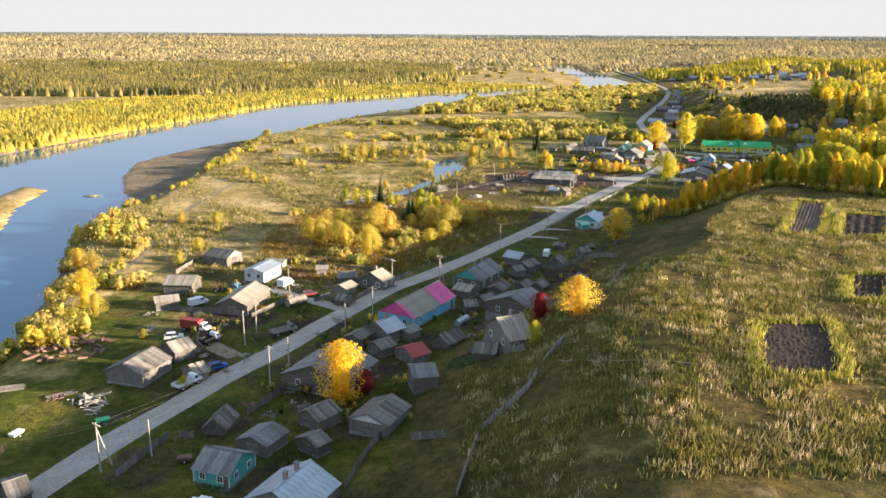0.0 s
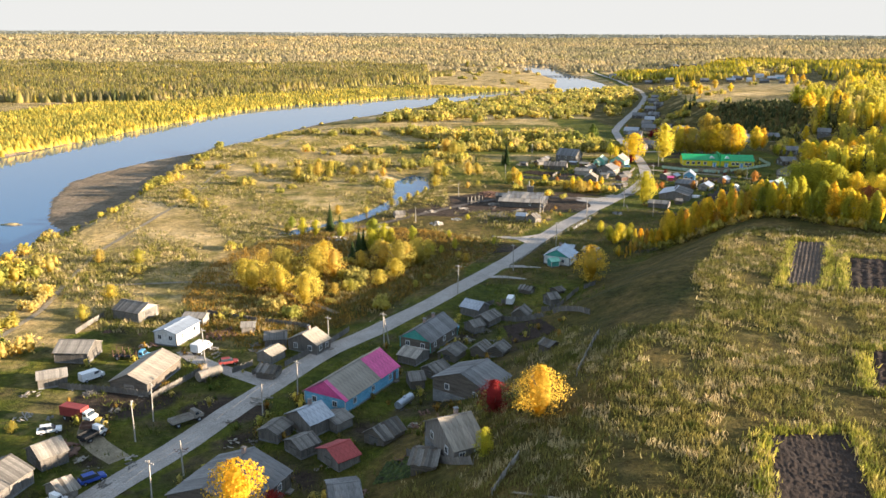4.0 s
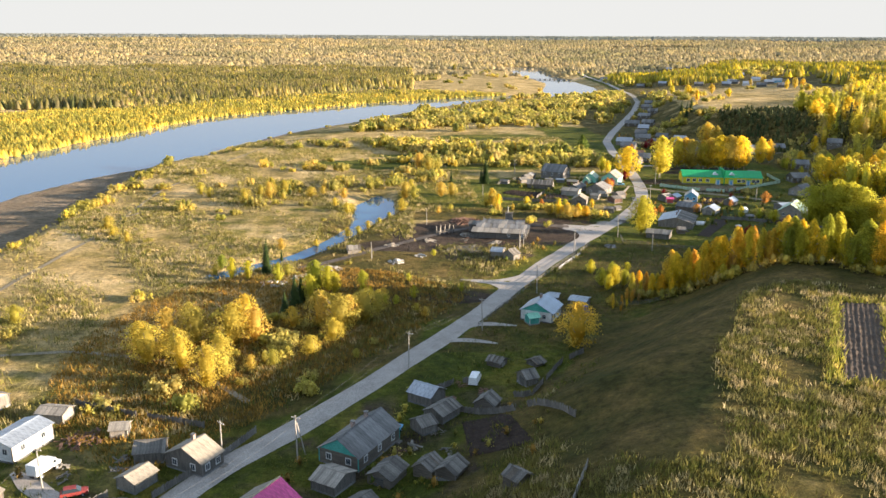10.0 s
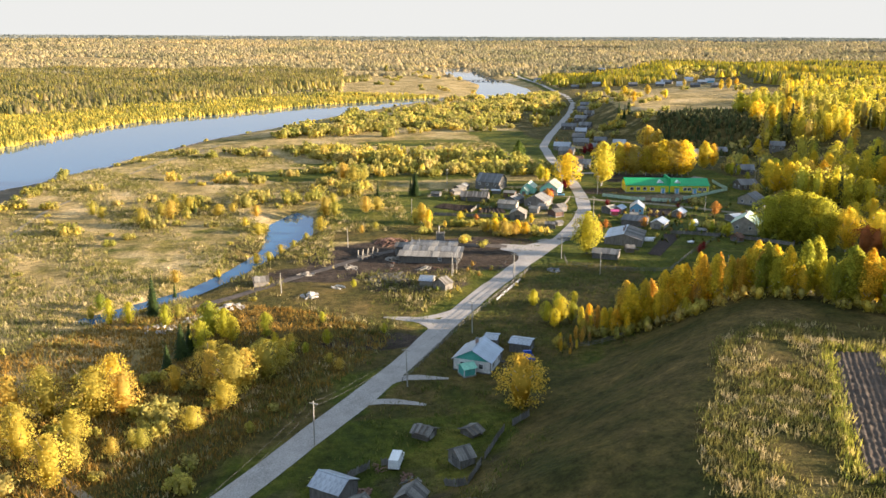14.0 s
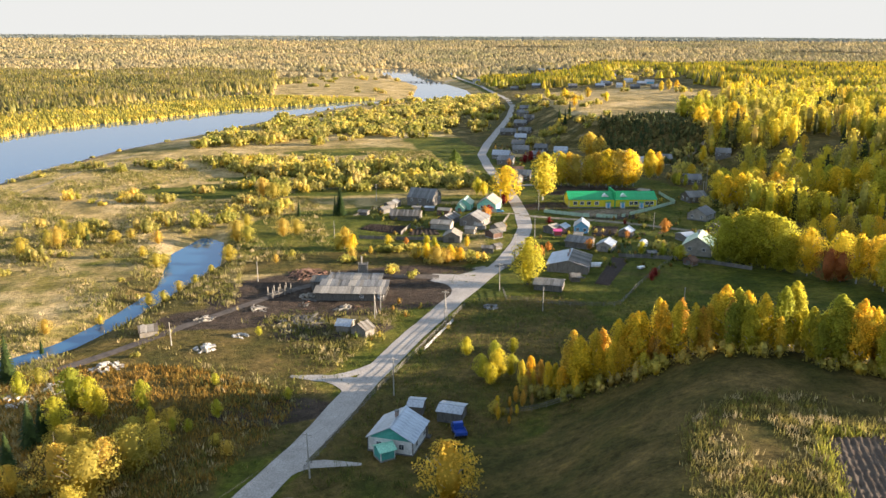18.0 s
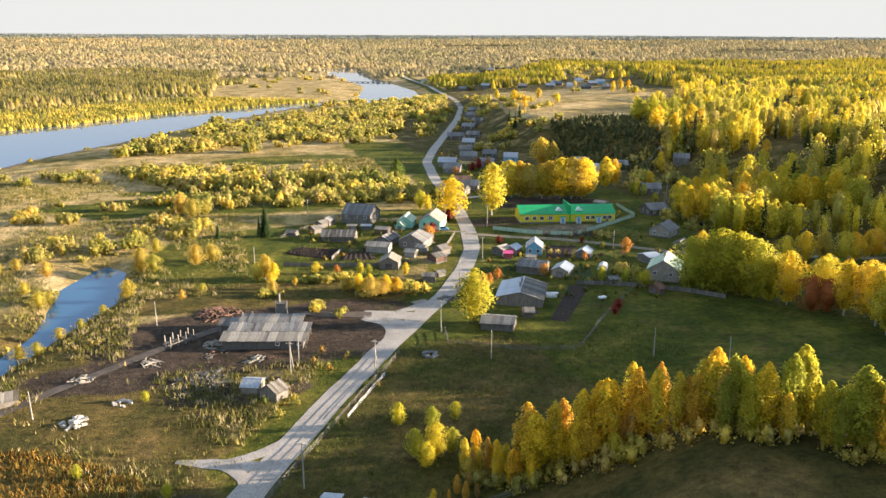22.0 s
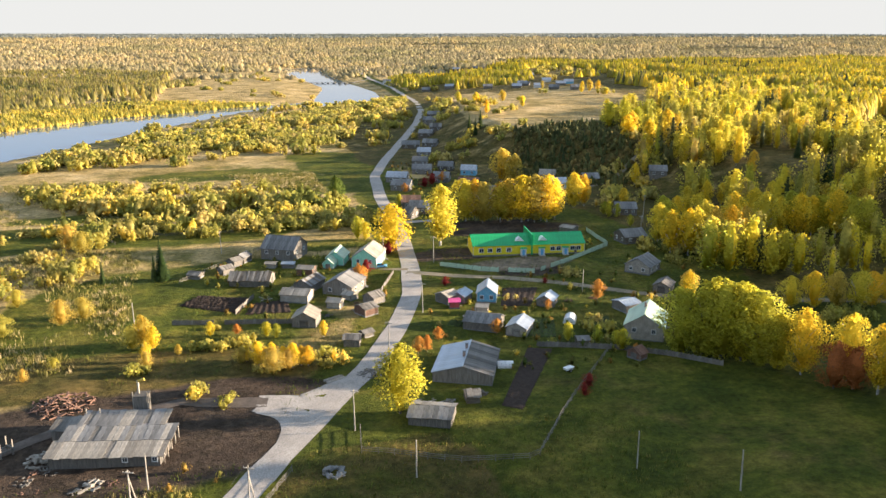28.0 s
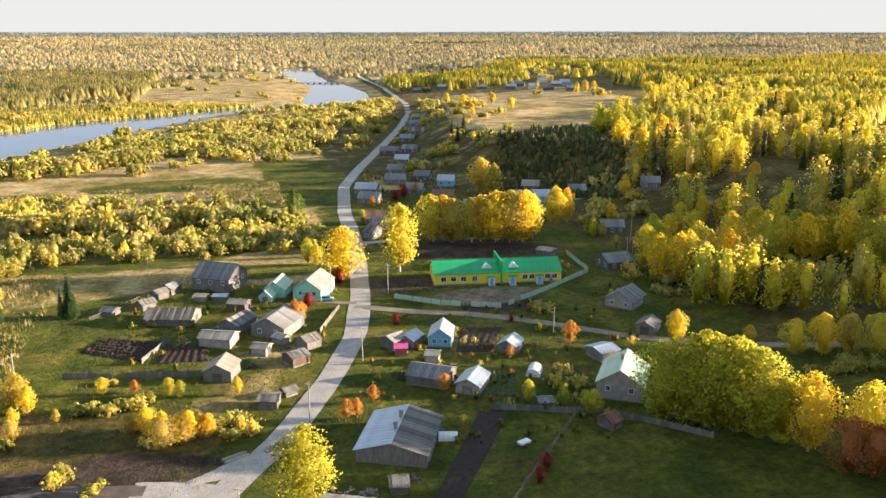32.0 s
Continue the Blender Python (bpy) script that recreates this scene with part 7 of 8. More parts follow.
def tufts():
    """Rank grass of the bluff top and the weedy strips."""
    rng = np.random.default_rng(9)
    x, y = rng.uniform(4, 190, 110000), rng.uniform(85, 270, 110000)
    d = (x - np.interp(y, EDGE_Y, EDGE_X)) * 0.8
    ok = (d > -8) & ~within(x, y, DARK_TOP) & (y < 264) & (x < 40 + 0.62 * y) & (np.sin(x * 0.3 + y * 0.05) + np.sin(y * 0.21 - x * 0.1) + rng.normal(0, 0.5, len(x)) + 0.5 * np.sin(x * 0.9 + y * 0.4) * np.sin(y * 0.8) > -0.7)
    ok &= ~np.logical_or.reduce([within(x, y, list(r)) for r in PLOTS])
    x, y = x[ok][:34000], y[ok][:34000]
    grass("grass_tufts", x, y, rng, M_TUFT, "rank pale autumn grass on the bluff", 0.4, 1.1)
    for ring in PLOTS[:4]:
        q = smooth_line(list(ring) + [ring[0]], 0.12)
        q = q[rng.integers(0, len(q), 900)] + rng.normal(0, 0.9, (900, 2))
        q = q[~within(q[:, 0], q[:, 1], list(ring))]
        grass("plot_rim", q[:, 0], q[:, 1], rng, M_RIM, "tall yellow-green weeds rimming a dug plot", 0.6, 1.5)
    x, y = rng.uniform(-70, 60, 26000), rng.uniform(205, 350, 26000)
    ok = (to_line(x, y, ROAD) > 9) & (x < np.interp(y, [p[1] for p in ROAD], [p[0] for p in ROAD]) - 8) & ~within(x, y, POND)
    ok &= np.hypot((x + 8) / 52, (y - 272) / 66) < 1
    grass("weeds", x[ok][:9000], y[ok][:9000], rng, M_WEED, "rusty brown weeds and dry stalks", 0.5, 1.1)
    x, y = rng.uniform(-60, 60, 16000), rng.uniform(95, 300, 16000)
    side = x - np.interp(y, [p[1] for p in ROAD], [p[0] for p in ROAD])
    d = (x - np.interp(y, EDGE_Y, EDGE_X)) * 0.8
    ok = (abs(side) > 7) & (side > -38) & (d < -4) & (np.sin(x * 0.4) * np.sin(y * 0.37 + 1) + rng.normal(0, 0.5, len(x)) > 0.1)
    grass("yard_weeds", x[ok][:5200], y[ok][:5200], rng, M_NETTLE, "dark nettles and weeds among the sheds", 0.3, 0.9)
    x, y = rng.uniform(30, 215, 26000), rng.uniform(290, 520, 26000)
    side = x - np.interp(y, [p[1] for p in ROAD], [p[0] for p in ROAD])
    ok = (abs(side) > 6) & ((y < 372) & (side > 0) & (x < 150) | (side > 4) & (y > 400) & (rng.random(len(x)) < 0.35) | (side < 0) & (side > -60) & (rng.random(len(x)) < 0.5)) & ~((x > 20) & (x < 82) & (y > 370) & (y < 410))
    ok &= ~np.logical_or.reduce([within(x, y, list(r)) for r in PLOTS])
    grass("verge_weeds", x[ok][:8000], y[ok][:8000], rng, M_NETTLE, "rough dark grass along the verges and yards", 0.25, 0.8)
    x, y = rng.uniform(-125, 125, 130000), rng.uniform(225, 680, 130000)
    ok = (to_line(x, y, ROAD) > 9) & (x < np.interp(y, [p[1] for p in ROAD], [p[0] for p in ROAD]) - 9) & ~within(x, y, POND) & ~within(x, y, RIVER) & ~within(x, y, SANDBAR)
    ok &= (np.sin(x * 0.06 + 1) * np.sin(y * 0.05) + 0.6 * np.sin(x * 0.17 + y * 0.11) + rng.normal(0, 0.4, len(x)) > 0.15) & ~((x > 20) & (y > 365) & (y < 420)) & ~((x > 48) & (y > 418) & (y < 575)) & ~((x > -30) & (y > 530) & (y < 580))
    grass("meadow_tufts", x[ok][:34000], y[ok][:34000], rng, M_TUFT, "bleached tussocks of the flood meadow", 0.5, 1.3)


def grass(name, x, y, rng, material, label, lo, hi):
    n = len(x)
    z = height(x, y)
    h = rng.uniform(lo, hi, n)
    vs = []
    for k in range(5):
        a = rng.uniform(0, 6.28, n)
        w = h * rng.uniform(0.12, 0.34, n)
        ox, oy = np.cos(a) * w, np.sin(a) * w
        jx, jy = rng.normal(0, 0.6, n), rng.normal(0, 0.6, n)
        lx, ly = rng.normal(0, 0.3, n) * h, rng.normal(0, 0.3, n) * h
        vs.append(np.stack([np.c_[x + jx - ox * 0.5, y + jy - oy * 0.5, z - 0.05], np.c_[x + jx + ox * 0.5, y + jy + oy * 0.5, z - 0.05], np.c_[x + jx + lx, y + jy + ly, z + h]], 1))
    v = np.stack(vs, 1).reshape(-1, 3)
    tagged(new(name, mesh_from(name, v, np.arange(len(v)).reshape(-1, 3), material)), label, "grass", kind="stuff")


tufts()

# ---------------------------------------------------------------- lanes, beds, fences, poles, vehicles, clutter
for n, (line, w, m) in enumerate((
        ([(-24, 195), (-31, 200), (-38, 204), (-48, 213)], 4.0, M_ROAD), ([(-44, 163), (-52, 170), (-56, 180)], 4.0, M_TRACK),
        ([(50, 319), (42, 322), (34, 325)], 3.4, M_ROAD), ([(31, 281), (36, 286.5), (41, 285), (46, 284)], 2.6, M_ROAD), ([(27, 274), (33, 275), (40, 272)], 2.6, M_ROAD),
        ([(93, 389), (86, 393), (78, 394.5)], 6.0, M_ROAD), ([(101, 402), (95, 397.5), (87, 395)], 4.6, M_ROAD), ([(82, 374), (85, 383), (83, 389), (78, 392.5)], 5.0, M_ROAD), ([(88, 381), (84.5, 388), (79, 392)], 5.5, M_ROAD), ([(80, 394), (72, 395.5), (62, 399)], 4.6, M_MUD), ([(57, 331), (51, 326), (46, 322.5), (40, 323)], 2.8, M_ROAD), ([(44, 306), (47, 315), (44, 320), (40, 322)], 2.6, M_ROAD), ([(64, 399), (40, 392), (18, 372), (-2, 352), (-24, 330)], 3.0, M_MUD),
        ([(130, 479), (143, 471), (157, 466), (168, 458.6), (180, 449.4), (196, 434.5), (210, 426), (260, 410)], 3.4, M_TRACK),
        ([(300, 1550), (318, 1580), (338, 1600)], 4.0, M_ROAD), ([(131, 482), (122, 485)], 2.6, M_TRACK), ([(140, 547), (153, 548), (166, 546)], 4.0, M_ROAD), ([(250, 598), (287, 617), (310, 627)], 3.0, M_TRACK),
        ([(-96, 190), (-92, 240), (-100, 300), (-96, 380), (-100, 470), (-90, 560), (-60, 700)], 1.6, M_TRACK), ([(20, 131), (28, 123), (37, 119), (56, 114), (78, 113)], 0.5, M_TRACK),
        ([(-14, 240), (-34, 262), (-60, 268), (-95, 262)], 1.6, M_TRACK))):
    strip("lane", line, w, m, "gravel side lane" if m is M_ROAD else "rutted dirt track through the grass", "lane", 0.035 + 0.003 * n, 2.0, n)

BED_WORDS = ("dark freshly dug potato plot on the bluff", "brown furrowed plot with pale dry stalks", "dark ploughed plot on the bluff", "dark dug plot with pale edges", "narrow black dug strip in the grass",
             "black dug vegetable plot by the blue house", "clodded brown garden plot", "green vegetable rows between earth ridges", "dark earth plot behind the sheds")
for k, (ring, words) in enumerate(zip(PLOTS, BED_WORDS)):
    plot(ring, (15, 9, 5, 5, 4, 6, 7, 7, 8)[k], M_FURROW if k == 1 else M_SOIL, words, clod=(0.05, 0.03, 0.08, 0.08, 0.03, 0.05, 0.12, 0, 0.06)[k], relief=(0.03, 0.2, 0.22, 0.2, 0.06, 0.12, 0.25, 0.22, 0.15)[k])

for k, ring in enumerate((((22, 172), (28, 170), (24, 163), (18, 165)), ((2, 158), (9, 156), (6, 149), (0, 151)), ((-33, 121), (-29, 119), (-32, 108), (-37, 110)), ((150, 428), (157, 425), (152, 412), (145, 415)), ((166, 425), (172, 423), (167, 413), (161, 415)), ((130, 432), (135, 430), (133, 426), (128, 428)))):
    plot(ring, 6, M_KITCHEN, "kitchen garden rows of dull green leaves and soil", relief=0.28, clod=0.04)

# fences
for line in ([(-46, 187), (-42, 196), (-39, 203)], [(-33, 200.5), (-29.5, 205)], [(-28.6, 200), (-23, 203), (-13.5, 219), (-10, 227)], [(-48, 239.5), (-34, 233.5), (-20, 229)],
             [(-67, 193), (-55, 190.5), (-47, 188)], [(-76, 224), (-74, 237)], [(-51, 111), (-49, 118), (-46, 127), (-42, 126)], [(-35, 135), (-30, 146)], [(-14.5, 109), (-12, 121), (-8, 132)],
             [(-5, 121.6), (0.7, 117.4)], [(5.5, 158), (12.7, 147), (15.6, 144)], [(40, 240), (43, 237), (53, 258), (59, 263)], [(20.5, 242), (29, 249), (32.5, 248.6)], [(25.6, 236.6), (41.5, 227.3), (45.6, 219), (47, 213.6)],
             [(145, 408), (164, 400.5), (173, 394), (181, 385)], [(118, 461.6), (125.5, 479)], [(76, 451.5), (81.5, 464)], [(60, 447), (91, 440)]):
    fence(line)
for line in ([(2, 96), (6, 114), (14, 124), (18, 133.5), (22, 140)], [(34.5, 164), (39, 177), (44, 190)], [(96, 377), (94.6, 368), (99, 366), (110, 360), (124, 357), (137, 374), (162, 402.7)],
             [(36, 283), (43.5, 298), (55.5, 320), (69, 343), (82, 365)], [(75, 298), (90, 297.6), (97, 304)], [(61, 484), (90, 522)], [(23, 567), (38, 540)], [(28, 551), (79, 547)], [(126, 334), (138, 322), (154, 307)]):
    hurdle = line[0][0] in (2, 34.5)
    fence(line, "picket" if hurdle else "rail", 1.15 if hurdle else 1.15, M_POLE if hurdle else None, 3.0, "pale leaning hurdle fence along the bluff" if hurdle else "")
fence([(142, 483), (153, 474.5), (169, 467), (183, 476), (207, 492), (209, 514)], "picket", 1.5, M_PALEGREEN, 2.8, "pale green picket fence round the school yard")

fence([(65.6, 334.6), (70.9, 343.7), (76.4, 353.4)], "rail", 0.9, M_PAINTWHITE, 2.6, "white-painted roadside guard rail on posts")

# poles and wires
MAIN = [(-53.4, 115.3), (-33.4, 147.3), (-16.9, 187), (-0.8, 216), (18.4, 257), (36.9, 281), (55.2, 311), (74.2, 354), (95, 377), (109.3, 412), (124.9, 440), (119.4, 448.5)]
for n, (x, y) in enumerate(MAIN[:11]):
    pole(x, y, 8.6, stay=n in (0, 3, 7))
wires(MAIN[:11])
SECOND = [(-47, 120), (-31.6, 157.6), (-22.6, 179.8)]
for x, y in SECOND:
    pole(x, y, 6.5, False)
wires(SECOND, 6.3, (0,), 0.6)
for x, y, h in ((-43.6, 169.8, 8), (-42.8, 177.5, 8), (-40.5, 206.8, 8), (-14, 217, 7.5), (56.3, 359.3, 7.5), (25, 398, 6.5), (102, 357, 7), (139.2, 349, 7.1), (150.5, 336.0, 7.2), (5.9, 348.7, 6), (141.3, 488.3, 9), (125.2, 493, 9), (74, 517.5, 8), (237, 521, 11), (50.9, 446, 7), (174.6, 445, 7), (225, 501, 8), (58.5, 365, 7)):
    pole(x, y, h, h > 7.2, RNG.uniform(0, 90), stay=(x == 56.3))
wires([(-43.6, 169.8), (-42.8, 177.5), (-40.5, 206.8)], 7.5, (-0.6, 0.6), 0.7)
wires([(-53.4, 115.3), (-78, 104)], 8.0, (-0.6, 0.6), 0.5)
wires([(124.9, 440), (141.3, 488.3)], 8.2, (-0.6, 0.6), 0.9)

# vehicles
van(-62.0, 197.5, 50, M_PAINTWHITE, "white delivery van parked on yard grass")
truck(-36.4, 177.0, 42, M_PALE, M_PALE, "old tan flatbed truck parked by the road", "flatbed", 6.4)
truck(-57.0, 178.5, -20, M_PAINTWHITE, M_TRUCKRED, "white-cabbed truck with a dull red load body", "box", 7.2)
truck(-57.5, 209.0, -5, M_SKYBLUE, M_RUST, "sky blue timber truck with rusty stakes", "timber", 8.0)
truck(-42.6, 212.5, 70, M_PAINTWHITE, M_PAINTWHITE, "white box truck beside the garage", "box", 5.6)
truck(-49.6, 147.6, 58, M_PAINTWHITE, M_WHITE, "pale flatbed truck beside the hay hut", "flatbed", 6.0)
truck(-51.5, 171.0, 60, M_PAINTWHITE, M_BLACK, "white tractor unit in the scrap yard", "flatbed", 5.2)
truck(-52.5, 174.0, 10, M_OCHRE, M_RUST, "ochre loader truck in the scrap yard", "flatbed", 4.6)
car(-35.0, 205.5, 20, M_TRUCKRED, "red hatchback parked on the yard")
car(-46.0, 156.0, 40, M_NAVY, "dark blue car by the scrap yard")
car(-34.6, 105.2, 160, M_PAINTWHITE, "white car parked in a fenced yard")
car(-60.5, 173.5, 20, M_PAINTWHITE, "grey-white car among the scrap")
truck(65.0, 291.5, 92, M_NAVY, M_NAVY, "small deep blue pickup beside the sheds", "flatbed", 4.6)
van(32.6, 249.0, 75, M_PAINTWHITE, "small white van by the sheds")
car(123.0, 486.5, -10, M_SKYBLUE, "light blue car beside the mint house")
tank(-37.2, 197.5, 50, 5.5, 1.1, M_PALE, "pale horizontal fuel tank behind a fence")
tank(4.6, 184.0, 60, 5.0, 0.8, M_ZINC, "galvanised water tank beside the pink-roofed house")
tank(-26.0, 221.0, 10, 2.6, 0.7, M_PAINTWHITE, "white tank on the yard grass")

# clutter
def cart(x, y, yaw, paint, label):
    e = thing("cart", x, y, ground_at(x, y), yaw, label, "cart")
    part("tub", hull([(-1.1, 0.5), (1.0, 0.5), (1.2, 1.05), (-1.2, 1.05)], 1.2, -0.1), paint, e)
    part("drawbar", box(1.3, 0.08, 0.08, 1.6, 0, 0.5), M_RUST, e)
    wheels(e, (0,), 1.3, 0.35, 0.16)


cart(-72.2, 126.5, 75, M_PAINTWHITE, "small white metal cart in long grass")
cart(-59.5, 131.5, 30, M_GREENROOF, "green farm implement on wheels in the grass")
cart(-41.0, 118.0, 10, M_RUST, "rusty two-wheeled cart by the fence")
cart(146.0, 392.0, 20, M_PAINTWHITE, "white garden trailer on the lawn")
cart(16.5, 226.5, 70, M_SKYBLUE, "blue hand cart beside the house wall")
YARD = random.Random(77)
for n, (cx, cy, rx, ry, count) in enumerate(((-60, 185, 14, 8, 9), (-50, 160, 9, 8, 8), (-62, 222, 9, 6, 6), (-34, 216, 9, 8, 7), (-66, 141, 7, 6, 5), (-28, 172, 7, 6, 4), (-2, 152, 8, 8, 6), (8, 178, 7, 9, 6), (20, 222, 8, 6, 6),
                                             (-30, 140, 7, 6, 5), (30, 246, 8, 6, 5), (92, 476, 14, 14, 10), (106, 452, 8, 8, 6), (138, 438, 8, 6, 5), (118, 386, 7, 5, 4), (168, 440, 8, 8, 4), (190, 590, 26, 16, 8), (45, 372, 14, 6, 8))):
    for k in range(count):
        x, y = cx + YARD.uniform(-rx, rx), cy + YARD.uniform(-ry, ry)
        m, words, nm = YARD.choice(((M_PALE, "loose pale boards in the yard", "timber_heap"), (M_WOOD, "grey split firewood heap", "firewood_heap"), (M_RUST, "small rusty scrap pile", "scrap_heap"), (M_BOARD, "weathered boards and crates", "timber_heap")))
        heap(nm, x, y, YARD.uniform(0.8, 2.0), YARD.uniform(0.2, 0.7), m, words, "yard clutter", YARD.randrange(8, 20), YARD.uniform(0.2, 0.45), 100 + n * 20 + k, YARD.uniform(1.5, 6))


heap("scrap_heap", -56.5, 166.0, 4.0, 0.8, M_RUST, "rusty scrap metal in the yard", "scrap", 46, 0.7, 1)
heap("scrap_heap", -82.0, 168.0, 9.0, 0.7, M_RUST, "scattered rusty machine parts in dry grass", "scrap", 60, 0.9, 2)
heap("scrap_heap", -78.0, 121.0, 6.0, 0.5, M_RUST, "rusted frames lying in the grass", "scrap", 40, 0.7, 3)
heap("timber_heap", -66.0, 140.0, 4.0, 0.5, M_PALE, "loose boards beside the barn", "timber", 30, 0.35, 4, 9)
heap("timber_heap", -41.0, 224.0, 4.0, 0.9, M_RUST, "reddish broken timber behind the garage", "timber", 50, 0.4, 5, 7)
heap("timber_heap", -24.5, 186.5, 2.2, 0.4, M_PALE, "loose grey boards by the lane", "timber", 16, 0.3, 6, 9)
heap("timber_heap", 36.5, 360.0, 7.0, 0.9, M_WOOD, "dark tangle of waste slabs and boards", "timber", 120, 0.35, 7, 8)
heap("rubble_heap", 14.0, 345.0, 2.6, 0.9, M_RUBBLE, "pale heap of broken masonry", "rubble", 30, 0.8, 8, 1.4)
heap("rubble_heap", -6.5, 337.0, 3.6, 1.2, M_RUBBLE, "pale heap of broken masonry", "rubble", 46, 0.8, 9, 1.4)
heap("rubble_heap", -14.0, 328.0, 3.6, 1.0, M_RUBBLE, "low heap of broken masonry", "rubble", 40, 0.8, 10, 1.4)
heap("rubble_heap", 22.0, 352.0, 1.8, 0.7, M_RUBBLE, "small pale rubble heap", "rubble", 18, 0.6, 11, 1.4)
heap("rubble_heap", -22.0, 322.0, 4.0, 1.0, M_RUBBLE, "low heap of broken masonry", "rubble", 40, 0.8, 12, 1.4)
heap("log_jam", -96.0, 420.0, 3.0, 0.7, M_WOOD, "grey driftwood on the bank", "driftwood", 24, 0.4, 13, 6)
heap("brushwood_pile", 103.5, 402.5, 3.0, 0.6, M_WOOD, "grey brushwood beside the road", "brushwood", 60, 0.25, 14, 8)
heap("brushwood_pile", 40.0, 404.0, 6.0, 1.2, M_RUST, "brown heap of brushwood and bark", "brushwood", 140, 0.3, 15, 7)
heap("timber_heap", 26.0, 372.0, 2.4, 0.4, M_PALE, "pale stack of sawn boards", "timber", 18, 0.35, 16, 10)
heap("timber_heap", 12.0, 366.0, 2.6, 0.5, M_PALE, "pale stack of weathered boards", "timber", 22, 0.4, 17, 9)
heap("stone_heap", 88.5, 362.5, 2.0, 0.9, M_SLATE, "dark covered heap in the rough grass", "heap", 30, 0.8, 18, 1.4)
heap("straw_heap", 40.0, 381.0, 3.0, 0.8, M_PALE, "low mound of sawdust", "sawdust", 40, 0.8, 19, 1.6)
logs(95.0, 402.0, 25, 6, 5.0, 0.16, "grey peeled poles laid by the roadside", M_PALE, 1)
logs(-84.0, 146.0, 20, 5, 6.0, 0.2, "weathered logs stacked in the grass", M_WOOD, 2)
logs(-72.5, 143.5, 35, 6, 5.0, 0.14, "grey poles laid beside the barn", M_WOOD, 1)


def trestle(x, y, yaw):
    e = thing("log_trestle", x, y, ground_at(x, y), yaw, "grey log trailer frame with upright stakes", "log trestle")
    for s in (-0.9, 0.9):
        part("beam", box(8.0, 0.25, 0.25, 0, s, 0.9), M_WOOD, e)
    for k in range(4):
        q = -3.3 + k * 2.2
        part("bunk", box(0.25, 2.4, 0.25, q, 0, 1.153), M_WOOD, e)
        for s in (-1.05, 1.05):
            part("stake", box(0.18, 0.18, 1.6, q, s, 1.406), M_PALE, e)
            part("leg", box(0.25, 0.25, 0.9, q, s * 0.85, 0), M_WOOD, e)


trestle(31.5, 383.0, 40)


def sawmill_stack(x, y):
    e = thing("dust_tower", x, y, ground_at(x, y), -13, "grey board tower with a bent yellow pipe", "tower")
    part("casing", box(2.4, 2.4, 6.2, 0, 0, 0, bevel=0.04), M_WOOD, e)
    part("lid", box(2.7, 2.7, 0.12, 0, 0, 6.203), M_BOARD, e)
    part("pipe", rod(0.22, 0.22, 2.6, 9, m=Matrix.Translation((-0.6, 0.3, 6.3))), M_PALE, e)
    part("elbow", rod(0.24, 0.3, 1.3, 9, m=Matrix.Translation((-0.6, 0.3, 8.8)) @ Matrix.Rotation(1.3, 4, "Y")), M_OCHRE, e)
    for s in (-1.3, 1.4):
        part("post", rod(0.12, 0.1, 7.2, 7, m=Matrix.Translation((s, -1.3, 0))), M_PALE, e)


sawmill_stack(56.4, 391.0)


def tunnel(x, y, yaw, L, r):
    e = thing("greenhouse", x, y, ground_at(x, y), yaw, "small white film tunnel greenhouse on the grass", "greenhouse", "film greenhouses")
    bm = bmesh.new()
    rows = [[bm.verts.new((a, r * math.cos(q), r * 1.1 * math.sin(q))) for q in np.linspace(0, math.pi, 9)] for a in np.linspace(-L / 2, L / 2, 5)]
    for p, q in zip(rows, rows[1:]):
        for k in range(8):
            bm.faces.new((p[k], p[k + 1], q[k + 1], q[k]))
    bm.faces.new(rows[0])
    bm.faces.new(rows[-1][::-1])
    bmesh.ops.recalc_face_normals(bm, faces=bm.faces[:])
    part("film", bm, M_PAINTWHITE, e)
    for a in np.linspace(-L / 2, L / 2, 5):
        bm = bmesh.new()
        for q, w in zip(np.linspace(0, math.pi, 9), np.linspace(0, math.pi, 9)[1:]):
            p0, p1 = Vector((a, (r + 0.03) * math.cos(q), (r + 0.03) * 1.1 * math.sin(q))), Vector((a, (r + 0.03) * math.cos(w), (r + 0.03) * 1.1 * math.sin(w)))
            rod(0.03, 0.03, (p1 - p0).length, 5, bm, Matrix.Translation(p0) @ (p1 - p0).to_track_quat("Z", "Y").to_matrix().to_4x4())
        part("hoop", bm, M_ZINC, e)


tunnel(133.5, 399.0, -15, 3.6, 1.2)
tunnel(160.5, 423.0, 60, 4.5, 1.6)


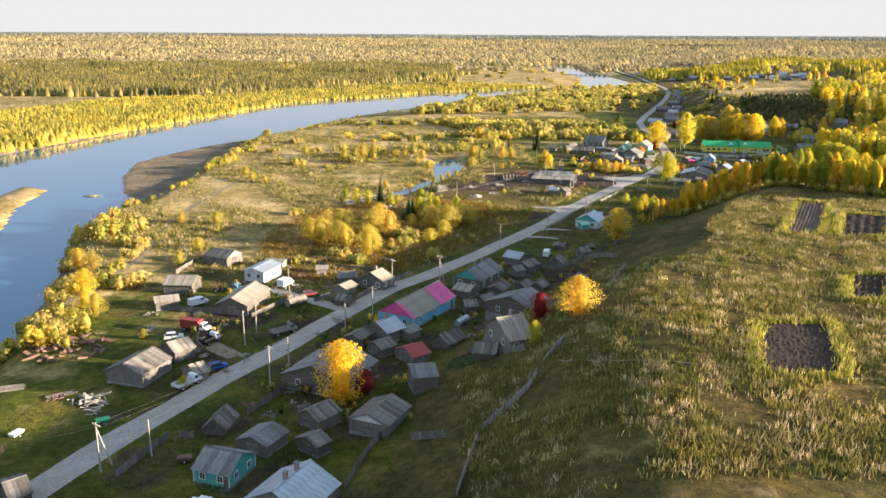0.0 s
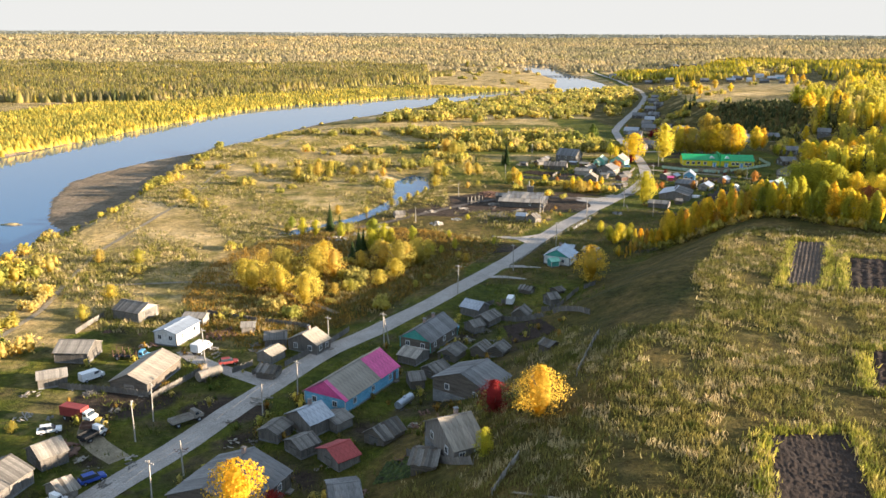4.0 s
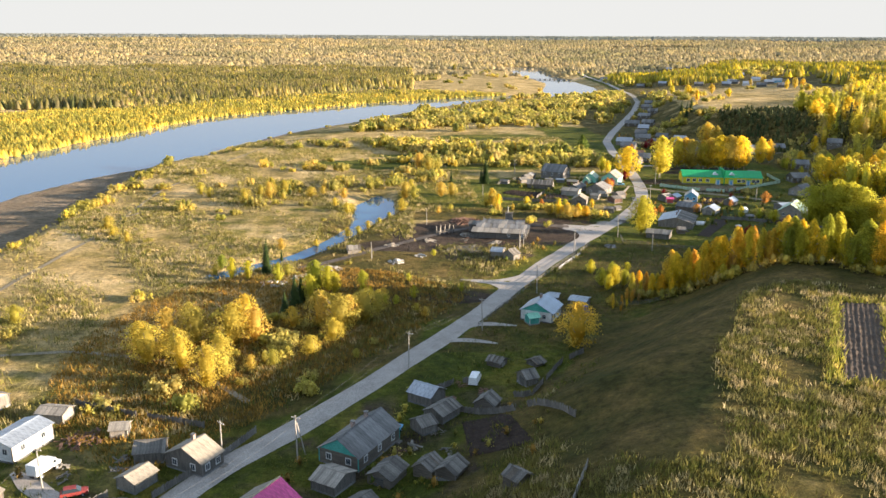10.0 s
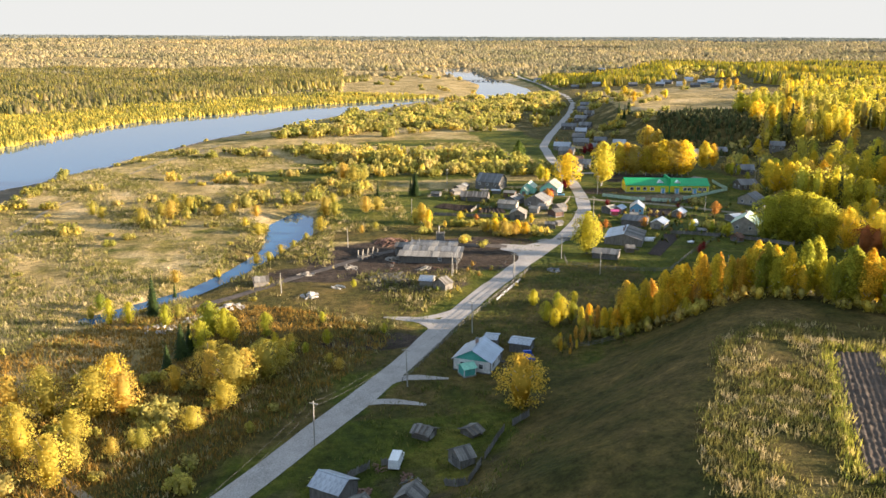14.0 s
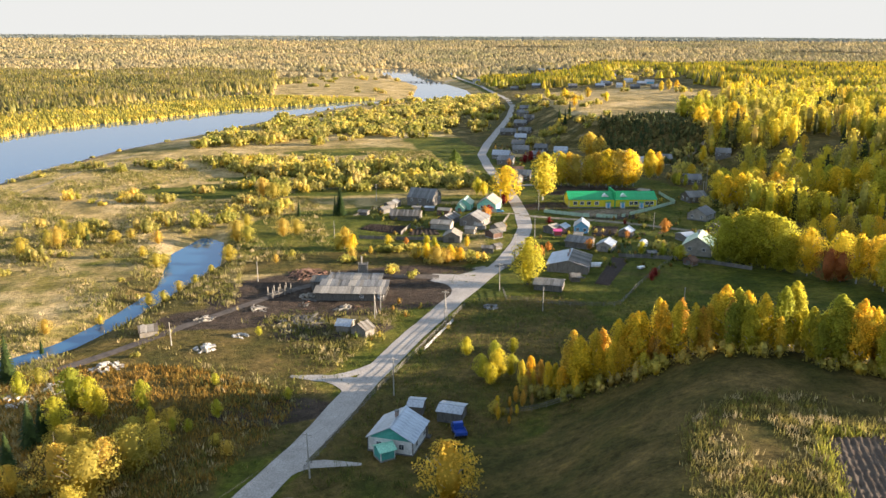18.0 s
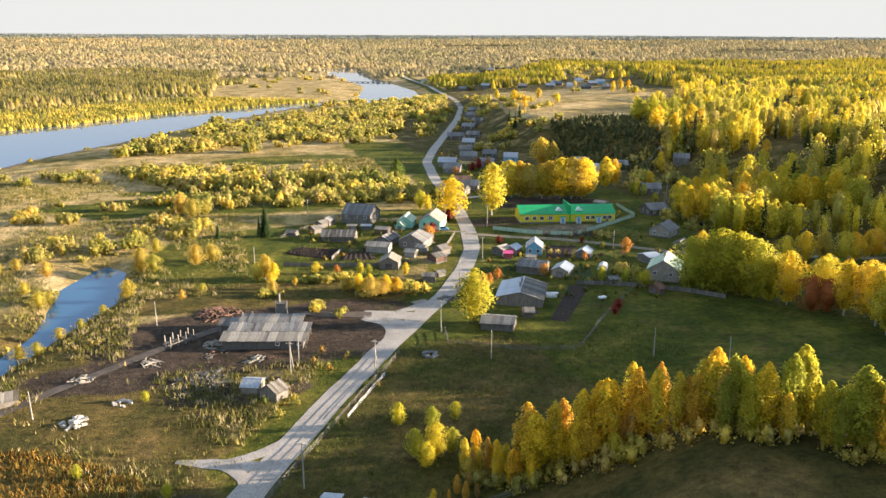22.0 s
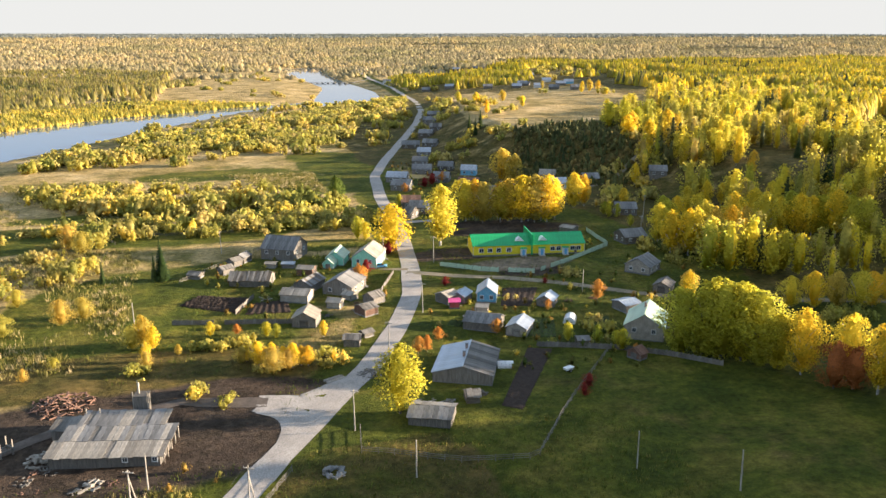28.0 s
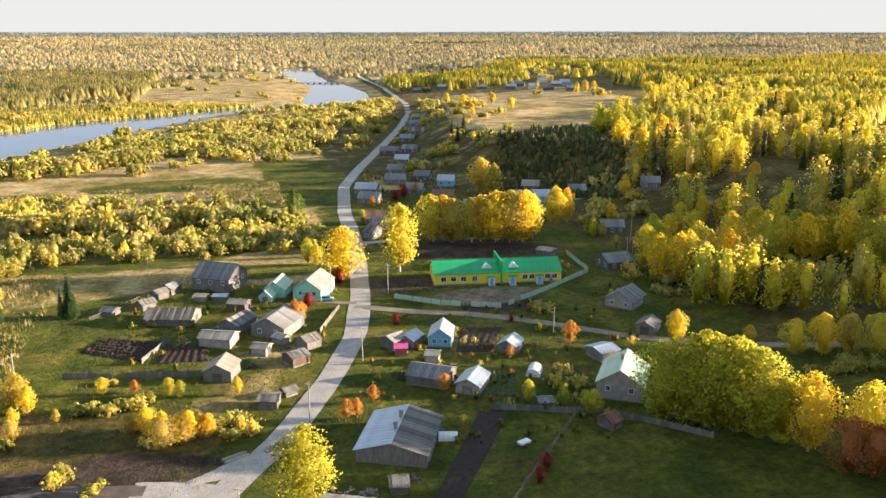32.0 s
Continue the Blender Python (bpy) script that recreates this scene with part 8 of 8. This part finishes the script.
def school_front():
    """Entrances, dormers, windows and the parapet of the long yellow school."""
    e = thing("school_entrances", 176.2, 494.3, ground_at(176.2, 494.3), -9, "white-framed porches under green canopies on the yellow school", "porch")
    for px in (-2.2, 4.2, 12.5):
        p = part("porch", box(1.9, 1.3, 2.5, px, -6.75, 0), M_WHITE, e, "white-framed glazed porch")
        part("canopy", box(2.4, 1.7, 0.18, px, -6.9, 2.503, bevel=0.03), M_GREENROOF, p)
        part("door", box(1.0, 0.06, 2.05, px, -7.44, 0.1), M_SKYBLUE, p)
        part("step", box(2.2, 0.9, 0.25, px, -7.9, -0.1), M_ROAD, p)
    for px in (-16.6, -13.6, -10.6, -7.2, 8.2, 10.3, 15.2, 17.3, 7.0 - 14.0):
        window(e, px, -6.06, 1.1, 0, M_PAINTWHITE, 1.5, 1.5)
    for px in (-3.2, 5.0):
        d = bmesh.new()
        vs = [[d.verts.new((px + a, b, h)) for a, h in ((-1.6, 4.5), (1.6, 4.5), (0, 5.9))] for b in (-4.6, -2.2)]
        d.faces.new(vs[0]); d.faces.new(vs[1][::-1])
        for k in range(3):
            d.faces.new((vs[0][k], vs[0][(k + 1) % 3], vs[1][(k + 1) % 3], vs[1][k]))
        bmesh.ops.recalc_face_normals(d, faces=d.faces[:])
        part("dormer", d, M_PAINTWHITE, e, "small white gabled dormer")
    part("fire_wall", box(0.5, 12.8, 7.4, 0.9, 0, -0.3), M_GREENROOF, e, "green-capped parapet wall")


school_front()


def sawmill(x, y, yaw):
    """The long low sawmill: stepped mono-pitch roofs over plank walls."""
    e = thing("sawmill", x, y, ground_at(x, y), yaw, "long low grey plank sawmill with stepped board roofs", "sawmill")
    part("body", box(19.0, 6.6, 2.6, 0, -3.2, -0.3), M_WOOD, e)
    part("rear_body", box(15.5, 7.5, 3.4, -0.6, 3.9, -0.3), M_WOOD, e)
    part("side_bay", box(6.5, 4.0, 2.9, -9.2, 4.6, -0.3), M_WOOD, e)
    for nm, L, W, px, py, pz, tilt, m, n in (("front_roof", 20.5, 5.2, 0, -4.6, 2.62, 7, M_PALE, 20), ("middle_roof", 20.0, 5.0, 0.6, 0.3, 3.25, 6, M_SLATE, 19), ("rear_roof", 16.0, 5.4, 0.2, 5.2, 3.75, 5, M_SLATE, 15), ("bay_roof", 7.2, 4.8, -9.3, 4.6, 3.05, 6, M_BOARD, 8)):
        deck = part(nm, box(L, W, 0.1, 0, 0, -0.1), M_WOOD, e, m=pose(px, py, pz, tilt, 0, 0))
        for k in range(n):
            if RNG.random() < 0.05:
                continue
            hung("roof_sheet", unit_box(m if RNG.random() < 0.75 else M_PALE), deck, m=pose(-L / 2 + (k + 0.5) * L / n, RNG.uniform(-0.15, 0.15), RNG.uniform(0.002, 0.03), 0, 0, RNG.uniform(-1.2, 1.2)) @ Matrix.Diagonal((L / n * 0.98, W + 0.3, 0.04, 1)))
    for px in (3.5, 8.6):
        window(e, px, -6.55, 0.9, 0, M_PAINTWHITE, 0.8, 0.9)
    window(e, 9.55, -4.5, 0.9, 90, M_PAINTWHITE, 0.8, 0.9)
    for k in range(5):
        part("post", box(0.22, 0.22, 2.7, 9.9, -5.5 + k * 2.4, -0.2), M_PALE, e)
    for px in (-7.5, -5.0):
        part("vent_post", rod(0.1, 0.08, 1.4, 6, m=Matrix.Translation((px, 6.8, 3.6))), M_PALE, e)


sawmill(52.3, 381.5, -13)


def pontoon_bridge(ax, ay, bx, by):
    """The low floating bridge upstream."""
    n = 9
    L = math.hypot(bx - ax, by - ay)
    e = thing("pontoon_bridge", (ax + bx) / 2, (ay + by) / 2, -4.0, math.degrees(math.atan2(by - ay, bx - ax)), "low grey timber pontoon bridge over the far river", "bridge")
    part("deck", box(L, 4.0, 0.3, 0, 0, 0.95), M_PALE, e)
    for k in range(n):
        part("pontoon", box(3.0, 6.0, 1.25, -L / 2 + (k + 0.5) * L / n, 0, -0.3, bevel=0.1), M_WOOD, e)
    for s in (-1.9, 1.9):
        part("rail", box(L, 0.15, 0.15, 0, s, 2.1), M_PALE, e)
        for k in range(n + 1):
            part("post", box(0.18, 0.18, 0.9, -L / 2 + 0.2 + k * (L - 0.4) / n, s, 1.253), M_PALE, e)


pontoon_bridge(226, 1568, 302, 1549)
